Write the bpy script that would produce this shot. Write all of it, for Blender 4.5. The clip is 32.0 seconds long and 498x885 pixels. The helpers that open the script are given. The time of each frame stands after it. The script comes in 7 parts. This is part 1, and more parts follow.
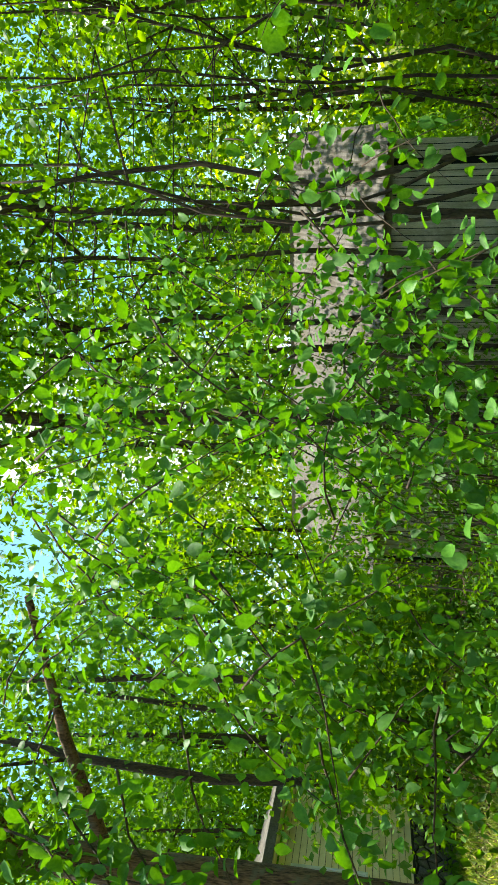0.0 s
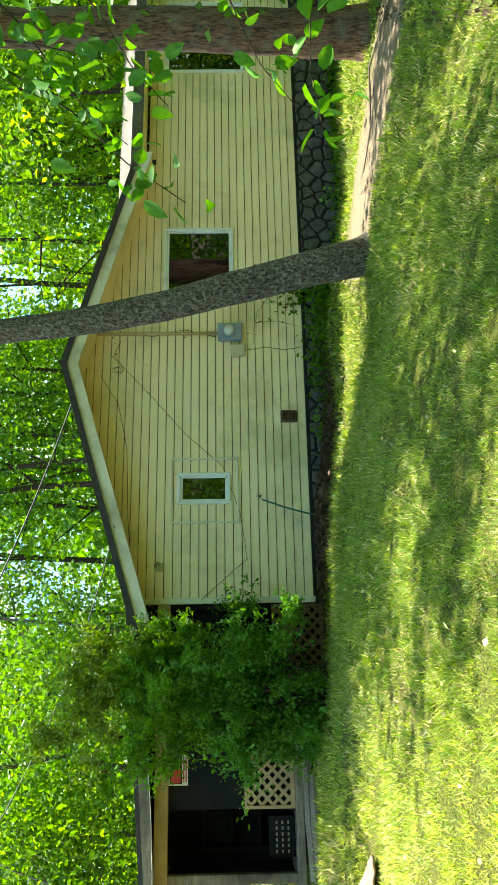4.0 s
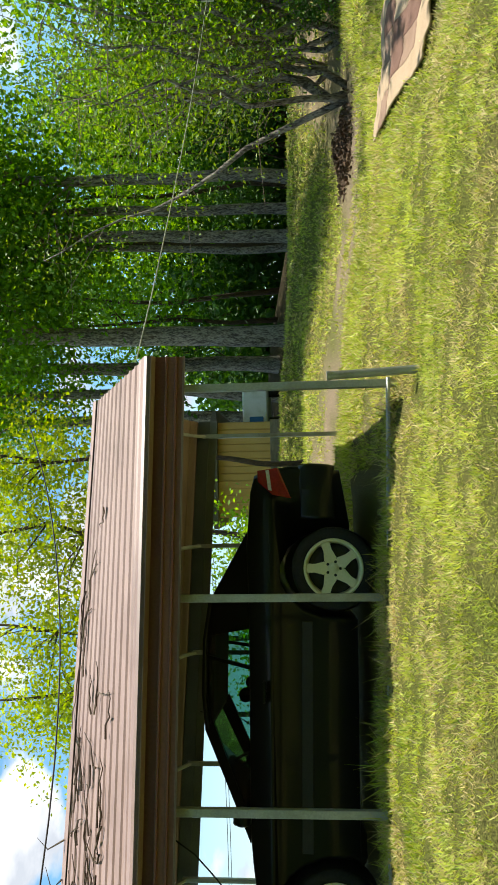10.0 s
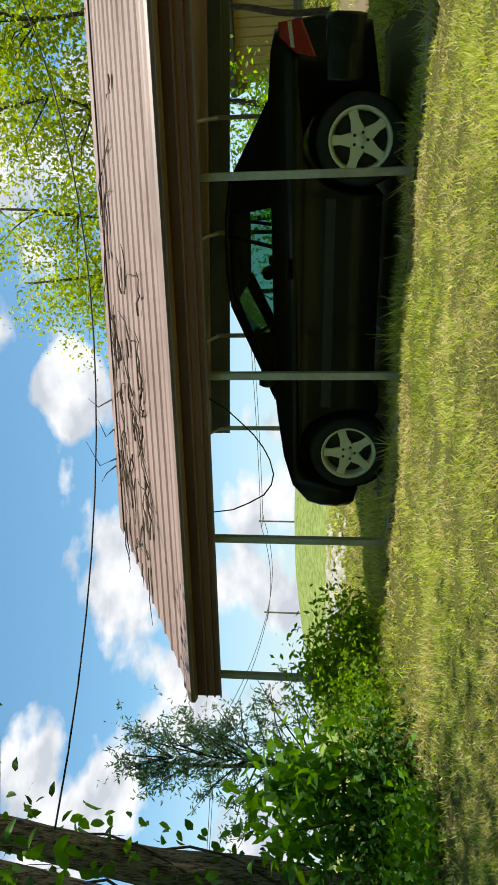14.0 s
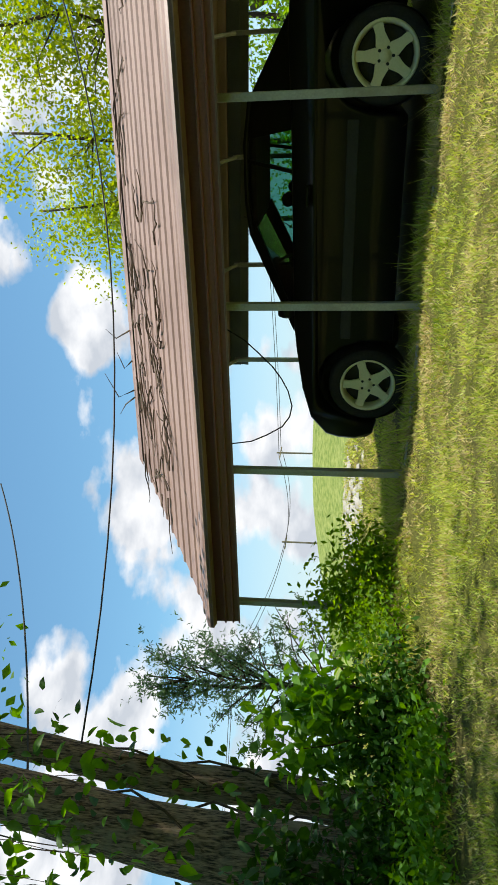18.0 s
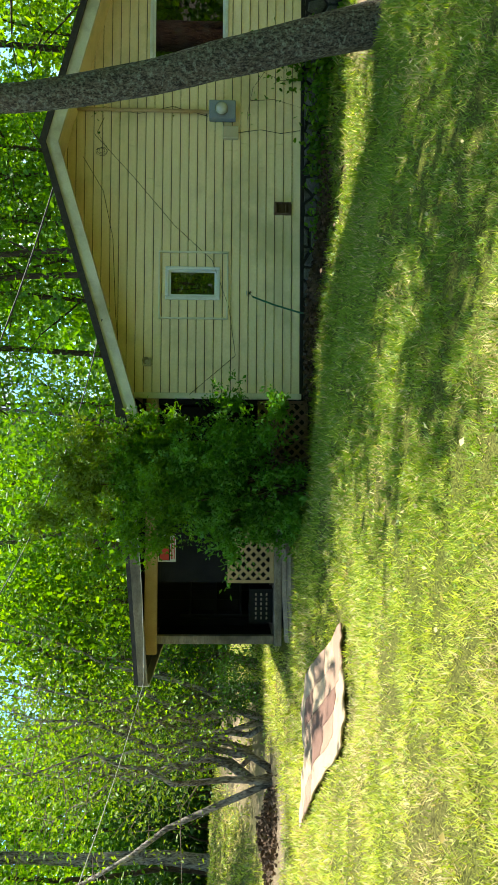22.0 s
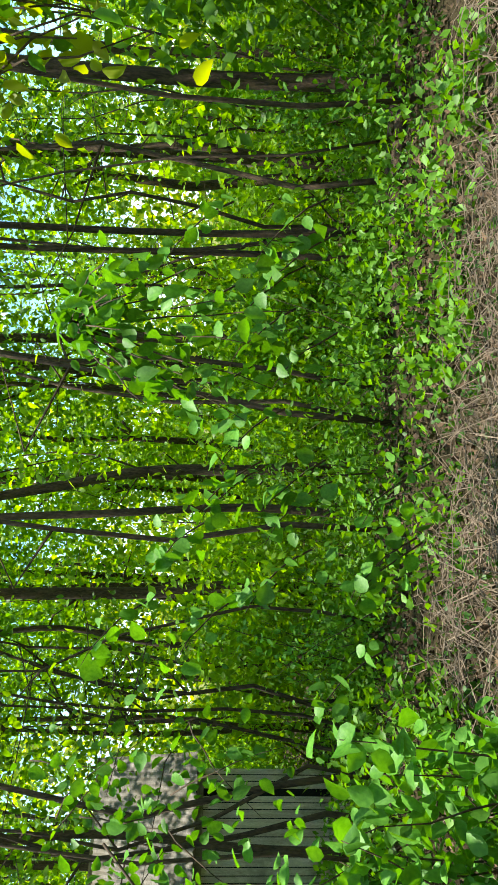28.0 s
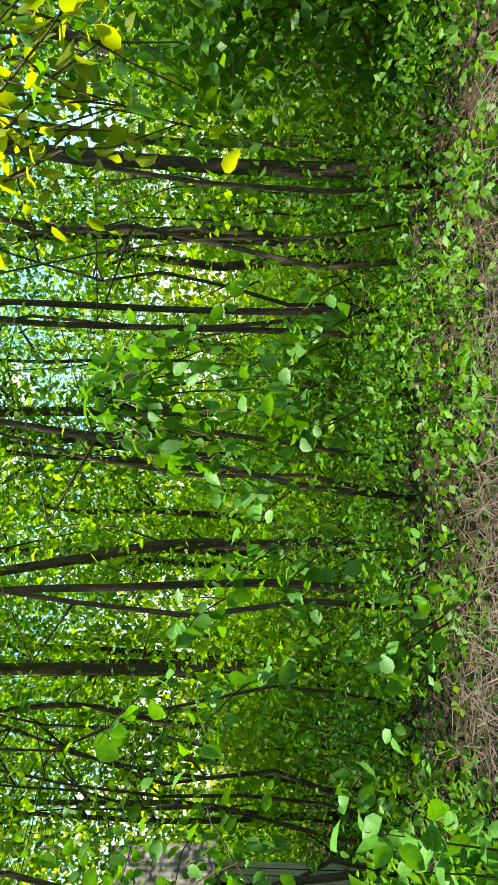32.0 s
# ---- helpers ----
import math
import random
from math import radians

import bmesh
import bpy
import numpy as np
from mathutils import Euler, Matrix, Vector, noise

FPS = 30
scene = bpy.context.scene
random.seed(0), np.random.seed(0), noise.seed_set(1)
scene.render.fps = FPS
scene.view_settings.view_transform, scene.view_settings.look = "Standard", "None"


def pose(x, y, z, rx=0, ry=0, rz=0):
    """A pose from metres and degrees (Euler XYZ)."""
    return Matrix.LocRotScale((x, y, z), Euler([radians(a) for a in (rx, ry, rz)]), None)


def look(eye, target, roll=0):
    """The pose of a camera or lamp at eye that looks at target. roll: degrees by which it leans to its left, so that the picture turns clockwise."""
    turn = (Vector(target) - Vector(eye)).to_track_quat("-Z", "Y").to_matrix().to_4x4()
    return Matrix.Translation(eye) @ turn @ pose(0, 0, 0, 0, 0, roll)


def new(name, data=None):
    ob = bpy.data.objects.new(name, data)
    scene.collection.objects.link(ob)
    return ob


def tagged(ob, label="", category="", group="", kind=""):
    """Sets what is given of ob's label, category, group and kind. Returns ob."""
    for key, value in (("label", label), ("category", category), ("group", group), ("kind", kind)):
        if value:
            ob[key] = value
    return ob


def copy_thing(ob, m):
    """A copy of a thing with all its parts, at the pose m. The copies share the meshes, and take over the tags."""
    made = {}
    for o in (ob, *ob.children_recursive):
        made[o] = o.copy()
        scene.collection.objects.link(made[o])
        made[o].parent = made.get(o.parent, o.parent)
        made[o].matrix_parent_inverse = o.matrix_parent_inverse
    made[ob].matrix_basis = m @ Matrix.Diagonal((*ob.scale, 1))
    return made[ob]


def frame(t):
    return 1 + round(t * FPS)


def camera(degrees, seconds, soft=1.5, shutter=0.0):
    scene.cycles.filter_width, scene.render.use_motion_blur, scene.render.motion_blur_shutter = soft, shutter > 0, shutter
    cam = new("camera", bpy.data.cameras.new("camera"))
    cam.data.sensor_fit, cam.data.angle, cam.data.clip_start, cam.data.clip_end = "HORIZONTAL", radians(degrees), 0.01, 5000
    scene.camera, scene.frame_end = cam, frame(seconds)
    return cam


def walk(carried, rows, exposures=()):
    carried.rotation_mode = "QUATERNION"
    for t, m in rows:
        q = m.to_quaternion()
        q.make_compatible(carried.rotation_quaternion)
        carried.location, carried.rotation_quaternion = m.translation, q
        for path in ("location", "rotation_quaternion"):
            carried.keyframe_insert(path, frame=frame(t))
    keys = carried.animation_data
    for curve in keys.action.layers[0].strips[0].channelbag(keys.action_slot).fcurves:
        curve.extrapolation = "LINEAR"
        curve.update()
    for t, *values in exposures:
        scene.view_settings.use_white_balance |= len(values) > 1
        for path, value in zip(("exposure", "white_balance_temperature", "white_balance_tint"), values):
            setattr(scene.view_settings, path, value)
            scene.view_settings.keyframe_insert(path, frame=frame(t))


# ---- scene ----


# ---- camera: one standpoint, turned on its side, sweeping from the woods to the carport and back ----
EYE = Vector((0.0, 0.0, 1.35))


def facing(yaw, pitch, roll):
    a, e = radians(yaw), radians(pitch)
    way = Vector((-math.sin(a) * math.cos(e), math.cos(a) * math.cos(e), math.sin(e)))
    return look(EYE, EYE + way, roll - 90)


TURNS = [
    (0.0, -63.04, 9.17, 1.68),
    (0.5, -45.78, 10.40, -2.84),
    (1.0, -27.97, 10.43, -3.30),
    (1.5, -16.96, 9.47, -3.36),
    (2.0, -9.08, 7.29, -3.51),
    (2.5, -4.51, 5.41, -3.41),
    (3.0, -1.69, 3.10, -2.31),
    (3.5, -1.58, 0.86, -1.57),
    (4.0, -2.42, -0.98, -0.77),
    (4.5, -3.36, -1.73, 0.05),
    (6.5, -2.27, -4.16, -0.04),
    (7.0, 4.43, -4.21, -0.70),
    (7.5, 7.31, -4.41, -1.28),
    (8.0, 10.56, -4.34, -1.74),
    (8.5, 20.17, -4.12, -2.52),
    (9.0, 37.19, -2.40, -2.61),
    (9.5, 51.16, 0.89, -2.19),
    (10.0, 62.76, 4.43, -1.37),
    (10.5, 70.67, 5.41, -0.60),
    (11.0, 74.87, 5.00, -0.22),
    (11.5, 76.25, 4.28, -0.84),
    (12.0, 75.71, 3.90, -1.01),
    (12.5, 74.17, 3.68, -0.94),
    (13.0, 74.23, 4.46, -1.17),
    (13.5, 83.60, 5.74, -0.63),
    (14.0, 94.78, 6.43, 0.45),
    (14.5, 99.10, 7.32, 0.81),
    (16.5, 103.79, 6.52, 1.35),
    (17.0, 104.51, 7.39, 1.02),
    (17.5, 103.84, 7.90, 1.03),
    (18.0, 100.15, 7.78, 1.26),
    (18.5, 90.25, 5.09, 1.39),
    (19.0, 75.87, 2.35, 0.71),
    (19.5, 62.73, 1.60, 0.54),
    (20.0, 48.32, 0.89, 0.22),
    (20.5, 36.95, -0.22, 0.43),
    (21.0, 28.55, -1.36, 0.67),
    (21.5, 20.28, -1.79, 0.67),
    (22.0, 13.26, -1.84, 0.45),
    (22.5, 3.54, -2.02, 0.40),
    (23.0, -7.20, -2.37, 0.86),
    (23.5, -16.67, -2.29, 1.60),
    (24.0, -27.87, -2.69, 1.57),
    (24.5, -39.52, -2.16, 5.24),
    (25.0, -54.96, -2.80, 3.65),
    (25.5, -68.32, -4.50, 3.97),
    (26.0, -79.21, -5.70, 3.91),
    (26.5, -89.25, -6.39, 3.39),
    (28.5, -111.57, -3.43, 2.32),
    (29.0, -111.96, -3.42, 2.57),
    (29.5, -112.95, -3.32, 2.30),
    (30.0, -114.56, -2.80, 2.10),
    (30.5, -115.36, -2.51, 2.47),
    (31.0, -115.36, -2.27, 2.53),
    (31.5, -115.60, -2.06, 2.84),
    (32.0, -115.04, -1.85, 2.97),
]
cam = camera(37.4, 32.0, soft=1.0)
# the picture is exposed for the shade of house and woods, and held back for the bright carport
walk(cam, [(t, facing(*turn)) for t, *turn in TURNS],
     [(0.0, 1.4), (1.0, 2.1), (2.0, 2.15), (4.0, 2.1), (7.0, 1.95), (8.0, 1.65), (9.0, 1.25), (10.0, 0.7), (11.0, 0.45), (18.0, 0.42), (19.5, 0.5), (20.0, 0.75), (20.5, 0.98), (21.0, 1.08), (22.0, 1.52), (23.0, 2.05), (24.0, 2.05), (24.6, 1.7), (25.5, 1.55), (28.0, 1.55), (32.0, 1.55)])

# ---- sky and sun ----
SUN_WAY = Vector((0.06, 0.285, 1.45)).normalized()
world = bpy.data.worlds.new("sky")
scene.world = world
world.use_nodes = True
wn, wl = world.node_tree.nodes, world.node_tree.links
wn.clear()
sky = wn.new("ShaderNodeTexSky")
sky.sky_type = "NISHITA"
sky.sun_disc = False
sky.sun_elevation = math.asin(SUN_WAY.z)
sky.sun_rotation = math.atan2(SUN_WAY.x, SUN_WAY.y)
sky.air_density, sky.dust_density, sky.ozone_density = 1.0, 0.6, 2.0
# fair-weather cumulus, drawn on the dome
tc = wn.new("ShaderNodeTexCoord")
mp = wn.new("ShaderNodeMapping")
mp.inputs["Scale"].default_value = (1.0, 1.0, 1.9)
mp.inputs["Location"].default_value = (0.35, 0.1, 0.2)
cn = wn.new("ShaderNodeTexNoise")
cn.inputs["Scale"].default_value = 4.4
cn.inputs["Detail"].default_value = 9.0
cn.inputs["Roughness"].default_value = 0.52
cr = wn.new("ShaderNodeValToRGB")
cr.color_ramp.elements[0].position, cr.color_ramp.elements[1].position = 0.55, 0.62
mixc = wn.new("ShaderNodeMixRGB")
# greyer bellies, white crests
belly = wn.new("ShaderNodeTexNoise")
belly.inputs["Scale"].default_value, belly.inputs["Detail"].default_value = 11.0, 5.0
wl.new(mp.outputs["Vector"], belly.inputs["Vector"])
shade = wn.new("ShaderNodeValToRGB")
shade.color_ramp.elements[0].position, shade.color_ramp.elements[0].color = 0.38, (0.52, 0.56, 0.62, 1)
shade.color_ramp.elements[1].position, shade.color_ramp.elements[1].color = 0.58, (0.84, 0.85, 0.87, 1)
wl.new(belly.outputs["Fac"], shade.inputs["Fac"])
white = wn.new("ShaderNodeVectorMath")
white.operation = "SCALE"
white.inputs["Scale"].default_value = 9.5
wl.new(shade.outputs["Color"], white.inputs[0])
wl.new(white.outputs["Vector"], mixc.inputs["Color2"])
bg = wn.new("ShaderNodeBackground")
bg.inputs["Strength"].default_value = 0.095
out = wn.new("ShaderNodeOutputWorld")
wl.new(tc.outputs["Generated"], mp.inputs["Vector"])
wl.new(mp.outputs["Vector"], cn.inputs["Vector"])
# larger heaps of cloud stand over the fields
heap = cn.outputs["Fac"]
for az, el, wide in ((90.7, 18.8, 4.5), (102.7, 16.0, 6.0), (108.5, 14.4, 5.5), (116, 12.2, 6.0), (118.2, 22, 4.5), (122, 15.2, 4.0), (106.5, 6.2, 5.0), (114, 5.2, 4.0), (92, 7.0, 4.5), (99, 5.0, 4.0), (68, 16, 4.0), (128, 9, 6.0), (133, 18, 6.0)):
    a, e = radians(az), radians(el)
    dot = wn.new("ShaderNodeVectorMath")
    dot.operation = "DOT_PRODUCT"
    dot.inputs[1].default_value = (-math.sin(a) * math.cos(e), math.cos(a) * math.cos(e), math.sin(e))
    wl.new(tc.outputs["Generated"], dot.inputs[0])
    puff = wn.new("ShaderNodeMapRange")
    puff.inputs["From Min"].default_value, puff.inputs["From Max"].default_value = math.cos(radians(wide)), 1.0
    puff.inputs["To Min"].default_value, puff.inputs["To Max"].default_value = 0.0, 0.17
    wl.new(dot.outputs["Value"], puff.inputs["Value"])
    both = wn.new("ShaderNodeMath")
    wl.new(heap, both.inputs[0])
    wl.new(puff.outputs["Result"], both.inputs[1])
    heap = both.outputs[0]
wl.new(heap, cr.inputs["Fac"])
wl.new(cr.outputs["Color"], mixc.inputs["Fac"])
tint = wn.new("ShaderNodeMixRGB")
tint.blend_type = "MULTIPLY"
tint.inputs["Fac"].default_value = 1.0
tint.inputs["Color2"].default_value = (1.05, 1.45, 1.40, 1)
wl.new(sky.outputs["Color"], tint.inputs["Color1"])
# haze low over the fields
high = wn.new("ShaderNodeSeparateXYZ")
wl.new(tc.outputs["Generated"], high.inputs["Vector"])
veil = wn.new("ShaderNodeMapRange")
veil.inputs["From Max"].default_value = 0.24
veil.inputs["To Min"].default_value, veil.inputs["To Max"].default_value = 0.9, 0.0
wl.new(high.outputs["Z"], veil.inputs["Value"])
hazy = wn.new("ShaderNodeMixRGB")
hazy.inputs["Color2"].default_value = (5.6, 6.5, 7.3, 1)
wl.new(veil.outputs["Result"], hazy.inputs["Fac"])
wl.new(tint.outputs["Color"], hazy.inputs["Color1"])
wl.new(hazy.outputs["Color"], mixc.inputs["Color1"])
wl.new(mixc.outputs["Color"], bg.inputs["Color"])
wl.new(bg.outputs["Background"], out.inputs["Surface"])

sun_data = bpy.data.lights.new("sun", "SUN")
sun_data.energy, sun_data.angle, sun_data.color = 5.0, radians(0.6), (1.0, 0.95, 0.86)
sun = new("sun", sun_data)
sun.matrix_world = look(SUN_WAY * 60, (0, 0, 0))


# ---- tools ----
def rgb(r, g, b):
    return (r, g, b, 1.0)


def material(name, dark, light, scale=6.0, rough=0.8, metal=0.0, bump=0.3, fine=60.0, spread=(0.35, 0.65), vary=0.0,
             stretch=(1, 1, 1), stain=None, stain_scale=0.8, translucent=0.0, coat=0.0, spec=0.5):
    """Two colours mixed by coarse and fine noise, with a stain, relief, and a shift of brightness from piece to piece."""
    m = bpy.data.materials.new(name)
    m.use_nodes = True
    n, l = m.node_tree.nodes, m.node_tree.links
    bsdf = n["Principled BSDF"]
    co = n.new("ShaderNodeTexCoord")
    mapping = n.new("ShaderNodeMapping")
    mapping.inputs["Scale"].default_value = stretch
    l.new(co.outputs["Object"], mapping.inputs["Vector"])
    coarse, grain = n.new("ShaderNodeTexNoise"), n.new("ShaderNodeTexNoise")
    for tex, s in ((coarse, scale), (grain, fine)):
        tex.inputs["Scale"].default_value = s
        tex.inputs["Detail"].default_value = 5.0
        l.new(mapping.outputs["Vector"], tex.inputs["Vector"])
    add = n.new("ShaderNodeMath")
    add.operation = "MULTIPLY_ADD"
    add.inputs[1].default_value = 0.55
    l.new(grain.outputs["Fac"], add.inputs[0])
    half = n.new("ShaderNodeMath")
    half.operation = "MULTIPLY"
    half.inputs[1].default_value = 0.45
    l.new(coarse.outputs["Fac"], half.inputs[0])
    l.new(half.outputs[0], add.inputs[2])
    ramp = n.new("ShaderNodeValToRGB")
    ramp.color_ramp.elements[0].position, ramp.color_ramp.elements[0].color = spread[0], rgb(*dark)
    ramp.color_ramp.elements[1].position, ramp.color_ramp.elements[1].color = spread[1], rgb(*light)
    l.new(add.outputs[0], ramp.inputs["Fac"])
    colour = ramp.outputs["Color"]
    if stain:
        blot = n.new("ShaderNodeTexNoise")
        blot.inputs["Scale"].default_value = stain_scale
        blot.inputs["Detail"].default_value = 6.0
        blot.inputs["Roughness"].default_value = 0.65
        l.new(co.outputs["Object"], blot.inputs["Vector"])
        cut = n.new("ShaderNodeValToRGB")
        cut.color_ramp.elements[0].position, cut.color_ramp.elements[1].position = 0.5, 0.68
        l.new(blot.outputs["Fac"], cut.inputs["Fac"])
        mix = n.new("ShaderNodeMixRGB")
        mix.inputs["Color2"].default_value = rgb(*stain)
        l.new(cut.outputs["Color"], mix.inputs["Fac"])
        l.new(colour, mix.inputs["Color1"])
        colour = mix.outputs["Color"]
    if vary:
        info = n.new("ShaderNodeObjectInfo")
        geo = n.new("ShaderNodeNewGeometry")
        plus = n.new("ShaderNodeMath")
        l.new(info.outputs["Random"], plus.inputs[0])
        l.new(geo.outputs["Random Per Island"], plus.inputs[1])
        span = n.new("ShaderNodeMapRange")
        span.inputs["From Max"].default_value = 2.0
        span.inputs["To Min"].default_value, span.inputs["To Max"].default_value = 1 - vary, 1 + vary
        l.new(plus.outputs[0], span.inputs["Value"])
        hsv = n.new("ShaderNodeHueSaturation")
        l.new(span.outputs["Result"], hsv.inputs["Value"])
        l.new(colour, hsv.inputs["Color"])
        colour = hsv.outputs["Color"]
    l.new(colour, bsdf.inputs["Base Color"])
    bsdf.inputs["Roughness"].default_value, bsdf.inputs["Metallic"].default_value = rough, metal
    bsdf.inputs["Specular IOR Level"].default_value = spec
    if coat:
        bsdf.inputs["Coat Weight"].default_value = coat
        bsdf.inputs["Coat Roughness"].default_value = 0.05
    if bump:
        b = n.new("ShaderNodeBump")
        b.inputs["Strength"].default_value, b.inputs["Distance"].default_value = bump, 0.02
        l.new(add.outputs[0], b.inputs["Height"])
        l.new(b.outputs["Normal"], bsdf.inputs["Normal"])
    if translucent:
        tr = n.new("ShaderNodeBsdfTranslucent")
        gain = n.new("ShaderNodeHueSaturation")
        gain.inputs["Hue"].default_value, gain.inputs["Saturation"].default_value, gain.inputs["Value"].default_value = 0.485, 1.12, 1.8
        l.new(colour, gain.inputs["Color"])
        l.new(gain.outputs["Color"], tr.inputs["Color"])
        ms = n.new("ShaderNodeMixShader")
        ms.inputs["Fac"].default_value = translucent
        l.new(bsdf.outputs["BSDF"], ms.inputs[1])
        l.new(tr.outputs["BSDF"], ms.inputs[2])
        l.new(ms.outputs["Shader"], n["Material Output"].inputs["Surface"])
    return m


def glass(name, tint, rough=0.02, ior=1.7):
    """A dark pane: reflecting glass that lets part of the light through."""
    m = bpy.data.materials.new(name)
    m.use_nodes = True
    n, l = m.node_tree.nodes, m.node_tree.links
    gl, tr, ms, fr = n.new("ShaderNodeBsdfGlossy"), n.new("ShaderNodeBsdfTransparent"), n.new("ShaderNodeMixShader"), n.new("ShaderNodeFresnel")
    gl.inputs["Roughness"].default_value = rough
    tr.inputs["Color"].default_value = rgb(*tint)
    fr.inputs["IOR"].default_value = ior
    l.new(fr.outputs["Fac"], ms.inputs["Fac"])
    l.new(tr.outputs["BSDF"], ms.inputs[1])
    l.new(gl.outputs["BSDF"], ms.inputs[2])
    l.new(ms.outputs["Shader"], n["Material Output"].inputs["Surface"])
    return m


def mesh_of(name, verts, faces, mat, smooth=False):
    me = bpy.data.meshes.new(name)
    me.from_pydata([tuple(v) for v in verts], [], [tuple(f) for f in faces])
    me.materials.append(mat)
    if smooth:
        me.shade_smooth()
    me.update()
    return me


def empty(name, m=None, label="", category="", group="", kind=""):
    ob = new(name)
    ob.empty_display_size = 0.1
    if m is not None:
        ob.matrix_world = m
    return tagged(ob, label, category, group, kind)


def piece(name, me, parent=None, label="", m=None):
    """A mesh object in its parent's space."""
    ob = new(name, me)
    if parent is not None:
        ob.parent = parent
    if m is not None:
        ob.matrix_local = m
    return tagged(ob, label)


def part(name, shape, mat, parent=None, label="", smooth=False, m=None):
    return piece(name, mesh_of(name, shape[0], shape[1], mat, smooth), parent, label, m)


def alone(name, shape, mat, label, category, group="", kind="", m=None, smooth=False):
    ob = new(name, mesh_of(name, shape[0], shape[1], mat, smooth))
    if m is not None:
        ob.matrix_world = m
    return tagged(ob, label, category, group, kind)


def join(*shapes):
    verts, faces = [], []
    for v, f in shapes:
        k = len(verts)
        verts += list(v)
        faces += [tuple(i + k for i in q) for q in f]
    return verts, faces


def moved(shape, m):
    return [m @ Vector(v) for v in shape[0]], shape[1]


def box(x0, x1, y0, y1, z0, z1, bevel=0.0):
    """A box with its twelve edges taken off."""
    b = min(bevel, (x1 - x0) / 2.2, (y1 - y0) / 2.2, (z1 - z0) / 2.2)
    if b <= 0:
        v = [(x, y, z) for z in (z0, z1) for y in (y0, y1) for x in (x0, x1)]
        return v, [(0, 2, 3, 1), (4, 5, 7, 6), (0, 1, 5, 4), (2, 6, 7, 3), (0, 4, 6, 2), (1, 3, 7, 5)]
    v, f = [], []

    def ring(z, i):
        k = len(v)
        v.extend([(x0 + i, y0 + b if i == 0 else y0 + i, z), (x0 + b if i == 0 else x0 + i, y0 + i, z), (x1 - b if i == 0 else x1 - i, y0 + i, z), (x1 - i, y0 + b if i == 0 else y0 + i, z),
                  (x1 - i, y1 - b if i == 0 else y1 - i, z), (x1 - b if i == 0 else x1 - i, y1 - i, z), (x0 + b if i == 0 else x0 + i, y1 - i, z), (x0 + i, y1 - b if i == 0 else y1 - i, z)])
        return k

    rings = [ring(z0, b), ring(z0 + b, 0), ring(z1 - b, 0), ring(z1, b)]
    f.append(tuple(reversed(range(8))))
    for a, c in zip(rings, rings[1:]):
        f += [(a + i, a + (i + 1) % 8, c + (i + 1) % 8, c + i) for i in range(8)]
    f.append(tuple(range(rings[3], rings[3] + 8)))
    return v, f


def tube(points, radii, sides=8, cap=True):
    """A bent, tapering tube along points."""
    pts = [Vector(p) for p in points]
    v, f = [], []
    up = Vector((0.31, 0.17, 0.93))
    for i, p in enumerate(pts):
        d = (pts[min(i + 1, len(pts) - 1)] - pts[max(i - 1, 0)]).normalized()
        if abs(d.dot(up)) > 0.98:
            up = Vector((0.9, 0.3, 0.1))
        a = d.cross(up).normalized()
        b = d.cross(a)
        r = radii[i] if hasattr(radii, "__len__") else radii
        v += [p + (a * math.cos(2 * math.pi * k / sides) + b * math.sin(2 * math.pi * k / sides)) * r for k in range(sides)]
    for i in range(len(pts) - 1):
        for k in range(sides):
            j = (k + 1) % sides
            f.append((i * sides + k, i * sides + j, (i + 1) * sides + j, (i + 1) * sides + k))
    if cap:
        f.append(tuple(reversed(range(sides))))
        f.append(tuple(range((len(pts) - 1) * sides, len(pts) * sides)))
    return v, f


def revolve(profile, sides=24, axis="y"):
    """A profile of (radius, along) turned about an axis."""
    v, f = [], []
    for r, h in profile:
        for k in range(sides):
            c, s = r * math.cos(2 * math.pi * k / sides), r * math.sin(2 * math.pi * k / sides)
            v.append((c, h, s) if axis == "y" else (c, s, h) if axis == "z" else (h, c, s))
    for i in range(len(profile) - 1):
        for k in range(sides):
            j = (k + 1) % sides
            f.append((i * sides + k, i * sides + j, (i + 1) * sides + j, (i + 1) * sides + k))
    return v, f


def prism(outline, y0, y1):
    """An outline in x and z, drawn out along y."""
    k = len(outline)
    v = [(x, y0, z) for x, z in outline] + [(x, y1, z) for x, z in outline]
    f = [tuple(range(k)), tuple(reversed(range(k, 2 * k)))]
    f += [(i, i + k, (i + 1) % k + k, (i + 1) % k) for i in range(k)]
    return v, f


def at(az, r, z=0.0):
    """A place at an angle to the left of straight ahead and a level distance from the standpoint."""
    return Vector((-math.sin(radians(az)) * r, math.cos(radians(az)) * r, z))


# ---- materials ----
M_SIDING = material("vinyl_siding", (0.785, 0.630, 0.330), (0.875, 0.735, 0.430), scale=1.2, fine=35, rough=0.5, bump=0.08, vary=0.05, stain=(0.58, 0.49, 0.25), stain_scale=0.7)
M_TRIM = material("cream_trim", (0.70, 0.66, 0.49), (0.80, 0.76, 0.60), scale=2, rough=0.5, bump=0.06, stain=(0.35, 0.30, 0.18))
M_WHITE = material("white_vinyl", (0.70, 0.72, 0.70), (0.82, 0.83, 0.80), scale=4, rough=0.4, bump=0.04, stain=(0.45, 0.45, 0.36))
M_SHINGLE = material("dark_shingle", (0.025, 0.022, 0.02), (0.07, 0.06, 0.055), scale=14, fine=180, rough=0.95, bump=0.5, vary=0.25)
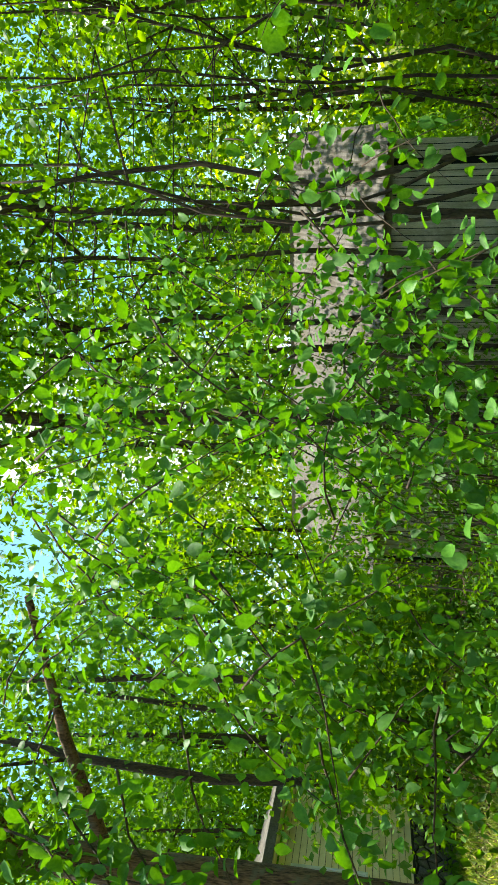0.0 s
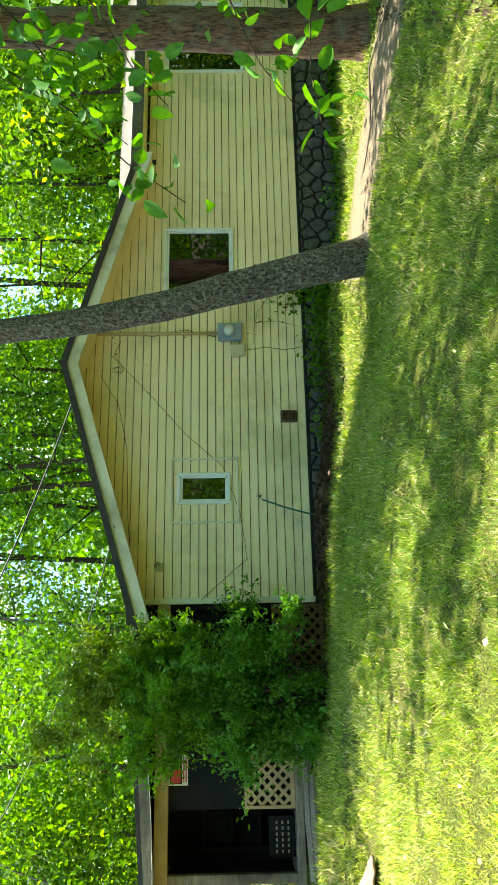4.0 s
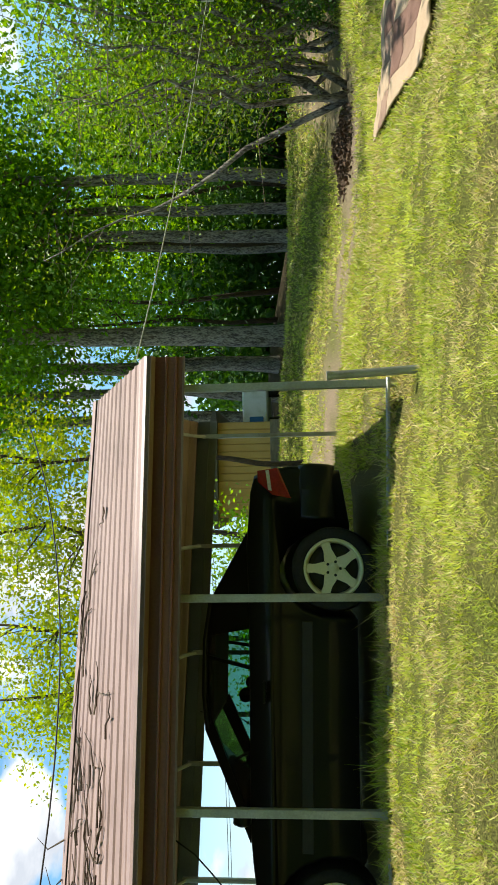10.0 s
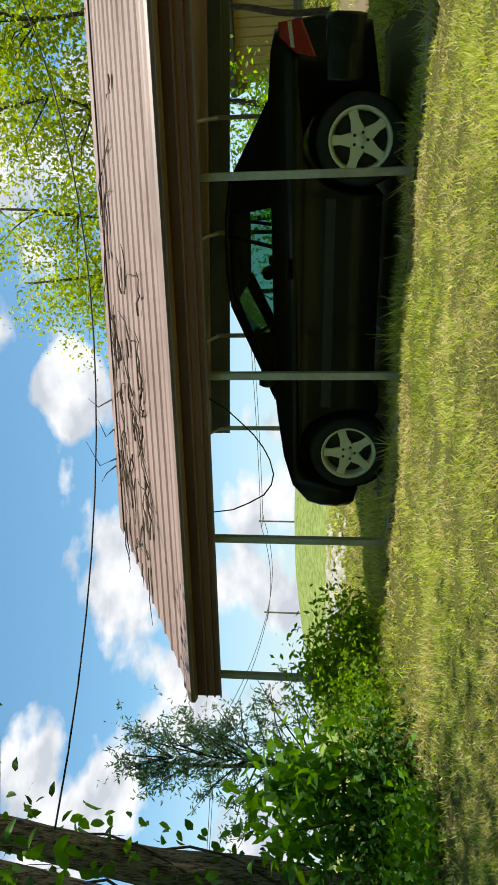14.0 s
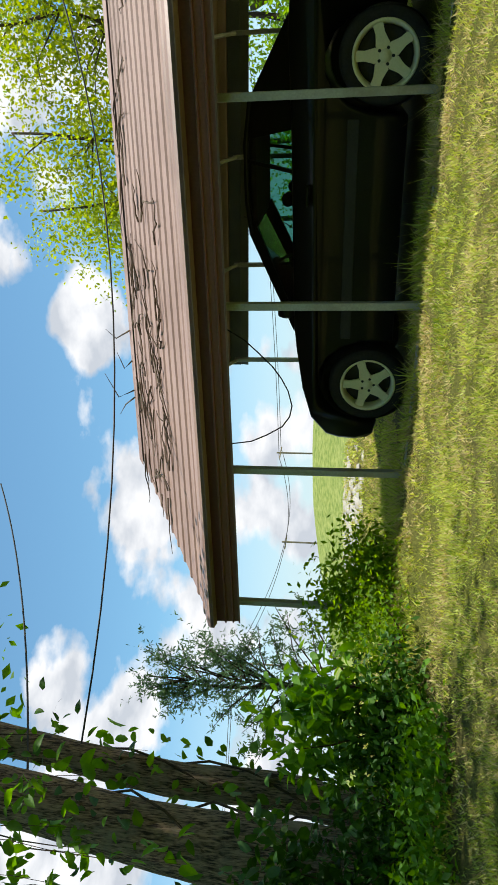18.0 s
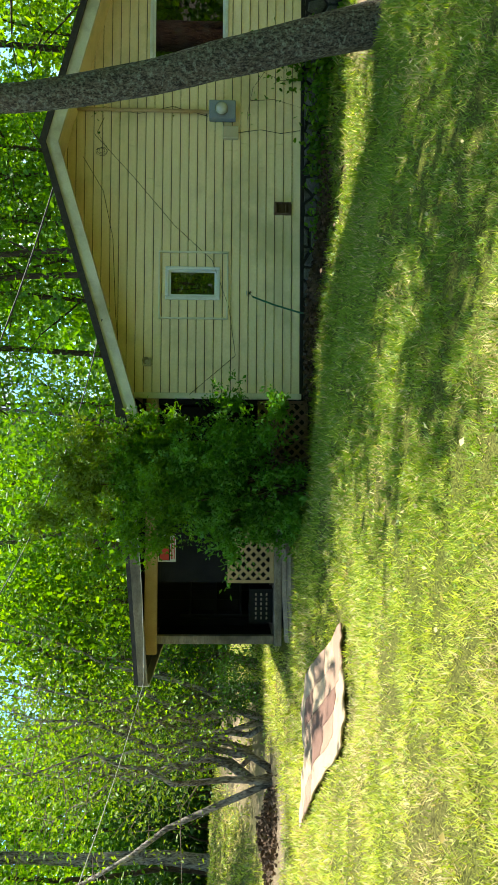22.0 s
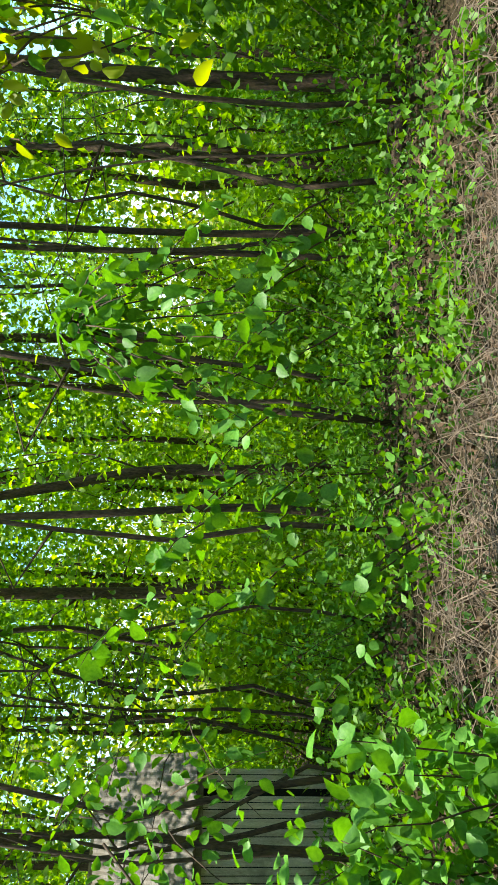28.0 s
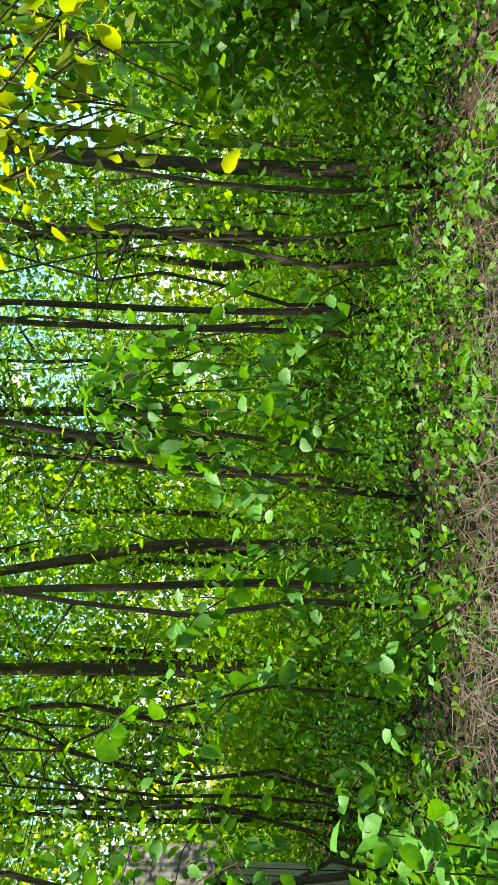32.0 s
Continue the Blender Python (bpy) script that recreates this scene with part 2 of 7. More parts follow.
M_STONE = material("flagstone", (0.040, 0.039, 0.033), (0.150, 0.146, 0.126), scale=9, fine=60, rough=0.9, bump=0.7, vary=0.3)
M_MORTAR_SHADE = material("mortar_and_gap_shade", (0.012, 0.012, 0.012), (0.03, 0.03, 0.028), scale=9, rough=0.95)
M_OLDWOOD = material("weathered_wood", (0.16, 0.12, 0.078), (0.36, 0.30, 0.21), scale=3, fine=30, stretch=(1, 1, 6), rough=0.9, bump=0.5, vary=0.25, stain=(0.07, 0.06, 0.045))
M_GREYBOARD = material("grey_barn_board", (0.36, 0.30, 0.20), (0.70, 0.60, 0.44), scale=4, fine=40, stretch=(6, 6, 0.5), rough=0.95, bump=0.6, vary=0.3, stain=(0.09, 0.08, 0.05))
M_TAN = material("tan_lattice", (0.40, 0.27, 0.12), (0.56, 0.40, 0.20), scale=5, rough=0.7, bump=0.2, vary=0.12)
# near-black: porch and shed dimness put into the colour, also the sign's black
M_PORCHDARK = material("black_and_shade", (0.007, 0.008, 0.008), (0.019, 0.019, 0.018), scale=4, rough=0.85, bump=0.25, spec=0.15)
M_BARK = material("tree_bark", (0.026, 0.019, 0.013), (0.180, 0.140, 0.098), scale=34, fine=90, stretch=(1, 1, 0.42), rough=0.95, bump=1.0, spread=(0.42, 0.59), stain=(0.29, 0.29, 0.22), stain_scale=24.0)
M_BARK_RED = material("reddish_bark", (0.040, 0.021, 0.012), (0.25, 0.140, 0.078), scale=18, fine=55, stretch=(1, 1, 0.2), rough=0.95, bump=1.0, spread=(0.40, 0.60), stain=(0.17, 0.15, 0.10), stain_scale=4.0)
M_BARK_DEEP = material("furrowed_bark", (0.026, 0.017, 0.010), (0.30, 0.215, 0.135), scale=34, fine=85, stretch=(1, 1, 0.16), rough=0.95, bump=1.0, spread=(0.42, 0.58), stain=(0.20, 0.17, 0.11), stain_scale=5.0)
M_BARK_DARK = material("dark_bark", (0.020, 0.014, 0.007), (0.098, 0.064, 0.034), scale=16, fine=60, stretch=(1, 1, 0.3), rough=0.95, bump=1.0, vary=0.25)
M_BARK_PALE = material("pale_bark", (0.060, 0.048, 0.037), (0.31, 0.27, 0.22), scale=12, fine=40, stretch=(1, 1, 0.3), rough=0.95, bump=1.0, vary=0.25, spread=(0.42, 0.58))
M_TWIG = material("dry_twig", (0.085, 0.062, 0.04), (0.20, 0.155, 0.11), scale=9, rough=0.95, bump=0.4, vary=0.3)
M_LEAF = material("green_leaf", (0.050, 0.140, 0.009), (0.108, 0.245, 0.018), scale=1.6, fine=18, rough=0.5, bump=0.05, vary=0.4, translucent=0.45, spec=0.28)
M_LEAF_NEAR = material("soft_broad_leaf", (0.055, 0.175, 0.018), (0.112, 0.280, 0.032), scale=14, fine=70, rough=0.50, bump=0.15, vary=0.40, translucent=0.35, spec=0.25)
# bright and dark leaf greens also carry sunlight and shade in their colour
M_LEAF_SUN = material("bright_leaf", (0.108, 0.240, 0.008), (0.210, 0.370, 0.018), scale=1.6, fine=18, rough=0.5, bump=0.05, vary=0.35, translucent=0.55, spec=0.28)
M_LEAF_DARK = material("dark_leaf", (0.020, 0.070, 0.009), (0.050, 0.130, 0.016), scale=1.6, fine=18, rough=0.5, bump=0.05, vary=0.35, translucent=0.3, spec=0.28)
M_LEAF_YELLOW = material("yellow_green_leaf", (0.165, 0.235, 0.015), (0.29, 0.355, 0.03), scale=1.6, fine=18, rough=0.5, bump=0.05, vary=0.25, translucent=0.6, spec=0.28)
M_LEAF_OLIVE = material("olive_leaf", (0.090, 0.165, 0.014), (0.175, 0.265, 0.030), scale=1.6, fine=18, rough=0.5, bump=0.05, vary=0.3, translucent=0.4)
M_LEAF_CEDAR = material("cedar_leaf", (0.055, 0.125, 0.050), (0.115, 0.205, 0.085), scale=1.6, fine=18, rough=0.6, bump=0.05, vary=0.3, translucent=0.25)
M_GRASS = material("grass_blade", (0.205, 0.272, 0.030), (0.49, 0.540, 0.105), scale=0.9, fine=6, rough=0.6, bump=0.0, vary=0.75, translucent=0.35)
# greener turf near the house, with part of the tree shade in its colour
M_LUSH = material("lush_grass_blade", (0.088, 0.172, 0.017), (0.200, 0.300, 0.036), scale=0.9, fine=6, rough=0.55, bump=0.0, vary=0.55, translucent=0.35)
M_DRYGRASS = material("dry_grass_blade", (0.40, 0.340, 0.12), (0.70, 0.600, 0.28), scale=2, fine=8, rough=0.7, bump=0.0, vary=0.55, translucent=0.25)
M_LITTER = material("leaf_litter", (0.030, 0.019, 0.010), (0.150, 0.090, 0.045), scale=5, fine=30, rough=0.9, bump=0.3, vary=0.4)
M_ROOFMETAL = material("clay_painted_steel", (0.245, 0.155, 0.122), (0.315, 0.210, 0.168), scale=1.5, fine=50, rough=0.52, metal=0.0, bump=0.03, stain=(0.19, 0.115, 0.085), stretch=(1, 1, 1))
# the roof's clay steel again, browned so the colour holds the side's shade
M_SIDESHADE = material("shaded_clay_steel", (0.17, 0.060, 0.044), (0.24, 0.094, 0.070), scale=1.5, fine=50, rough=0.42, bump=0.03)
M_GALV = material("galvanised_steel", (0.32, 0.335, 0.325), (0.45, 0.465, 0.45), scale=5, fine=70, rough=0.45, metal=0.35, bump=0.05, stain=(0.22, 0.20, 0.15))
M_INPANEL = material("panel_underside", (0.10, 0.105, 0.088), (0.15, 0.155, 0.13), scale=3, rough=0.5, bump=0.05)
M_CARPAINT = material("black_car_paint", (0.005, 0.005, 0.006), (0.009, 0.009, 0.010), scale=2, rough=0.32, bump=0.0, coat=0.2, spec=0.2)
M_BLACKPLASTIC = material("black_plastic", (0.012, 0.012, 0.012), (0.022, 0.022, 0.022), scale=8, rough=0.6, bump=0.1)
M_RUBBER = material("tyre_rubber", (0.010, 0.010, 0.010), (0.022, 0.021, 0.020), scale=12, rough=0.85, bump=0.3)
M_RIM = material("dusty_alloy", (0.76, 0.71, 0.46), (0.86, 0.81, 0.57), scale=6, rough=0.5, metal=0.0, bump=0.05)
M_RED = material("red_lens", (0.22, 0.006, 0.008), (0.32, 0.010, 0.012), scale=30, rough=0.15, bump=0.05)
M_LENSWHITE = material("clear_lens", (0.45, 0.40, 0.40), (0.6, 0.55, 0.55), scale=30, rough=0.15, bump=0.05)
M_METERGREY = material("grey_enamel", (0.20, 0.25, 0.30), (0.28, 0.33, 0.38), scale=6, rough=0.5, bump=0.05)
M_BEIGE = material("beige_plastic", (0.50, 0.45, 0.28), (0.58, 0.52, 0.34), scale=6, rough=0.55, bump=0.05)
M_RUSTVENT = material("brown_vent", (0.10, 0.055, 0.03), (0.20, 0.12, 0.07), scale=9, rough=0.8, bump=0.2)
M_HOSE = material("green_hose", (0.01, 0.10, 0.05), (0.02, 0.17, 0.09), scale=9, rough=0.4, bump=0.05)
M_CABLE = material("black_cable", (0.010, 0.010, 0.010), (0.02, 0.02, 0.02), scale=9, rough=0.6, bump=0.0)
M_PALECABLE = material("pale_cable", (0.40, 0.38, 0.30), (0.52, 0.50, 0.42), scale=9, rough=0.6, bump=0.0)
M_BLANKET_A = material("cream_wool", (0.33, 0.24, 0.145), (0.42, 0.31, 0.20), scale=6, fine=160, rough=0.95, bump=0.5)
M_BLANKET_B = material("brown_wool", (0.12, 0.062, 0.042), (0.18, 0.10, 0.068), scale=6, fine=160, rough=0.95, bump=0.5)
M_BLANKET_C = material("tan_wool", (0.22, 0.14, 0.09), (0.29, 0.19, 0.13), scale=6, fine=160, rough=0.95, bump=0.5)
M_GLASS = glass("window_glass", (0.16, 0.21, 0.18), ior=2.0)
M_CARGLASS = glass("tinted_glass", (0.26, 0.47, 0.42))
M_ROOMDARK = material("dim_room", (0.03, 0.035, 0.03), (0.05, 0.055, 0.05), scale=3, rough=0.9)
M_CURTAIN = material("pale_curtain", (0.34, 0.36, 0.34), (0.46, 0.48, 0.46), scale=3, rough=0.9, bump=0.2)
M_TIN = material("weathered_tin", (0.065, 0.058, 0.045), (0.17, 0.155, 0.125), scale=2, fine=30, rough=0.7, metal=0.0, bump=0.1, spec=0.25, stain=(0.10, 0.085, 0.055), stain_scale=1.6)
M_YELLOWWALL = material("ochre_boarding", (0.50, 0.30, 0.08), (0.62, 0.40, 0.13), scale=2, rough=0.7, bump=0.1)
M_GRAVEL = material("pale_gravel", (0.36, 0.34, 0.30), (0.62, 0.60, 0.55), scale=5, fine=60, rough=0.95, bump=0.6)
M_SIGNRED = material("sign_red", (0.55, 0.03, 0.02), (0.62, 0.05, 0.03), scale=6, rough=0.5)
M_SIGNWHITE = material("sign_white", (0.70, 0.70, 0.66), (0.78, 0.78, 0.74), scale=6, rough=0.5)
M_BLUE = material("blue_tarp", (0.02, 0.12, 0.34), (0.03, 0.18, 0.45), scale=4, rough=0.5)


def ground_material():
    """Turf that thins out to straw, dirt and forest litter."""
    m = bpy.data.materials.new("yard_turf")
    m.use_nodes = True
    n, l = m.node_tree.nodes, m.node_tree.links
    co = n.new("ShaderNodeTexCoord")

    def tex(scale, detail=6.0, rough=0.6):
        t = n.new("ShaderNodeTexNoise")
        t.inputs["Scale"].default_value, t.inputs["Detail"].default_value, t.inputs["Roughness"].default_value = scale, detail, rough
        l.new(co.outputs["Object"], t.inputs["Vector"])
        return t

    def ramp(src, a, b, c0, c1):
        r = n.new("ShaderNodeValToRGB")
        r.color_ramp.elements[0].position, r.color_ramp.elements[0].color = a, rgb(*c0)
        r.color_ramp.elements[1].position, r.color_ramp.elements[1].color = b, rgb(*c1)
        l.new(src, r.inputs["Fac"])
        return r.outputs["Color"]

    def mix(f, a, b):
        x = n.new("ShaderNodeMixRGB")
        l.new(f, x.inputs["Fac"])
        l.new(a, x.inputs["Color1"])
        l.new(b, x.inputs["Color2"])
        return x.outputs["Color"]

    fine, mid = tex(75, 9.0, 0.75), tex(2.2)
    # dark ends of these two ramps stand in for shade between the blades
    green = ramp(fine.outputs["Fac"], 0.40, 0.62, (0.018, 0.026, 0.004), (0.215, 0.245, 0.040))
    straw = ramp(fine.outputs["Fac"], 0.40, 0.62, (0.055, 0.045, 0.015), (0.26, 0.215, 0.085))
    dirt = ramp(fine.outputs["Fac"], 0.38, 0.64, (0.16, 0.115, 0.07), (0.36, 0.28, 0.19))
    litter = ramp(fine.outputs["Fac"], 0.32, 0.68, (0.012, 0.011, 0.005), (0.075, 0.058, 0.030))
    patch = ramp(mid.outputs["Fac"], 0.40, 0.66, (0, 0, 0), (1, 1, 1))
    att = n.new("ShaderNodeAttribute")
    att.attribute_name = "cover"
    sep = n.new("ShaderNodeSeparateColor")
    l.new(att.outputs["Color"], sep.inputs["Color"])
    thin = n.new("ShaderNodeMath")
    thin.operation = "MULTIPLY_ADD"
    thin.inputs[1].default_value = 0.22
    l.new(patch, thin.inputs[0])
    l.new(sep.outputs["Blue"], thin.inputs[2])
    col = mix(thin.outputs[0], green, straw)
    field = ramp(mid.outputs["Fac"], 0.35, 0.65, (0.12, 0.175, 0.035), (0.26, 0.29, 0.085))
    col = mix(att.outputs["Alpha"], col, field)
    col = mix(sep.outputs["Red"], col, dirt)
    col = mix(sep.outputs["Green"], col, litter)
    bsdf = n["Principled BSDF"]
    l.new(col, bsdf.inputs["Base Color"])
    bsdf.inputs["Roughness"].default_value = 0.95
    bsdf.inputs["Specular IOR Level"].default_value = 0.1
    b = n.new("ShaderNodeBump")
    b.inputs["Strength"].default_value, b.inputs["Distance"].default_value = 0.8, 0.04
    l.new(fine.outputs["Fac"], b.inputs["Height"])
    l.new(b.outputs["Normal"], bsdf.inputs["Normal"])
    return m


M_GROUND = ground_material()


# ---- frames of reference: house wall and carport ----
HOUSE = Matrix.Translation((-1.823, 10.645, 0.264)) @ Matrix.Rotation(radians(15.0), 4, "Z")
A0 = radians(72.0)
C_OUT = Vector((-math.sin(A0), math.cos(A0), 0))
C_ALONG = Vector((-math.cos(A0), -math.sin(A0), 0))
# x along the carport to its far end, y towards the standpoint's far side (negative of depth), z up
CARPORT = Matrix(((C_ALONG.x, C_OUT.x, 0, 0), (C_ALONG.y, C_OUT.y, 0, 0), (0, 0, 1, 0), (0, 0, 0, 1)))


def by_carport(s, d, z=0.0):
    return C_ALONG * s + C_OUT * d + Vector((0, 0, z))


def by_house(x, y, z=0.0):
    return HOUSE @ Vector((x, y, z))


# ---- ground ----
LEVELS = [(*p.xy, z) for p, z in (
    (at(0, 0), 0.0), (by_house(0, -0.2), 0.10), (by_house(3.8, -0.2), -0.10), (by_house(6.7, -0.3), -0.45), (by_house(10, -0.3), -0.55),
    (by_house(14, -0.5), -0.7), (at(-16.7, 9.5), -0.30), (at(-31.5, 11.0), -0.45), (at(28, 6.6), 0.27), (at(38, 8.5), 0.46), (at(26, 10.6), 0.38),
    (at(36, 14), 0.55), (at(45, 24), 1.70), (at(45, 45), 2.3), (by_carport(-1.4, 5.75), 0.68), (by_carport(3.35, 5.75), 0.90), (by_carport(4.9, 5.75), 0.90),
    (by_carport(-1.4, 5.1), 0.47), (by_carport(-0.6, 5.6), 0.735), (by_carport(0.5, 5.6), 0.79), (by_carport(1.8, 5.6), 0.83), (by_carport(4.2, 5.6), 0.89), (by_carport(1.2, 8.9), 0.92), (by_carport(3.3, 4.6), 0.62), (by_carport(1.3, 7.3), 0.86), (by_carport(-1.3, 8.5), 0.86), (by_carport(1, 12), 1.2),
    (at(55, 22), 1.75), (at(61, 20), 2.0), (at(66, 20), 2.1), (at(59, 30), 2.8), (at(64, 16), 1.35), (at(105, 14), 1.40), (at(100, 60), 4.2), (at(80, 60), 3.6), (at(127, 7), 0.80), (at(0, 45), 0.2), (at(-45, 7), -0.35), (at(-62, 9), -0.75),
    (at(-85, 11), -1.05), (at(-85, 5), -0.40), (at(-115, 12), -1.20), (at(-115, 5.5), -0.45), (at(-138, 12), -1.1), (at(-115, 18), -2.4), (at(-138, 18), -2.3), (at(-98, 20), -2.6), (at(-115, 28), -4.0), (at(-138, 28), -3.8), (at(-100, 40), -5.0), (at(-75, 28), -2.0), (at(-62, 20), -1.2), (at(180, 8), 0.1), (at(180, 60), 1.0),
)]


def ground_z(x, y):
    r = math.hypot(x, y)
    if r > 62:
        x, y = x * 62 / r, y * 62 / r
    total = weight = 0.0
    for a, b, c in LEVELS:
        w = 1.0 / ((x - a) ** 2 + (y - b) ** 2 + 0.35) ** 1.5
        total, weight = total + w * c, weight + w
    return total / weight + 0.035 * noise.noise((x * 0.9, y * 0.9, 0)) + 0.02 * noise.noise((x * 2.7, y * 2.7, 3))


def on_ground(p, sink=0.0):
    return Vector((p.x, p.y, ground_z(p.x, p.y) - sink))


def azimuth(x, y):
    return math.degrees(math.atan2(-x, y))


def step(a, b, v):
    t = min(1.0, max(0.0, (v - a) / (b - a)))
    return t * t * (3 - 2 * t)


DRIVE = [at(33, 30), at(36, 18), at(42, 12.2), at(52, 11.5), at(62, 12.4), at(80, 16), at(100, 15.5), at(115, 16)]
PATH = [at(-20, 10.0), at(-27, 9.6), at(-36, 9.0), at(-48, 8.4)]


def near_line(p, line, wide):
    best = 9.0
    for a, b in zip(line, line[1:]):
        d = (b - a).xy
        k = min(1, max(0, (p.xy - a.xy).dot(d) / d.length_squared))
        best = min(best, (a.xy + d * k - p.xy).length)
    return 1 - step(wide * 0.5, wide, best)


def cover(x, y):
    """Bare dirt and forest litter at a place, 0 to 1 each."""
    p, a, r = Vector((x, y, 0)), azimuth(x, y), math.hypot(x, y)
    worn = 0.5 + 0.9 * noise.noise((x * 0.8, y * 0.8, 5))
    dirt = max(0.95 * near_line(p, DRIVE, 1.6) * min(1, max(0.15, 0.85 + 1.1 * noise.noise((x * 1.7, y * 1.7, 9)))), 0.95 * near_line(p, PATH, 1.25)) * min(1, max(0, worn + 0.55))
    wood = step(-30, -44, a) * step(1.5, 3.5, r)
    wood = max(wood, step(20, 28, r) * (1 - step(70, 76, a)) * (1 if a > -60 else 0), 0.2 * step(135, 150, abs(a)))
    local = CARPORT.inverted() @ Vector((x, y, 0))
    if -1.5 < local.x < 5.1 and 5.9 < local.y < 8.9:
        dirt = max(dirt, 0.35)
    if a > 112 and r > 3.5:
        wood = max(wood, 0.8 * step(114, 122, a) * step(4.0, 5.0, r) * (1 - step(9, 11, r)))
    if 9.4 < r < 11.2 and -8 < a < 6:
        wood = max(wood, 0.6)
    return min(1, dirt), min(1, wood)


def dryness(x, y):
    """How far the turf has turned to straw at a place, 0 to 1."""
    a = azimuth(x, y)
    v = 0.30 + 0.75 * noise.noise((x * 1.1, y * 1.1, 7)) + 0.45 * noise.noise((x * 3.3, y * 3.3, 2)) + 0.16 * step(20, 50, a) - 0.30 * step(34, 14, a)
    s, d = x * C_ALONG.x + y * C_ALONG.y, x * C_OUT.x + y * C_OUT.y
    if -2.2 < s < 5.5:
        v += 0.35 * step(0.5, 0.1, abs(d - 5.35))
    return min(1.0, max(0.0, v))


def build_ground():
    rays, rings = 240, [0.0] + [0.5 * 1.058 ** k for k in range(134)]
    verts, faces, tint = [(0, 0, ground_z(0, 0))], [], [(0, 0, 0, 0)]
    for r in rings[1:]:
        for k in range(rays):
            a = 2 * math.pi * k / rays
            x, y = r * math.sin(a), r * math.cos(a)
            verts.append((x, y, ground_z(x, y)))
            tint.append((*cover(x, y), dryness(x, y) * 0.45, step(18, 30, r) * step(72, 78, azimuth(x, y))) if r < 70 else (0, 0, 0.1, step(72, 78, azimuth(x, y))))
    for k in range(rays):
        faces.append((0, 1 + (k + 1) % rays, 1 + k))
    for i in range(len(rings) - 2):
        p, q = 1 + i * rays, 1 + (i + 1) * rays
        for k in range(rays):
            j = (k + 1) % rays
            faces.append((p + k, p + j, q + j, q + k))
    me = mesh_of("ground", verts, faces, M_GROUND, True)
    att = me.color_attributes.new("cover", "FLOAT_COLOR", "POINT")
    for i, q in enumerate(tint):
        att.data[i].color = q
    return tagged(new("ground", me), "uneven lawn of green and straw-coloured grass fading into woodland litter", "ground", kind="structure")


build_ground()


# ---- house ----
COURSE = 0.127
PEAK_X, PEAK_Z, SLOPE_L, SLOPE_R = 3.48, 3.45, 0.303, 0.276
OPENINGS = [(4.86, 6.10, 1.14, 2.19), (1.467, 1.853, 1.234, 1.932), (9.46, 11.0, 0.90, 2.25)]


def wall_top(x):
    if x < PEAK_X:
        return PEAK_Z - SLOPE_L * (PEAK_X - x) + 0.06
    return max(2.50, PEAK_Z - SLOPE_R * (x - PEAK_X) + 0.06) if x < 7.5 else 2.50


def spans(z0, z1, x0, x1):
    """The stretches of a siding course that no window and no roof slope cuts off."""
    if z1 > 2.45:
        x0 = max(x0, PEAK_X - (PEAK_Z - z0 + 0.05) / SLOPE_L) if x0 < PEAK_X else x0
        x1 = min(x1, PEAK_X + (PEAK_Z - z0 + 0.05) / SLOPE_R)
    out = [(x0, x1)]
    for a, b, c, d in OPENINGS:
        if c < z1 - 0.02 and d > z0 + 0.02:
            out = [s for x, y in out for s in (((x, min(y, a)), (max(x, b), y)) if y > a and x < b else ((x, y),)) if s[1] - s[0] > 0.03]
    return [s for s in out if s[1] - s[0] > 0.03]


def lap(x0, x1, z0, z1):
    """One lapped siding course: proud at its lower lip."""
    o = [(0.0, z0 + 0.009), (-0.028, z0 + 0.009), (-0.030, z0 + 0.016), (-0.010, z1), (0.0, z1)]
    k = len(o)
    v = [(x0, y, z) for y, z in o] + [(x1, y, z) for y, z in o]
    f = [tuple(range(k)), tuple(reversed(range(k, 2 * k)))] + [(i, i + k, (i + 1) % k + k, (i + 1) % k) for i in range(k)]
    return v, [tuple(reversed(q)) for q in f]


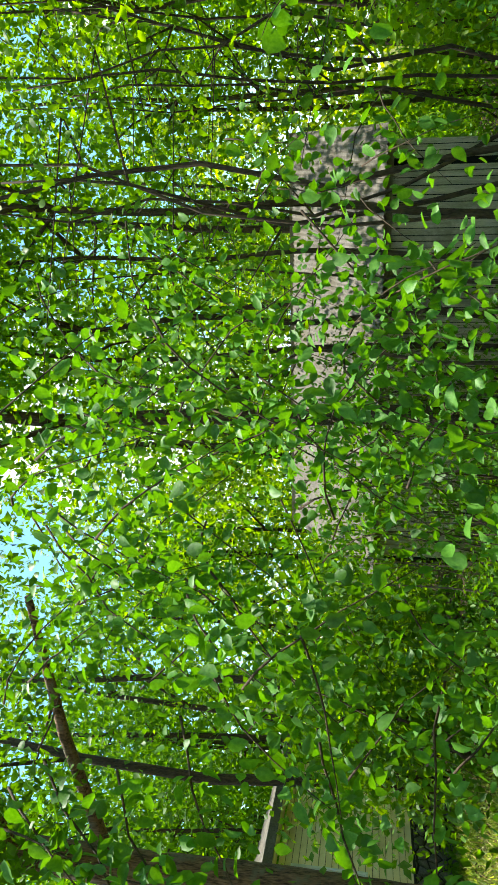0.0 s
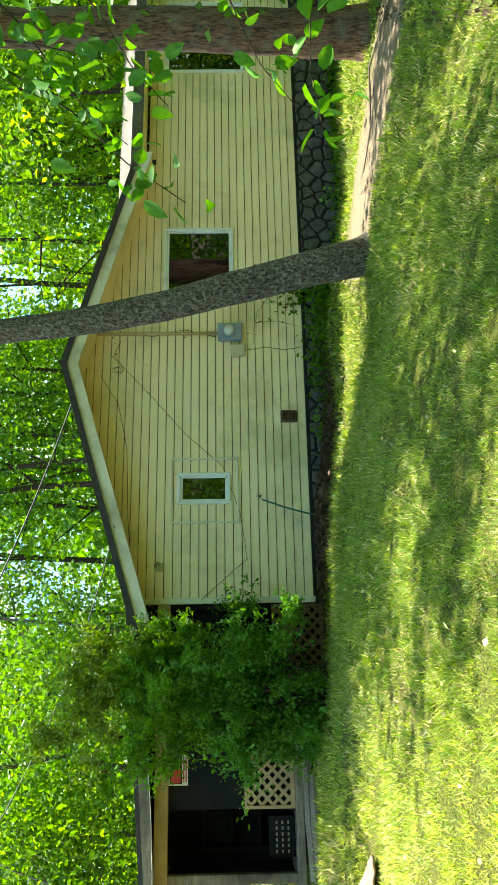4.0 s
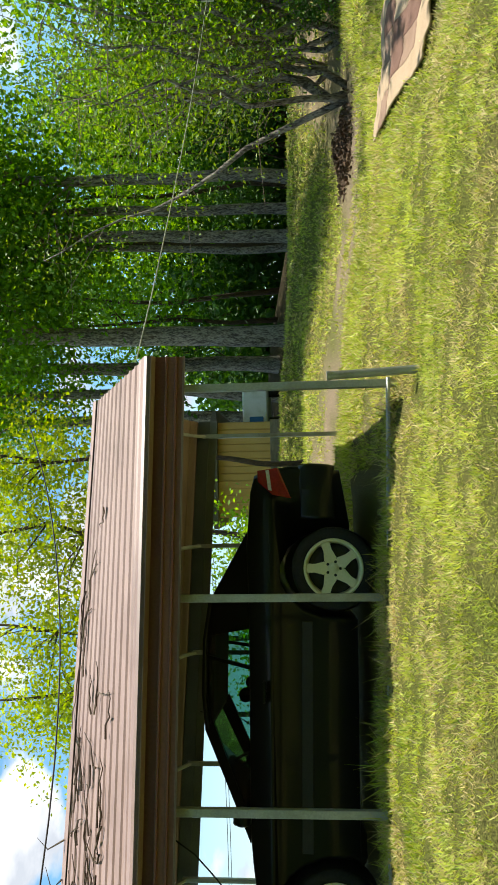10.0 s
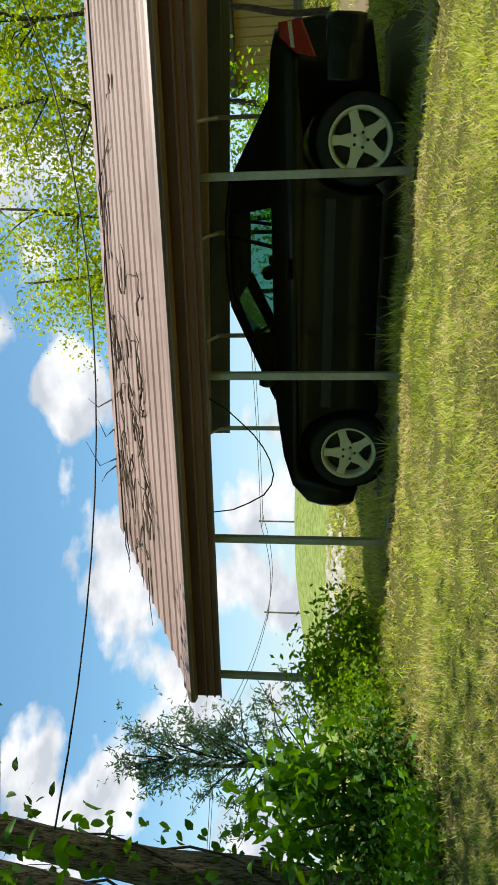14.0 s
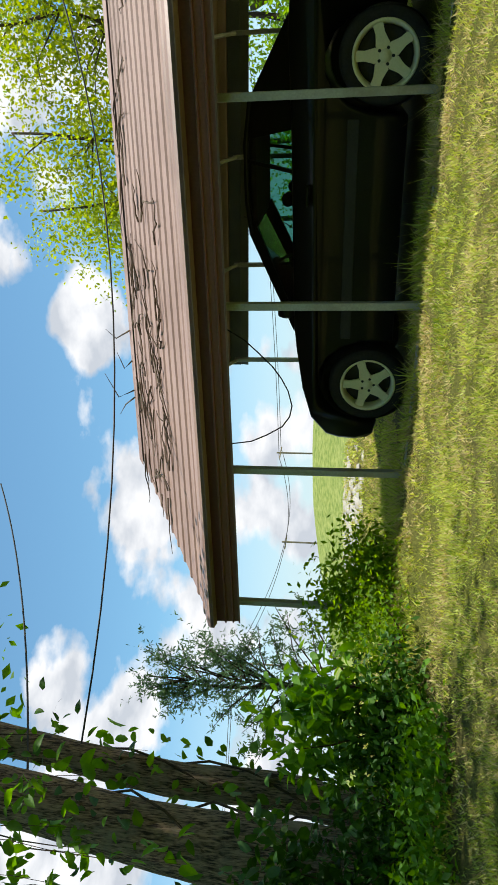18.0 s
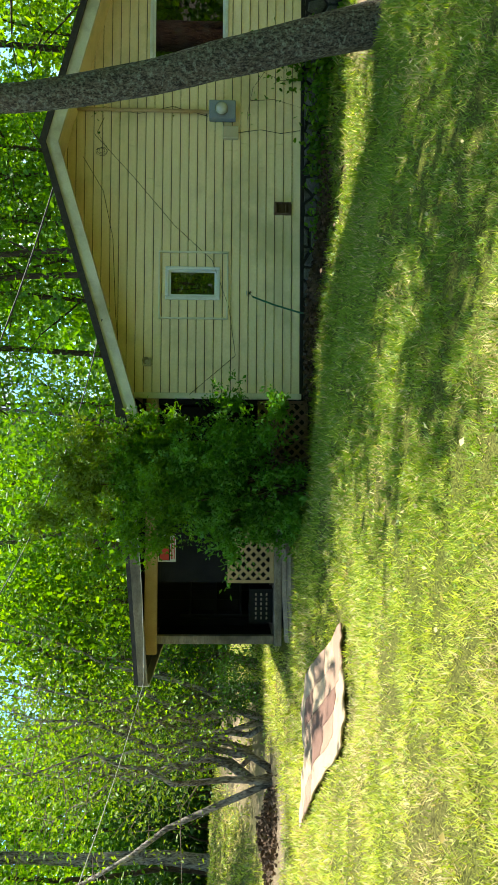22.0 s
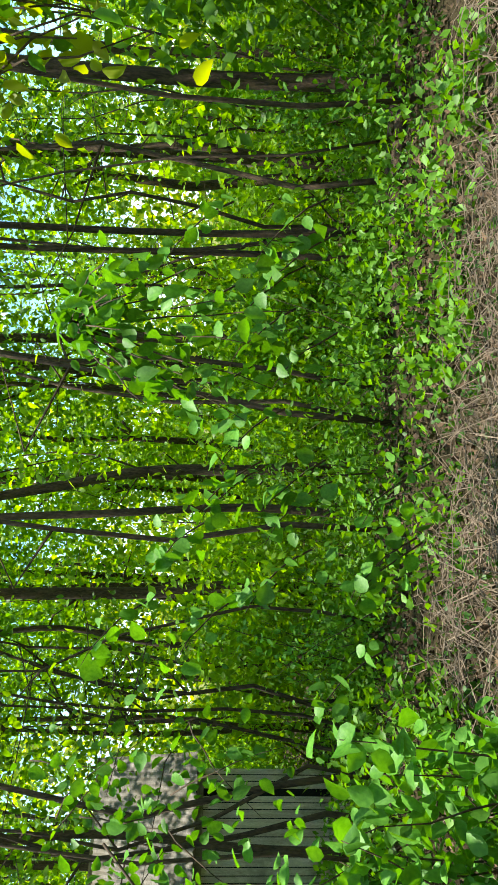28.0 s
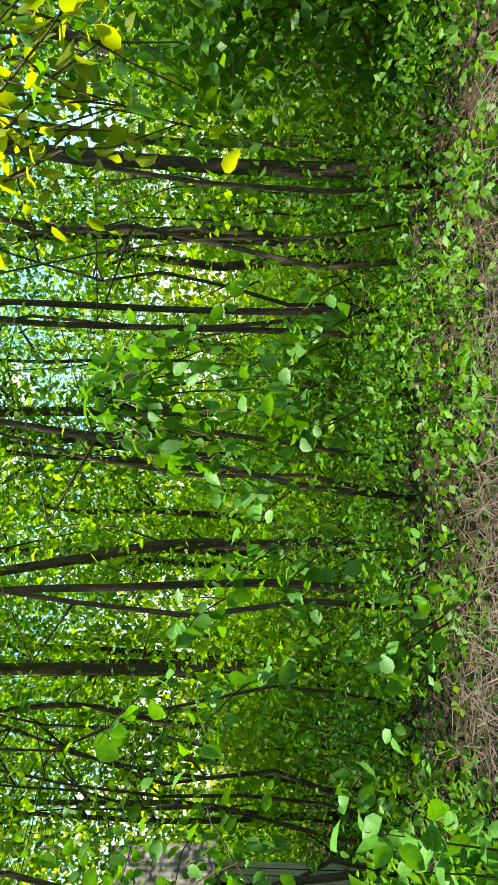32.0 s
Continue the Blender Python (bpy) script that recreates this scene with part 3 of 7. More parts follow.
def window(name, parent, x0, x1, z0, z1, mullion=0.0, trim=0.05, label="", curtain=None):
    w = part(name, join(box(x0 - trim, x0, -0.05, 0.06, z0 - trim, z1 + trim, 0.008), box(x1, x1 + trim, -0.05, 0.06, z0 - trim, z1 + trim, 0.008),
                        box(x0, x1, -0.052, 0.06, z1, z1 + trim, 0.008), box(x0, x1, -0.056, 0.06, z0 - trim, z0, 0.008)), M_WHITE, parent, label)
    part("sash", join(box(x0, x0 + 0.03, -0.02, 0.03, z0, z1), box(x1 - 0.03, x1, -0.02, 0.03, z0, z1), box(x0 + 0.03, x1 - 0.03, -0.02, 0.03, z1 - 0.03, z1),
                      box(x0 + 0.03, x1 - 0.03, -0.02, 0.03, z0, z0 + 0.03)), M_WHITE, w)
    glassy = part("pane", box(x0 + 0.03, x1 - 0.03, 0.0, 0.006, z0 + 0.03, z1 - 0.03), M_GLASS, w, "dark reflecting glass")
    glassy.visible_shadow = False
    # shallow near-black box: the room's dimness is put into its colour
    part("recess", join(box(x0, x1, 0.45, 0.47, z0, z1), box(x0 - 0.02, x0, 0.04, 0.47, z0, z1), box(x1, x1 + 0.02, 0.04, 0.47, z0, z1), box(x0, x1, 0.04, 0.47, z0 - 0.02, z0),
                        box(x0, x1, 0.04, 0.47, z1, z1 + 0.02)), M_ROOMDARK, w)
    if curtain:
        a, b = curtain
        n = 24
        v = [(x0 + (x1 - x0) * (a + (b - a) * i / n), 0.12 + 0.02 * math.sin(i * 1.9), z) for i in range(n + 1) for z in (z0, z1)]
        part("curtain", (v, [(2 * i, 2 * i + 2, 2 * i + 3, 2 * i + 1) for i in range(n)]), M_CURTAIN, w, "pale curtain")
    return w


def voronoi(x0, x1, z0, z1, size, rng, bottom):
    """Irregular flags that fill a strip, each a polygon in x and z."""
    seeds = []
    for i in range(int((x1 - x0) / size) + 3):
        for j in range(int((z1 - z0) / (size * 0.8)) + 3):
            seeds.append((x0 + (i - 1 + 0.5 * (j % 2) + rng.uniform(-0.33, 0.33)) * size, z0 + (j - 1 + rng.uniform(-0.33, 0.33)) * size * 0.8))
    cells = []
    for sx, sz in seeds:
        poly = [(x0, z0), (x1, z0), (x1, z1), (x0, z1)]
        for tx, tz in seeds:
            if (tx, tz) == (sx, sz) or (tx - sx) ** 2 + (tz - sz) ** 2 > (3 * size) ** 2:
                continue
            mx, mz, nx, nz = (sx + tx) / 2, (sz + tz) / 2, tx - sx, tz - sz
            ln = math.hypot(nx, nz)
            keep, shift = [], 0.016 + 0.012 * rng.random()
            for (ax, az), (bx, bz) in zip(poly, poly[1:] + poly[:1]):
                da, db = ((ax - mx) * nx + (az - mz) * nz) / ln + shift, ((bx - mx) * nx + (bz - mz) * nz) / ln + shift
                if da <= 0:
                    keep.append((ax, az))
                if (da < 0) != (db < 0) and da != db:
                    k = da / (da - db)
                    keep.append((ax + (bx - ax) * k, az + (bz - az) * k))
            poly = keep
            if len(poly) < 3:
                break
        if len(poly) >= 3:
            cx, cz = sum(p[0] for p in poly) / len(poly), sum(p[1] for p in poly) / len(poly)
            if cz > bottom(cx) - 0.1:
                cells.append(poly)
    return cells


def slab(poly, y, depth, rise):
    """A flag with a domed, uneven face."""
    k = len(poly)
    cx, cz = sum(p[0] for p in poly) / k, sum(p[1] for p in poly) / k
    inner = [(cx + (x - cx) * 0.8, cz + (z - cz) * 0.8) for x, z in poly]
    v = [(x, y, z) for x, z in poly] + [(x, y - depth, z) for x, z in poly] + [(x, y - depth - rise, z) for x, z in inner] + [(cx, y - depth - rise * 1.15, cz)]
    f = []
    for i in range(k):
        j = (i + 1) % k
        f += [(i, j, k + j, k + i), (k + i, k + j, 2 * k + j, 2 * k + i), (2 * k + i, 2 * k + j, 3 * k)]
    return v, f


def build_house():
    rng = random.Random(4)
    house = empty("house", HOUSE, "single-storey house with cream lap siding and a low gable", "house")
    # sheathing bands between the window openings; near-black, painting shade and dirt lines under courses
    cuts = sorted({0.0, 14.2, 7.5, PEAK_X, *(v for o in OPENINGS for v in o[:2])})
    bands = []
    for a, b in zip(cuts, cuts[1:]):
        holes = [o for o in OPENINGS if o[0] <= a + 1e-6 and o[1] >= b - 1e-6]
        ta, tb = wall_top(a + 1e-4), wall_top(b - 1e-4)
        if holes:
            o = holes[0]
            bands += [prism([(a, 0), (b, 0), (b, o[2]), (a, o[2])], 0.0, 0.1), prism([(a, o[3]), (b, o[3]), (b, tb), (a, ta)], 0.0, 0.1)]
        else:
            bands.append(prism([(a, 0), (b, 0), (b, tb), (a, ta)], 0.0, 0.1))
    wall = part("wall", bands[0], M_MORTAR_SHADE, house)
    for band in bands[1:]:
        part("wall_panel", band, M_MORTAR_SHADE, wall)
    part("side_wall", box(0.0, 0.1, 0.1, 8.0, 0.0, 2.45), M_SIDING, house)
    part("side_wall", box(14.1, 14.2, 0.1, 8.0, 0.0, 2.5), M_SIDING, house)
    part("rear_wall", box(0.1, 14.1, 7.9, 8.0, 0.0, 2.5), M_SIDING, house)
    z, k = 0.0, 0
    while z < PEAK_Z:
        for a, b in spans(z, z + COURSE, 0.02, 7.55) + (spans(z, z + COURSE, 7.55, 14.15) if z + COURSE < 2.45 else [(7.55, 14.15)] if z < 2.5 else []):
            # long courses are butted from shorter lengths
            while b - a > 4.2:
                c = a + rng.uniform(2.9, 3.8)
                part("siding_board", lap(a, c, z, z + COURSE), M_SIDING, wall)
                a = c + 0.002
            part("siding_board", lap(a, b, z, z + COURSE), M_SIDING, wall)
        z += COURSE
        k += 1
    # cut courses above and below the windows
    for a, b, c, d in OPENINGS:
        over, under = math.floor(d / COURSE) * COURSE, math.floor(c / COURSE) * COURSE
        if over + COURSE > d + 0.06:
            part("siding_board", lap(a, b, d + 0.04, over + COURSE), M_SIDING, wall)
        if c - under > 0.06:
            part("siding_board", lap(a, b, under, c - 0.04), M_SIDING, wall)
    part("corner_post", box(-0.035, 0.05, -0.04, 0.05, -0.02, 2.42, 0.006), M_TRIM, house)
    # near-black strip below the siding: the gap's shadow put in as colour
    part("shadow_strip", box(0.05, 14.15, -0.03, 0.0, -0.03, 0.0), M_MORTAR_SHADE, house, "dark strip painting the shadow under the siding")
    # roof: gable with dark shingles, deep cream rakes and boxed soffits
    def roof_slab(x0, zz0, x1, zz1, y0, y1, t):
        return prism([(x0, zz0), (x1, zz1), (x1, zz1 + t), (x0, zz0 + t)], y0, y1)
    xl, xr = -0.55, 7.25
    zl, zr = PEAK_Z - SLOPE_L * (PEAK_X - xl), PEAK_Z - SLOPE_R * (xr - PEAK_X)
    roof = part("roof", join(roof_slab(xl - 0.03, zl + 0.17, PEAK_X, PEAK_Z + 0.18, -0.63, 8.3, 0.06), roof_slab(PEAK_X, PEAK_Z + 0.18, xr, zr + 0.17, -0.63, 8.3, 0.06)), M_SHINGLE, house, "dark worn shingles")
    for a, za, b, zb in ((xl, zl, PEAK_X, PEAK_Z), (PEAK_X, PEAK_Z, xr, zr)):
        part("rake_board", roof_slab(a, za - 0.01, b, zb - 0.01, -0.59, -0.55, 0.18), M_TRIM, roof, "cream painted board")
        part("soffit", roof_slab(a, za + 0.03, b, zb + 0.03, -0.55, 0.0, 0.03), M_SIDING, roof)
        part("drip_edge", roof_slab(a - 0.02, za + 0.155, b, zb + 0.155, -0.64, -0.61, 0.09), M_SHINGLE, roof)
        # rows of shingle tabs along the rake
    part("fascia", box(xl - 0.02, xl, -0.59, 8.2, zl - 0.02, zl + 0.16), M_TRIM, roof)
    # wing roof to the right, its eave to the front
    wing = part("wing_roof", join(prism([(7.3, 2.60), (14.6, 2.60), (14.6, 2.67), (7.3, 2.67)], -0.02, 0.0),), M_TRIM, house)
    v = [(7.20, -0.45, 2.72), (14.6, -0.45, 2.72), (14.6, 4.0, 3.70), (7.20, 4.0, 3.70), (14.6, 8.3, 2.72), (7.20, 8.3, 2.72)]
    v += [(x, y, z2 + 0.06) for x, y, z2 in v]
    part("wing_shingles", (v, [(0, 3, 2, 1), (3, 5, 4, 2), (6, 7, 8, 9), (9, 8, 10, 11), (0, 1, 7, 6), (4, 5, 11, 10), (1, 2, 8, 7), (2, 4, 10, 8), (0, 6, 9, 3), (3, 9, 11, 5)]), M_TIN, wing, "weathered grey roof edge")
    part("fascia", box(7.22, 14.6, -0.45, -0.42, 2.60, 2.74, 0.004), M_TIN, wing, "weathered grey fascia")
    part("soffit", box(7.22, 14.6, -0.42, 0.0, 2.58, 2.61), M_SIDING, wing)
    # windows
    window("window_picture", house, *OPENINGS[0][:2], *OPENINGS[0][2:], label="white-framed picture window reflecting trees")
    window("window_small", house, *OPENINGS[1][:2], *OPENINGS[1][2:], label="small white-framed window with dark glass")
    window("window_wing", house, *OPENINGS[2][:2], *OPENINGS[2][2:], label="window with a pale curtain behind glass", curtain=(0.0, 0.55))
    # patched surround of the small window
    part("patch_trim", join(box(1.13, 1.155, -0.056, -0.012, 1.06, 2.08, 0.004), box(2.105, 2.13, -0.056, -0.012, 1.06, 2.08, 0.004), box(1.155, 2.105, -0.056, -0.012, 1.06, 1.085, 0.004), box(1.155, 2.105, -0.056, -0.012, 2.055, 2.08, 0.004)), M_TRIM, house)
    # electricity meter, conduit, boxes
    meter = part("meter_box", box(4.06, 4.34, -0.15, -0.026, 0.97, 1.36, 0.012), M_METERGREY, house, "blue-grey electricity meter box")
    part("meter_dial", revolve([(0.0, -0.225), (0.06, -0.222), (0.082, -0.20), (0.086, -0.15)], 20), M_WHITE, meter, "round glass meter dial", True, pose(4.2, 0, 1.18))
    part("dial_ring", revolve([(0.086, -0.15), (0.098, -0.15), (0.098, -0.17), (0.086, -0.17)], 20), M_GALV, meter, "", True, pose(4.2, 0, 1.18))
    part("conduit", tube([(4.2, -0.06, 1.36), (4.2, -0.06, 2.4), (4.2, -0.06, 3.36)], 0.026, 10), M_TAN, house, "rusty yellow conduit", True)
    part("junction_box", box(3.80, 3.98, -0.10, -0.026, 0.93, 1.16, 0.008), M_BEIGE, house, "beige junction box")
    vent = part("vent_hood", join(box(2.69, 2.86, -0.03, -0.02, 0.14, 0.40), box(2.69, 2.86, -0.12, -0.03, 0.36, 0.40, 0.006), box(2.69, 2.70, -0.11, -0.03, 0.15, 0.36), box(2.85, 2.86, -0.11, -0.03, 0.15, 0.36)), M_RUSTVENT, house, "rusty brown dryer vent")
    for i in range(4):
        part("louvre", box(2.70, 2.85, -0.09, -0.05, 0.17 + i * 0.05, 0.18 + i * 0.05), M_RUSTVENT, vent)
    part("wall_lamp", join(box(0.43, 0.55, -0.10, -0.03, 2.17, 2.30, 0.01), moved(revolve([(0.03, 0), (0.05, -0.07), (0.055, -0.12)], 14), pose(0.49, -0.10, 2.23))), M_BEIGE, house, "small flood lamp under the eave")
    # foundation of dark flagstones
    stones = part("foundation", box(0.0, 14.2, 0.0, 0.2, -1.1, -0.03), M_MORTAR_SHADE, house, "dark flagstone foundation")
    rng = random.Random(11)
    for poly in voronoi(0.02, 14.1, -1.05, -0.05, 0.27, rng, lambda x: -0.25 - 0.085 * x):
        part("stone", slab(poly, 0.0, 0.015 + 0.02 * rng.random(), 0.012 + 0.012 * rng.random()), M_STONE, stones)
    return house


build_house()


# ---- carport ----
S0, S1 = -1.63, 5.03           # its two ends
D_EAVE, D_RIDGE, D_BACK = 5.55, 8.40, 11.12
Z_RIDGE = 3.83
RISE = 0.016                   # it follows the slope of the ground


def settle(s, d, z):
    """A place on the carport, whose frames stand a little askew and climb with the ground."""
    back = d - 5.75
    up = (RISE + 0.0105 * min(2.85, max(0.0, back))) * (s - S0)
    return (s - 0.0977 * back, d, z + up)


def rib_profile(p, q, ribs, height, per=0.24):
    """A ribbed steel sheet's profile from p to q in depth and height: flats with raised trapezoid ribs."""
    a, b = Vector(p), Vector(q)
    d = b - a
    n = Vector((-d.y, d.x)).normalized()
    out = []
    for i in range(ribs):
        t0 = i / ribs
        for k, h in ((0.0, 0), (0.72, 0), (0.78, 1), (0.91, 1), (0.97, 0)):
            out.append(a + d * (t0 + k / ribs) + n * height * h)
    out.append(b)
    return [(v.x, v.y) for v in out]


def sheet(profile, s0, s1, thick=0.004, cuts=1):
    """A profile (depth, height) run along the carport, with thickness."""
    k = len(profile)
    v, f = [], []
    for j in range(cuts + 1):
        s = s0 + (s1 - s0) * j / cuts
        v += [settle(s, d, z) for d, z in profile] + [settle(s, d, z - thick) for d, z in profile]
    for j in range(cuts):
        o, p = 2 * k * j, 2 * k * (j + 1)
        for i in range(k - 1):
            f += [(o + i, p + i, p + i + 1, o + i + 1), (o + k + i, o + k + i + 1, p + k + i + 1, p + k + i)]
        f += [(o, o + k, p + k, p), (o + k - 1, p + k - 1, p + 2 * k - 1, o + 2 * k - 1)]
    for o, flip in ((0, False), (2 * k * cuts, True)):
        for i in range(k - 1):
            q = (o + i, o + i + 1, o + k + i + 1, o + k + i)
            f.append(tuple(reversed(q)) if flip else q)
    return v, f


def build_carport():
    c = empty("carport", CARPORT, "open steel carport with a clay-red ribbed roof and galvanised posts", "carport")
    z_eave, z_bend, z_back = 2.30, 2.58, 3.02
    for a, b in ((S0, 1.6), (1.6, S1)):
        part("roof_panel", sheet(rib_profile((D_EAVE + 0.22, z_bend + 0.10), (D_RIDGE, Z_RIDGE), 11, 0.016), a, b), M_ROOFMETAL, c, "sun-bleached ribbed steel")
        part("roof_panel", sheet(rib_profile((D_RIDGE, Z_RIDGE), (D_BACK + 0.1, z_back), 11, 0.016), a, b), M_ROOFMETAL, c)
        part("side_panel", sheet(rib_profile((D_EAVE + 0.06, z_eave), (D_EAVE + 0.05, z_eave + 0.15), 2, 0.022) + [(D_EAVE + 0.05, z_bend - 0.02)], a, b), M_SIDESHADE, c, "ribbed side panel with its shade put into the browner colour")
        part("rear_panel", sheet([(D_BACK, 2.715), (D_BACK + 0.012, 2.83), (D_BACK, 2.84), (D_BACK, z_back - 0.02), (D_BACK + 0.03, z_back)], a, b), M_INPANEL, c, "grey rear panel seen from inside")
        # rounded eave where the roof turns down into the side
        part("eave_curve", sheet([(D_EAVE + 0.03, z_bend - 0.05), (D_EAVE - 0.035, z_bend - 0.03), (D_EAVE - 0.035, z_bend), (D_EAVE - 0.01, z_bend + 0.028), (D_EAVE + 0.05, z_bend + 0.055), (D_EAVE + 0.135, z_bend + 0.085), (D_EAVE + 0.145, z_bend + 0.10), (D_EAVE + 0.175, z_bend + 0.112), (D_EAVE + 0.23, z_bend + 0.115)], a, b + (0.01 if b == S1 else 0), 0.006), M_ROOFMETAL, c)
    part("eave_trim", sheet([(D_EAVE + 0.045, z_eave - 0.006), (D_EAVE + 0.032, z_eave - 0.006), (D_EAVE + 0.032, z_eave + 0.006), (D_EAVE + 0.045, z_eave + 0.006)], S0, S1), M_ROOFMETAL, c, "clay-red eave trim")
    part("ridge_cap", sheet([(D_RIDGE - 0.14, Z_RIDGE - 0.04), (D_RIDGE, Z_RIDGE + 0.035), (D_RIDGE + 0.14, Z_RIDGE - 0.03)], S0 - 0.01, S1 + 0.01, 0.005), M_ROOFMETAL, c)
    # posts and frames
    for s, zb in ((-1.385, 0.64), (0.275, 0.80), (1.82, 0.84), (3.36, 0.88), (4.90, 0.88)):
        part("post", box(s - 0.03, s + 0.03, 5.72, 5.78, zb - 0.06, z_bend - 0.12 + RISE * (s - S0), 0.004), M_GALV, c)
        bow = [(5.75, z_bend - 0.15), (5.95, z_bend + 0.02), (D_RIDGE, Z_RIDGE - 0.12), (D_BACK - 0.3, z_back + 0.0), (D_BACK - 0.08, z_back - 0.15)]
        part("rafter", tube([settle(s, d, z) for d, z in bow], 0.028, 6), M_GALV, c)
        foot, head = settle(s, D_BACK - 0.08, 0.9), settle(s, D_BACK - 0.08, z_back - 0.1)
        part("rear_post", box(foot[0] - 0.03, foot[0] + 0.03, foot[1] - 0.03, foot[1] + 0.03, 0.85, head[2], 0.004), M_GALV, c)
    part("base_rail", box(S0 + 0.2, S1 - 0.05, 5.71, 5.79, 0.0, 0.03, 0.006), M_GALV, c, "base rail half buried in grass", False, Matrix.Translation((0, 0, 0.725)) @ Matrix.Rotation(-math.atan(0.035), 4, "Y"))
    part("purlin", box(S0 + 0.05, S1 - 0.05, D_EAVE + 0.16, D_EAVE + 0.21, 0, 0.05, 0.004), M_GALV, c, "", False, Matrix.Translation((0, 0, z_bend - 0.12 + RISE * 0.1)) @ Matrix.Rotation(-math.atan(RISE), 4, "Y"))
    return c


build_carport()


# ---- car under the carport ----
def rounded_body(outline, half, layers, tumble=0.0, z0=0.9):
    """An outline in x and z across the car's width, its edges rolled in and its ends tapered."""
    cx, cz = sum(p[0] for p in outline) / len(outline), sum(p[1] for p in outline) / len(outline)
    k, v, f = len(outline), [], []
    for y, inset in layers:
        for x, z in outline:
            d = math.hypot(x - cx, z - cz)
            q = max(0.0, 1 - inset / d)
            xx, zz = cx + (x - cx) * q, cz + (z - cz) * q
            w = half * y * (1 - 0.16 * max(0.0, (abs(xx) - 1.55) / 0.75) ** 2) * (1 - tumble * max(0.0, zz - z0))
            v.append((xx, w, zz))
    for i in range(len(layers) - 1):
        for j in range(k):
            n = (j + 1) % k
            f.append((i * k + j, i * k + n, (i + 1) * k + n, (i + 1) * k + j))
    f.append(tuple(reversed(range(k))))
    f.append(tuple(range((len(layers) - 1) * k, len(layers) * k)))
    return v, f


def arch(cx, r, z0, n=9):
    a0 = math.asin((z0 - 0.31) / r)
    return [(cx + r * math.cos(math.pi - a0 - (math.pi - 2 * a0) * i / n), 0.31 + r * math.sin(math.pi - a0 - (math.pi - 2 * a0) * i / n)) for i in range(n + 1)]


def make_wheel(parent, x, y, side):
    w = empty("wheel", None)
    w.parent = parent
    w.matrix_local = pose(x, y, 0.325, 0, 0, 0 if side < 0 else 180) @ Matrix.Scale(1.13, 4)
    part("tyre", revolve([(0.215, -0.01), (0.245, -0.035), (0.295, -0.03), (0.314, -0.005), (0.316, 0.08), (0.315, 0.15), (0.29, 0.19), (0.22, 0.19)], 36), M_RUBBER, w, "", True)
    part("rim", revolve([(0.222, -0.02), (0.226, -0.032), (0.208, -0.028), (0.197, 0.0), (0.19, 0.10), (0.20, 0.16)], 36), M_RIM, w, "dusty alloy rim", True)
    # added black disc closing the rim: shade behind the spokes put into colour
    part("backing_disc", revolve([(0.0, 0.05), (0.15, 0.05), (0.19, 0.06)], 24), M_BLACKPLASTIC, w)
    for i in range(5):
        a = math.pi / 2 + 2 * math.pi * i / 5
        ring = [(0.055, -0.63), (0.055, 0.63), (0.088, 0.60), (0.108, 0.40), (0.145, 0.225), (0.203, 0.175), (0.207, 0.0), (0.203, -0.175), (0.145, -0.225), (0.108, -0.40), (0.088, -0.60)]
        o = [(r * math.cos(a + t), r * math.sin(a + t)) for r, t in ring]
        top = [(p * 0.97, q * 0.97) for p, q in o]
        v = [(p, 0.0, q) for p, q in o] + [(p, -0.018, q) for p, q in top]
        k = len(o)
        part("spoke", (v, [tuple(range(k, 2 * k))] + [(j, (j + 1) % k, (j + 1) % k + k, j + k) for j in range(k)]), M_RIM, w)
    part("hub", revolve([(0.0, -0.026), (0.028, -0.026), (0.032, -0.018), (0.075, -0.016), (0.08, 0.0)], 20), M_RIM, w, "", True)
    for i in range(5):
        a = math.pi / 2 + 2 * math.pi * (i + 0.5) / 5
        part("wheel_bolt", revolve([(0.0, -0.021), (0.011, -0.021), (0.012, -0.01)], 8), M_BLACKPLASTIC, w, "", False, pose(0.052 * math.cos(a), 0, 0.052 * math.sin(a)))
    return w


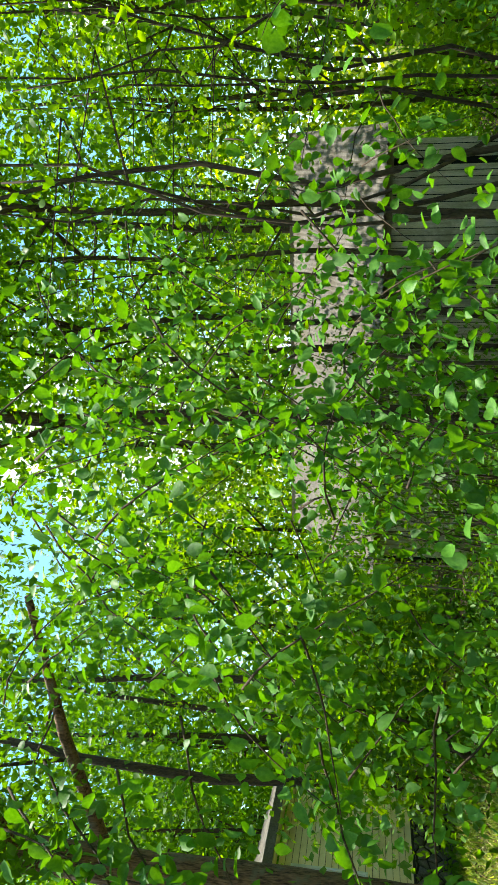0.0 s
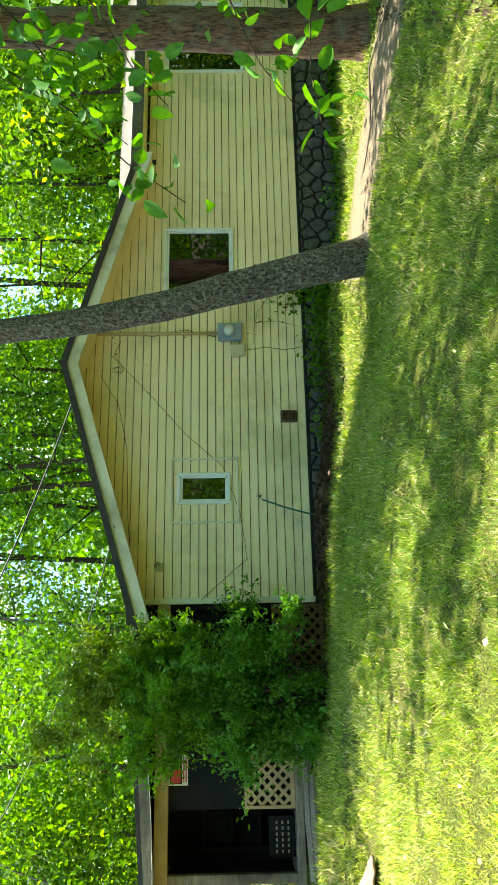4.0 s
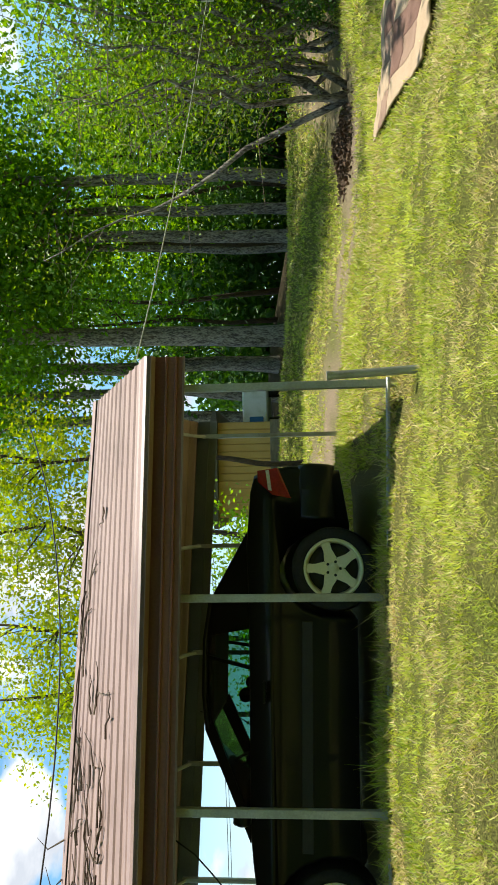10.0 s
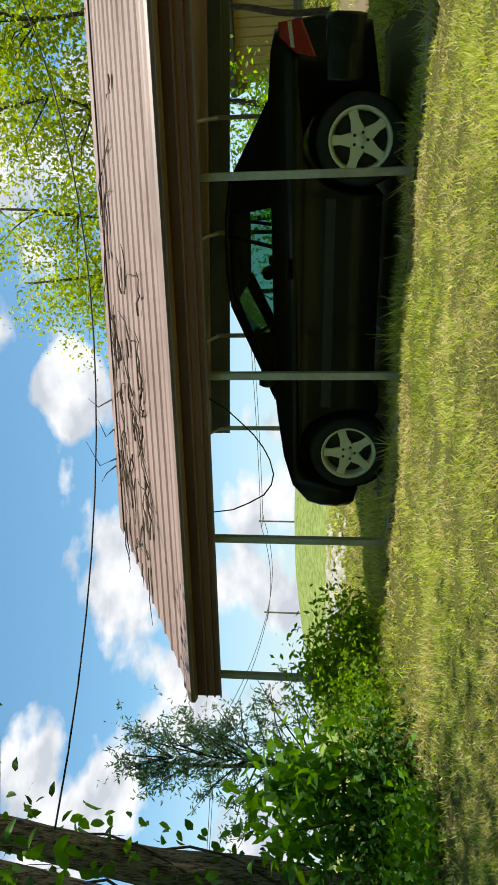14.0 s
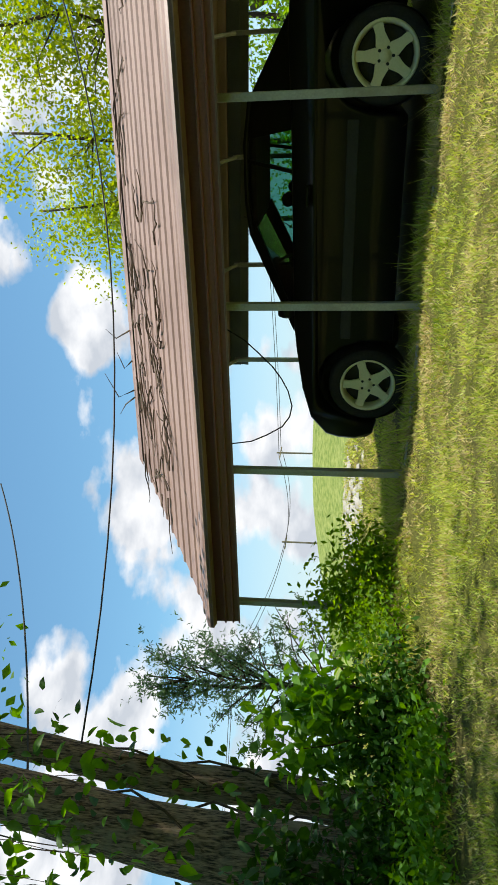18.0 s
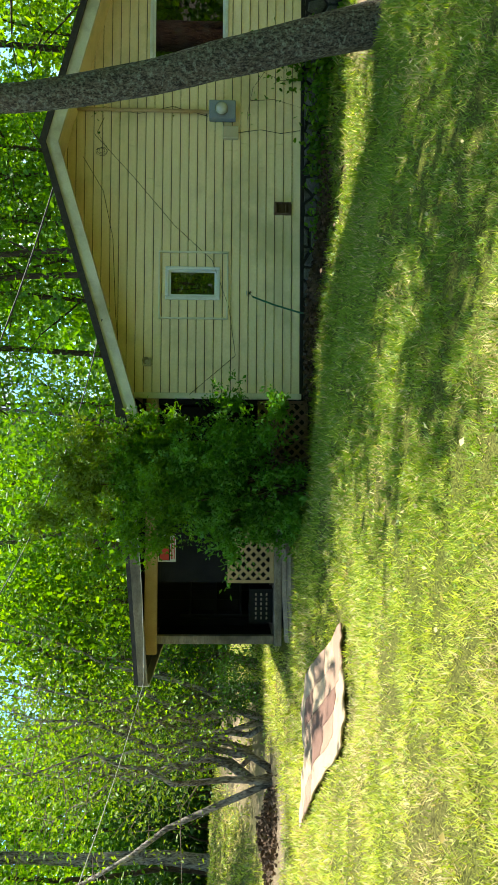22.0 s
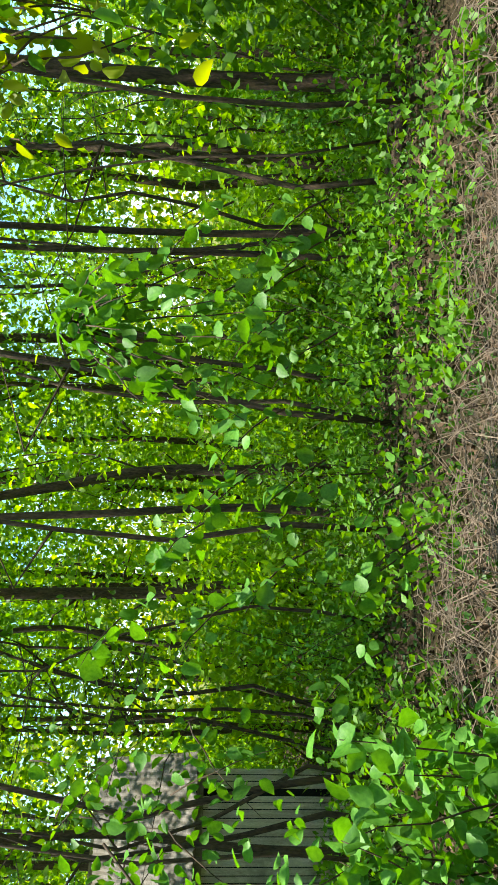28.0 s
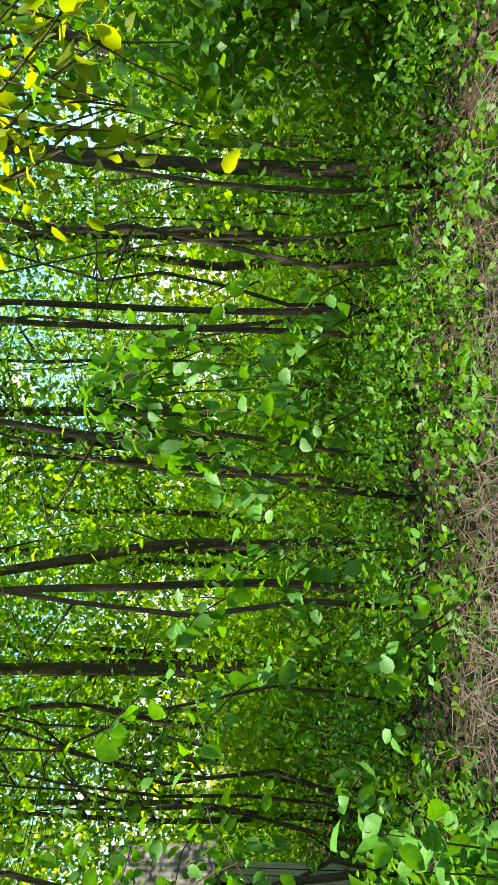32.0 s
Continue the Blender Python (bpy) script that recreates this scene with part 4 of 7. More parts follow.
def build_car():
    # the far side of the rear wheels stands a little lower
    pitch = -math.atan2(0.055, 2.72)
    m = CARPORT @ Matrix.Translation((1.43, 7.27, 0.845)) @ Matrix.Rotation(pitch, 4, "Y")
    car = empty("car", m, "black two-door coupe with dusty five-spoke alloys parked under the carport", "car")
    fx, rx = 1.36, -1.36

    def panel(name, shape, mat, parent, label="", smooth=False):
        """A part of the car, its shape carried up to the true belt line and in at the two ends."""
        out = []
        for x, y, z in shape[0]:
            x = -1.6 + (x + 1.6) * 0.86 if x < -1.6 else 1.6 + (x - 1.6) * 0.84 if x > 1.6 else x
            out.append((x, y, z + 0.095 * step(0.30, 0.80, z)))
        return part(name, (out, shape[1]), mat, parent, label, smooth)
    low = [(-2.36, 0.42), (-2.33, 0.26), (-1.75, 0.18)] + arch(rx, 0.40, 0.24) + [(-0.94, 0.12), (0.94, 0.12)] + arch(fx, 0.40, 0.24) + [(1.80, 0.22), (1.98, 0.26), (2.06, 0.40), (2.05, 0.53), (2.00, 0.63), (1.78, 0.755), (1.45, 0.84),
           (1.05, 0.90), (0.80, 0.925), (-0.90, 0.955), (-1.55, 0.985), (-2.10, 0.96), (-2.27, 0.93), (-2.34, 0.80), (-2.38, 0.62)]
    layers = [(-1.0, 0.05), (-0.985, 0.015), (-0.93, 0.0), (0.93, 0.0), (0.985, 0.015), (1.0, 0.05)]
    panel("body", rounded_body(low, 0.86, layers, 0.10, 0.6), M_CARPAINT, car, "", True)
    for x in (fx, rx):
        for y, r in ((-0.60, 180), (0.60, 0)):
            panel("wheel_well", moved(revolve([(0.0, 0.0), (0.36, 0.0), (0.36, 0.3)], 24), pose(x, y, 0.31, 0, 0, r)), M_BLACKPLASTIC, car)
    # cabin: roof skin and pillars on both sides, glass between
    def half(z):
        return 0.80 - 0.36 * (z - 0.92)
    roof = [(0.02, 1.325), (-0.25, 1.365), (-0.70, 1.37), (-1.05, 1.325), (-1.05, 1.295), (-0.70, 1.335), (-0.25, 1.33), (0.02, 1.29)]
    panel("roof", rounded_body(roof, 0.665, [(-1.0, 0.0), (-0.9, 0.0), (0.9, 0.0), (1.0, 0.0)], 0.0), M_CARPAINT, car, "", True)

    def pillar(points):
        out = []
        for sgn in (-1, 1):
            v = [(x, sgn * half(z), z) for x, z in points] + [(x, sgn * (half(z) - 0.05), z) for x, z in points]
            k = len(points)
            out.append((v, [tuple(range(k)), tuple(reversed(range(k, 2 * k)))] + [(i, (i + 1) % k, (i + 1) % k + k, i + k) for i in range(k)]))
        return out
    for name, pts in (("windscreen_pillar", [(0.88, 0.92), (0.72, 0.92), (-0.06, 1.27), (0.03, 1.335)]), ("middle_pillar", [(-0.50, 0.94), (-0.53, 0.94), (-0.60, 1.33), (-0.57, 1.335)]),
                      ("rear_pillar", [(-0.84, 0.95), (-1.68, 0.98), (-1.05, 1.325), (-0.76, 1.333)]), ("roof_rail", [(0.03, 1.335), (-0.05, 1.29), (-0.30, 1.33), (-0.70, 1.33), (-1.0, 1.28), (-1.08, 1.325), (-0.72, 1.375), (-0.25, 1.372)])):
        for shape in pillar(pts):
            panel(name, shape, M_CARPAINT, car)
    for sgn in (-1, 1):
        for name, pts in (("door_glass", [(0.78, 0.925), (-0.50, 0.945), (-0.57, 1.33), (-0.30, 1.333), (-0.02, 1.295)]), ("quarter_glass", [(-0.53, 0.945), (-0.84, 0.95), (-0.76, 1.33), (-0.60, 1.333)])):
            panel(name, ([(x, sgn * (half(z) - 0.012), z) for x, z in pts], [tuple(range(len(pts)))]), M_CARGLASS, car, "faintly green car glass")
        panel("door_handle", box(-0.42, -0.24, sgn * 0.845 - 0.018, sgn * 0.845 + 0.018, 0.80, 0.83, 0.008), M_CARPAINT, car)
        panel("side_moulding", box(-0.92, 0.92, sgn * 0.853 - 0.012, sgn * 0.853 + 0.012, 0.47, 0.55, 0.008), M_BLACKPLASTIC, car)
        panel("mirror", moved(revolve([(0.0, -0.09), (0.05, -0.085), (0.075, -0.04), (0.075, 0.03), (0.04, 0.05), (0.0, 0.052)], 14, "x"), pose(0.66, sgn * 0.90, 0.985)), M_CARPAINT, car, "", True)
        panel("tail_lamp", rounded_body([(-2.35, 0.72), (-2.02, 0.62), (-2.06, 0.76), (-2.20, 0.89), (-2.32, 0.90)], 0.872, [(sgn * 1.005, 0.02), (sgn * 1.0, 0.0), (sgn * 0.8, 0.0)] if sgn > 0 else [(-1.005, 0.02), (-1.0, 0.0), (-0.8, 0.0)], 0.10, 0.6), M_RED, car, "red tail lamp")
        panel("tail_lamp_band", rounded_body([(-2.33, 0.795), (-2.10, 0.765), (-2.11, 0.795), (-2.32, 0.825)], 0.879, [(sgn * 1.004, 0.0), (sgn * 0.9, 0.0)], 0.10, 0.6), M_LENSWHITE, car, "clear reversing band")
    panel("windscreen", ([(0.82, -0.76, 0.93), (0.82, 0.76, 0.93), (0.0, 0.62, 1.31), (0.0, -0.62, 1.31)], [(0, 1, 2, 3)]), M_CARGLASS, car)
    panel("rear_window", ([(-1.62, -0.70, 0.985), (-1.62, 0.70, 0.985), (-1.03, 0.62, 1.31), (-1.03, -0.62, 1.31)], [(0, 1, 2, 3)]), M_CARGLASS, car)
    for x, y in ((0.0, -0.36), (0.0, 0.36)):
        seat = panel("seat", box(x - 0.32, x - 0.12, y - 0.24, y + 0.24, 0.5, 0.93, 0.05), M_BLACKPLASTIC, car)
        panel("headrest", moved(revolve([(0.0, -0.10), (0.05, -0.095), (0.065, 0.0), (0.05, 0.095), (0.0, 0.10)], 12), pose(x - 0.22, y, 1.01)), M_BLACKPLASTIC, seat, "", True)
    panel("rear_bumper", rounded_body([(-2.40, 0.36), (-2.38, 0.30), (-1.80, 0.30), (-1.80, 0.56), (-2.38, 0.58), (-2.41, 0.50)], 0.868, layers, 0.0), M_CARPAINT, car, "", True)
    panel("front_bumper", rounded_body([(2.05, 0.29), (2.075, 0.40), (2.07, 0.50), (2.02, 0.60), (1.74, 0.60), (1.74, 0.26), (1.99, 0.24)], 0.82, layers, 0.0), M_CARPAINT, car, "", True)
    panel("headliner", box(-1.0, -0.02, -0.60, 0.60, 1.275, 1.33, 0.02), M_BLACKPLASTIC, car)
    panel("dashboard", box(0.38, 0.82, -0.70, 0.70, 0.80, 0.97, 0.06), M_BLACKPLASTIC, car)
    panel("rear_bench", box(-1.02, -0.80, -0.62, 0.62, 0.5, 0.99, 0.06), M_BLACKPLASTIC, car)
    ring = [(0.30 + 0.05 * math.sin(k * 0.4), -0.36 + 0.18 * math.cos(k * 0.4), 0.93 + 0.17 * math.sin(k * 0.4)) for k in range(17)]
    panel("steering_wheel", tube(ring, 0.014, 6), M_BLACKPLASTIC, car)
    for x, y, s in ((fx, -0.86, -1), (rx, -0.86, -1), (fx, 0.86, 1), (rx, 0.86, 1)):
        make_wheel(car, x, y, s)
    return car


build_car()


# ---- porch on the house's side ----
def build_porch():
    p = empty("porch", HOUSE, "dim side porch under a sagging lean-to roof", "porch")
    x0, x1, fz = -3.62, 0.0, 0.36
    for i in range(25):
        x = x0 + i * (x1 - x0) / 25
        part("deck_board", box(x + 0.004, x + (x1 - x0) / 25 - 0.004, 0.0, 3.4, fz - 0.03, fz, 0.004), M_OLDWOOD, p)
    part("deck_skirt", box(x0, -1.9, -0.04, 0.0, fz - 0.11, fz - 0.005, 0.006), M_OLDWOOD, p, "weathered split skirt board")
    # near-black deck base, right post, ceiling and back wall hold the porch shade
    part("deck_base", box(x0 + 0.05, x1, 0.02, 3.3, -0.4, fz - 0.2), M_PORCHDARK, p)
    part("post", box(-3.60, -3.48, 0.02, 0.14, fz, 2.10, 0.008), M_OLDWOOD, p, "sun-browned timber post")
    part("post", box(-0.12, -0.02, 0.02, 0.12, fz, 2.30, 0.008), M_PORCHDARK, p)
    part("header_beam", box(-3.75, -0.0, 0.0, 0.10, 2.06, 2.24, 0.006), M_TAN, p, "light brown header beam")
    roof = part("porch_roof", prism([(-4.08, 2.27), (0.0, 2.60), (0.0, 2.66), (-4.08, 2.33)], -0.36, 3.8), M_SHINGLE, p)
    part("rake_board", prism([(-4.08, 2.14), (0.0, 2.47), (0.0, 2.60), (-4.08, 2.27)], -0.37, -0.33), M_OLDWOOD, roof, "weathered beige rake board")
    part("gutter_edge", box(-4.10, -4.06, -0.36, 3.8, 2.12, 2.28), M_TRIM, roof)
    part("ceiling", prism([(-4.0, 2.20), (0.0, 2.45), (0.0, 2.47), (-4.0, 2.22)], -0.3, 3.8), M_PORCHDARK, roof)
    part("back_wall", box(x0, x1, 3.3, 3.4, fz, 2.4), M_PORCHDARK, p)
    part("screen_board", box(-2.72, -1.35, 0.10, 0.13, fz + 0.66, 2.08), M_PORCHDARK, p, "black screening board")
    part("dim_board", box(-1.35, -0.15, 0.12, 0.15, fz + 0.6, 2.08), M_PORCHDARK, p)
    # tan lattice panels of crossed slats
    def lattice(xa, xb, za, zb, y, parent, wood=M_TAN):
        n = 0
        for sgn in (1, -1):
            c = -2.0
            while c < (xb - xa) + (zb - za) + 2:
                pts = []
                a = xa + c if sgn > 0 else xa + c
                # line x = a + sgn * (z - za)
                for k in range(21):
                    z = za + (zb - za) * k / 20
                    x = a + sgn * (z - za)
                    if xa <= x <= xb:
                        pts.append((x, z))
                if len(pts) > 3:
                    (ax, az), (bx, bz) = pts[0], pts[-1]
                    d = Vector((bx - ax, 0, bz - az)).normalized()
                    s = Vector((-d.z, 0, d.x)) * 0.021
                    yy = y if sgn > 0 else y + 0.008
                    v = [Vector((ax, yy, az)) - s, Vector((ax, yy, az)) + s, Vector((bx, yy, bz)) + s, Vector((bx, yy, bz)) - s]
                    v += [q + Vector((0, 0.007, 0)) for q in v]
                    part("lattice_slat", (v, [(0, 1, 2, 3), (7, 6, 5, 4), (0, 4, 5, 1), (1, 5, 6, 2), (2, 6, 7, 3), (3, 7, 4, 0)]), wood, parent)
                c += 0.145
        part("lattice_frame", join(box(xa - 0.02, xa + 0.02, y - 0.008, y + 0.02, za, zb), box(xb - 0.02, xb + 0.02, y - 0.008, y + 0.02, za, zb), box(xa, xb, y - 0.006, y + 0.018, zb - 0.03, zb), box(xa, xb, y - 0.006, y + 0.018, za, za + 0.03)), wood, parent)
    panel = part("lattice_panel", box(-2.72, -1.92, 0.09, 0.095, fz + 0.0, fz + 0.06), M_TAN, p, "tan crossed-slat lattice")
    lattice(-2.70, -1.90, fz + 0.01, fz + 0.68, 0.05, panel)
    # darker brown than the tan lattice: the skirt's dimness is put into its colour
    panel2 = part("lattice_panel", box(-1.85, -0.1, -0.05, -0.045, -0.12, -0.06), M_RUSTVENT, p, "brown lattice skirt with its shade put into the colour")
    lattice(-1.85, -0.08, -0.10, 0.62, -0.06, panel2, M_RUSTVENT)
    # red and black notice with a white rim; its writing is too small to read
    sign = part("sign", box(-2.42, -2.02, 0.085, 0.095, 1.80, 2.06), M_SIGNWHITE, p, "red and black notice with a white rim")
    part("sign_field", box(-2.40, -2.04, 0.080, 0.084, 1.88, 2.04), M_PORCHDARK, sign)
    part("sign_band", box(-2.39, -2.20, 0.075, 0.079, 1.90, 2.03), M_SIGNRED, sign)
    for i in range(3):
        part("sign_line", box(-2.38, -2.06, 0.080, 0.084, 1.815 + i * 0.02, 1.826 + i * 0.02), M_SIGNRED, sign)
    # boarding, added side screen and made-up shelf; near-black colour holds the porch's shade
    inner = part("inner_wall", box(-3.62, -0.02, 1.22, 1.24, fz, 2.3), M_PORCHDARK, p, "inner boarding with the porch's shade in its colour")
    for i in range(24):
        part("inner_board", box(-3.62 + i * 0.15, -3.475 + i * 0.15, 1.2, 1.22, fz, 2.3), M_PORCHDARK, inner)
    part("side_blocker", box(-3.6, -3.58, 0.14, 1.2, fz, 2.1), M_PORCHDARK, p)
    part("shelf", join(*[box(-3.35, -2.80, 0.9, 1.15, z, z + 0.03) for z in (fz + 0.45, fz + 0.85, fz + 1.25)] + [box(-3.37, -3.34, 0.9, 1.15, fz, fz + 1.4), box(-2.82, -2.79, 0.9, 1.15, fz, fz + 1.4)]), M_PORCHDARK, p, "made-up shelf with porch shade in its colour")
    return p


build_porch()


def build_crate():
    m = HOUSE @ pose(-3.1, 0.3, 0.36)
    c = empty("crate", m, "dark plastic crate on the porch deck with glints painted on its side", "crate")
    part("shell", join(box(-0.25, 0.25, 0.0, 0.02, 0, 0.35), box(-0.25, 0.25, 0.33, 0.35, 0, 0.35), box(-0.25, -0.23, 0.02, 0.33, 0, 0.35), box(0.23, 0.25, 0.02, 0.33, 0, 0.35), box(-0.25, 0.25, 0.0, 0.35, 0, 0.02)), M_PORCHDARK, c)
    # pale chips on the near-black shell: glints put in as colour
    for i in range(6):
        for j in range(3):
            part("pierced_hole", box(-0.2 + i * 0.07, -0.16 + i * 0.07, -0.004, 0.0, 0.08 + j * 0.08, 0.105 + j * 0.08), M_OLDWOOD, c)


build_crate()


# ---- step log in front of the porch ----
alone("step_log", moved(join(tube([(0, 0, 0), (0.7, 0.02, 0.01), (1.5, 0.0, 0)], [0.07, 0.075, 0.06], 7), tube([(0.1, -0.2, -0.05), (0.7, -0.19, -0.04), (1.25, -0.21, -0.05)], [0.06, 0.065, 0.05], 7)), HOUSE @ pose(-3.5, -0.30, 0.16, 0, -2, 4)), M_OLDWOOD, "split grey timbers lying as a porch step", "timber")


# ---- blanket on the lawn ----
BLANKET = (at(27.0, 6.75), at(35.6, 6.3), at(41.0, 9.0), at(31.2, 8.25))


def build_blanket():
    near_r, near_l, far_l, far_r = BLANKET
    n = 40
    v, f, cells = [], [], {0: [], 1: [], 2: []}
    for j in range(n + 1):
        for i in range(n + 1):
            a, b = i / n, j / n
            p = near_r.lerp(near_l, a).lerp(far_r.lerp(far_l, a), b)
            wob = 0.012 * noise.noise((a * 4, b * 4, 1))
            p = p + Vector((wob, -wob, 0))
            v.append((p.x, p.y, ground_z(p.x, p.y) + 0.038 + 0.022 * noise.noise((a * 7, b * 7, 4)) + 0.010 * noise.noise((a * 19, b * 19, 9))))
    for j in range(n):
        for i in range(n):
            q = (j * (n + 1) + i, j * (n + 1) + i + 1, (j + 1) * (n + 1) + i + 1, (j + 1) * (n + 1) + i)
            u, w = i * 5 // n, j * 5 // n
            key = 1 if (u, w) in ((2, 1), (2, 2), (3, 2), (1, 3)) else 2 if (u, w) in ((1, 1), (3, 1), (2, 3), (0, 0), (0, 2), (4, 3), (1, 0)) else 0
            cells[key].append(q)
    blanket = empty("blanket", None, "crumpled cream and brown checked blanket spread on the grass", "blanket")
    for key, mat, name in ((0, M_BLANKET_A, "cream_check"), (1, M_BLANKET_B, "brown_check"), (2, M_BLANKET_C, "tan_check")):
        ob = part(name, (v, cells[key]), mat, blanket, "", True)
        mod = ob.modifiers.new("thick", "SOLIDIFY")
        mod.thickness = 0.018


build_blanket()


# ---- pipe stub, edge of the lawn ----
def build_stub():
    a, b = by_carport(-1.32, 5.05, 0.38), by_carport(-1.287, 5.07, 1.19)
    alone("pipe_stub", join(tube([a, a.lerp(b, 0.5), b], 0.030, 12), tube([b - (b - a).normalized() * 0.02, b + Vector((0, 0, 0.004))], 0.034, 12)), M_GALV, "leaning galvanised pipe stub standing in the grass", "pipe", smooth=False)


build_stub()


# ---- wires ----
def wire(name, a, b, sag, r, mat, label, n=18):
    a, b = Vector(a), Vector(b)
    pts = [a.lerp(b, i / n) - Vector((0, 0, 4 * sag * (i / n) * (1 - i / n))) for i in range(n + 1)]
    return alone(name, tube(pts, r, 6), mat, label, "cable", smooth=True)


def ray_point(az, el, r):
    return at(az, r, 1.35 + math.tan(radians(el)) * r)


wire("service_cable", by_house(-4.05, -0.36, 2.20), by_carport(S0 + 0.02, 5.60, 2.68), 0.05, 0.006, M_PALECABLE, "pale service cable slung from porch to carport")
wire("service_cable", by_house(-4.05, -0.39, 2.20), by_house(-1.3, -0.75, 2.34), 0.05, 0.005, M_PALECABLE, "pale cable trailing into the bush")
wire("overhead_cable", by_house(4.2, -0.08, 3.32), ray_point(26, 25, 13), 0.35, 0.013, M_CABLE, "black overhead cable rising from the gable")
wire("overhead_cable", by_house(1.0, -0.60, 2.80), ray_point(25, 16.5, 13), 0.2, 0.008, M_CABLE, "thin black cable rising from the roof edge")
wire("overhead_cable", ray_point(61, 21.0, 12.5), ray_point(123.5, 18.6, 7.1), 0.78, 0.010, M_CABLE, "black overhead cable above the carport roof")
wire("overhead_cable", ray_point(104, 26.3, 11), ray_point(128, 21.5, 6.5), 0.15, 0.011, M_CABLE, "black overhead cable tied to the stout tree")
poles = [(66, 8.2), (100.9, 5.6), (107.8, 5.0), (117, 8.6), (146, 8.6)]
tops = []
for az, hi in poles:
    q = at(az, 58)
    zt = EYE.z + math.tan(radians(hi)) * 58
    pole = empty("utility_pole", Matrix.Translation((q.x, q.y, 0)), "far wooden utility pole standing in the field", "pole", "utility poles")
    part("shaft", tube([(0, 0, 1.5), (0, 0, zt)], 0.07, 8), M_OLDWOOD, pole)
    part("crossarm", tube([C_OUT * -0.9 + Vector((0, 0, zt - 0.3)), C_OUT * 0.9 + Vector((0, 0, zt - 0.3))], 0.05, 6), M_OLDWOOD, pole)
    tops.append(Vector((q.x, q.y, zt - 0.26)))
for p, q in ((0, 1), (1, 2), (2, 3), (3, 4)):
    for off in (-0.8, 0.8):
        wire("power_line", tops[p] + C_OUT * off, tops[q] + C_OUT * off, 0.5, 0.022, M_CABLE, "thin power line strung between far poles")
# loop of loose wire hanging under the carport
loop = [by_carport(s, 7.6, z) for s, z in ((4.10, 2.85), (4.08, 2.69), (4.05, 2.50), (3.96, 2.31), (3.85, 2.13), (3.72, 2.04), (3.58, 2.01), (3.40, 2.05), (3.25, 2.12), (3.10, 2.22), (2.93, 2.38), (2.79, 2.52), (2.66, 2.72))]
alone("hanging_wire", tube(loop, 0.008, 6), M_CABLE, "loose black wire looping under the carport roof", "cable", smooth=True)
# a vine hanging in from the carport's rear beam
vine = empty("hanging_vine", None, "thin leafy vine dangling from the carport's rear beam", "vine")
line = [by_carport(s, 10.9, z) for s, z in ((2.10, 2.95), (2.16, 2.72), (2.12, 2.50), (2.22, 2.32), (2.30, 2.20))]
part("vine_stem", tube(line, 0.008, 5), M_CABLE, vine)
# cables on the house wall
alone("wall_cable", tube([by_house(x, -0.05, z) for x, z in ((3.5, 3.2), (3.0, 2.9), (2.3, 2.75), (1.2, 2.7), (0.8, 2.66))], 0.004, 6), M_CABLE, "thin black cable drooping across the gable", "cable", smooth=True)
alone("wall_cable", tube([by_house(x, -0.045, z) for x, z in ((3.85, 3.05), (3.2, 2.45), (2.5, 1.85), (2.0, 1.3), (1.3, 1.05), (0.6, 0.95), (0.02, 1.62))], 0.004, 6), M_CABLE, "loose cable strung under the small window", "cable", smooth=True)
alone("wall_cable", tube([by_house(x, -0.05, z) for x, z in ((3.9, 0.93), (3.95, 0.6), (3.9, 0.3), (3.95, 0.02))], 0.004, 6), M_CABLE, "thin cable running down from the junction box", "cable", smooth=True)
alone("coiled_cable", tube([by_house(3.58 + (0.05 + 0.02 * math.sin(a * 0.31)) * math.cos(a * 0.7), -0.05 - 0.002 * a, 2.92 + (0.07 + 0.03 * math.cos(a * 0.23)) * math.sin(a * 0.7)) for a in range(26)], 0.003, 6), M_CABLE, "coil of black cable hung on the wall", "cable", smooth=True)
hose = [by_house(1.52, -0.10, 0.76), by_house(1.45, -0.12, 0.70), by_house(1.34, -0.12, 0.40), by_house(1.22, -0.16, 0.02), by_house(1.20, -0.20, -0.10)]
g0 = on_ground(by_house(1.2, -0.4)) - by_house(1.2, -0.4)
for i in range(26):
    a = i * 0.55
    q = by_house(1.25 + 0.30 * math.cos(a) + 0.02 * i, -0.55 + 0.16 * math.sin(a))
    hose.append(on_ground(q, -0.03))
alone("garden_hose", tube(hose, 0.013, 8), M_HOSE, "green garden hose hanging from a wall tap", "hose", smooth=True)
tap = empty("wall_tap", HOUSE @ pose(1.52, -0.03, 0.76), "small brass tap on the siding", "tap")
part("tap_body", tube([(0, 0.02, 0), (0, -0.06, 0), (0, -0.08, -0.03)], 0.014, 8), M_RUSTVENT, tap)
part("tap_wheel", revolve([(0.0, 0.0), (0.03, 0.0), (0.03, 0.008), (0.0, 0.01)], 12, "z"), M_GALV, tap, "", False, pose(0, -0.05, 0.03))


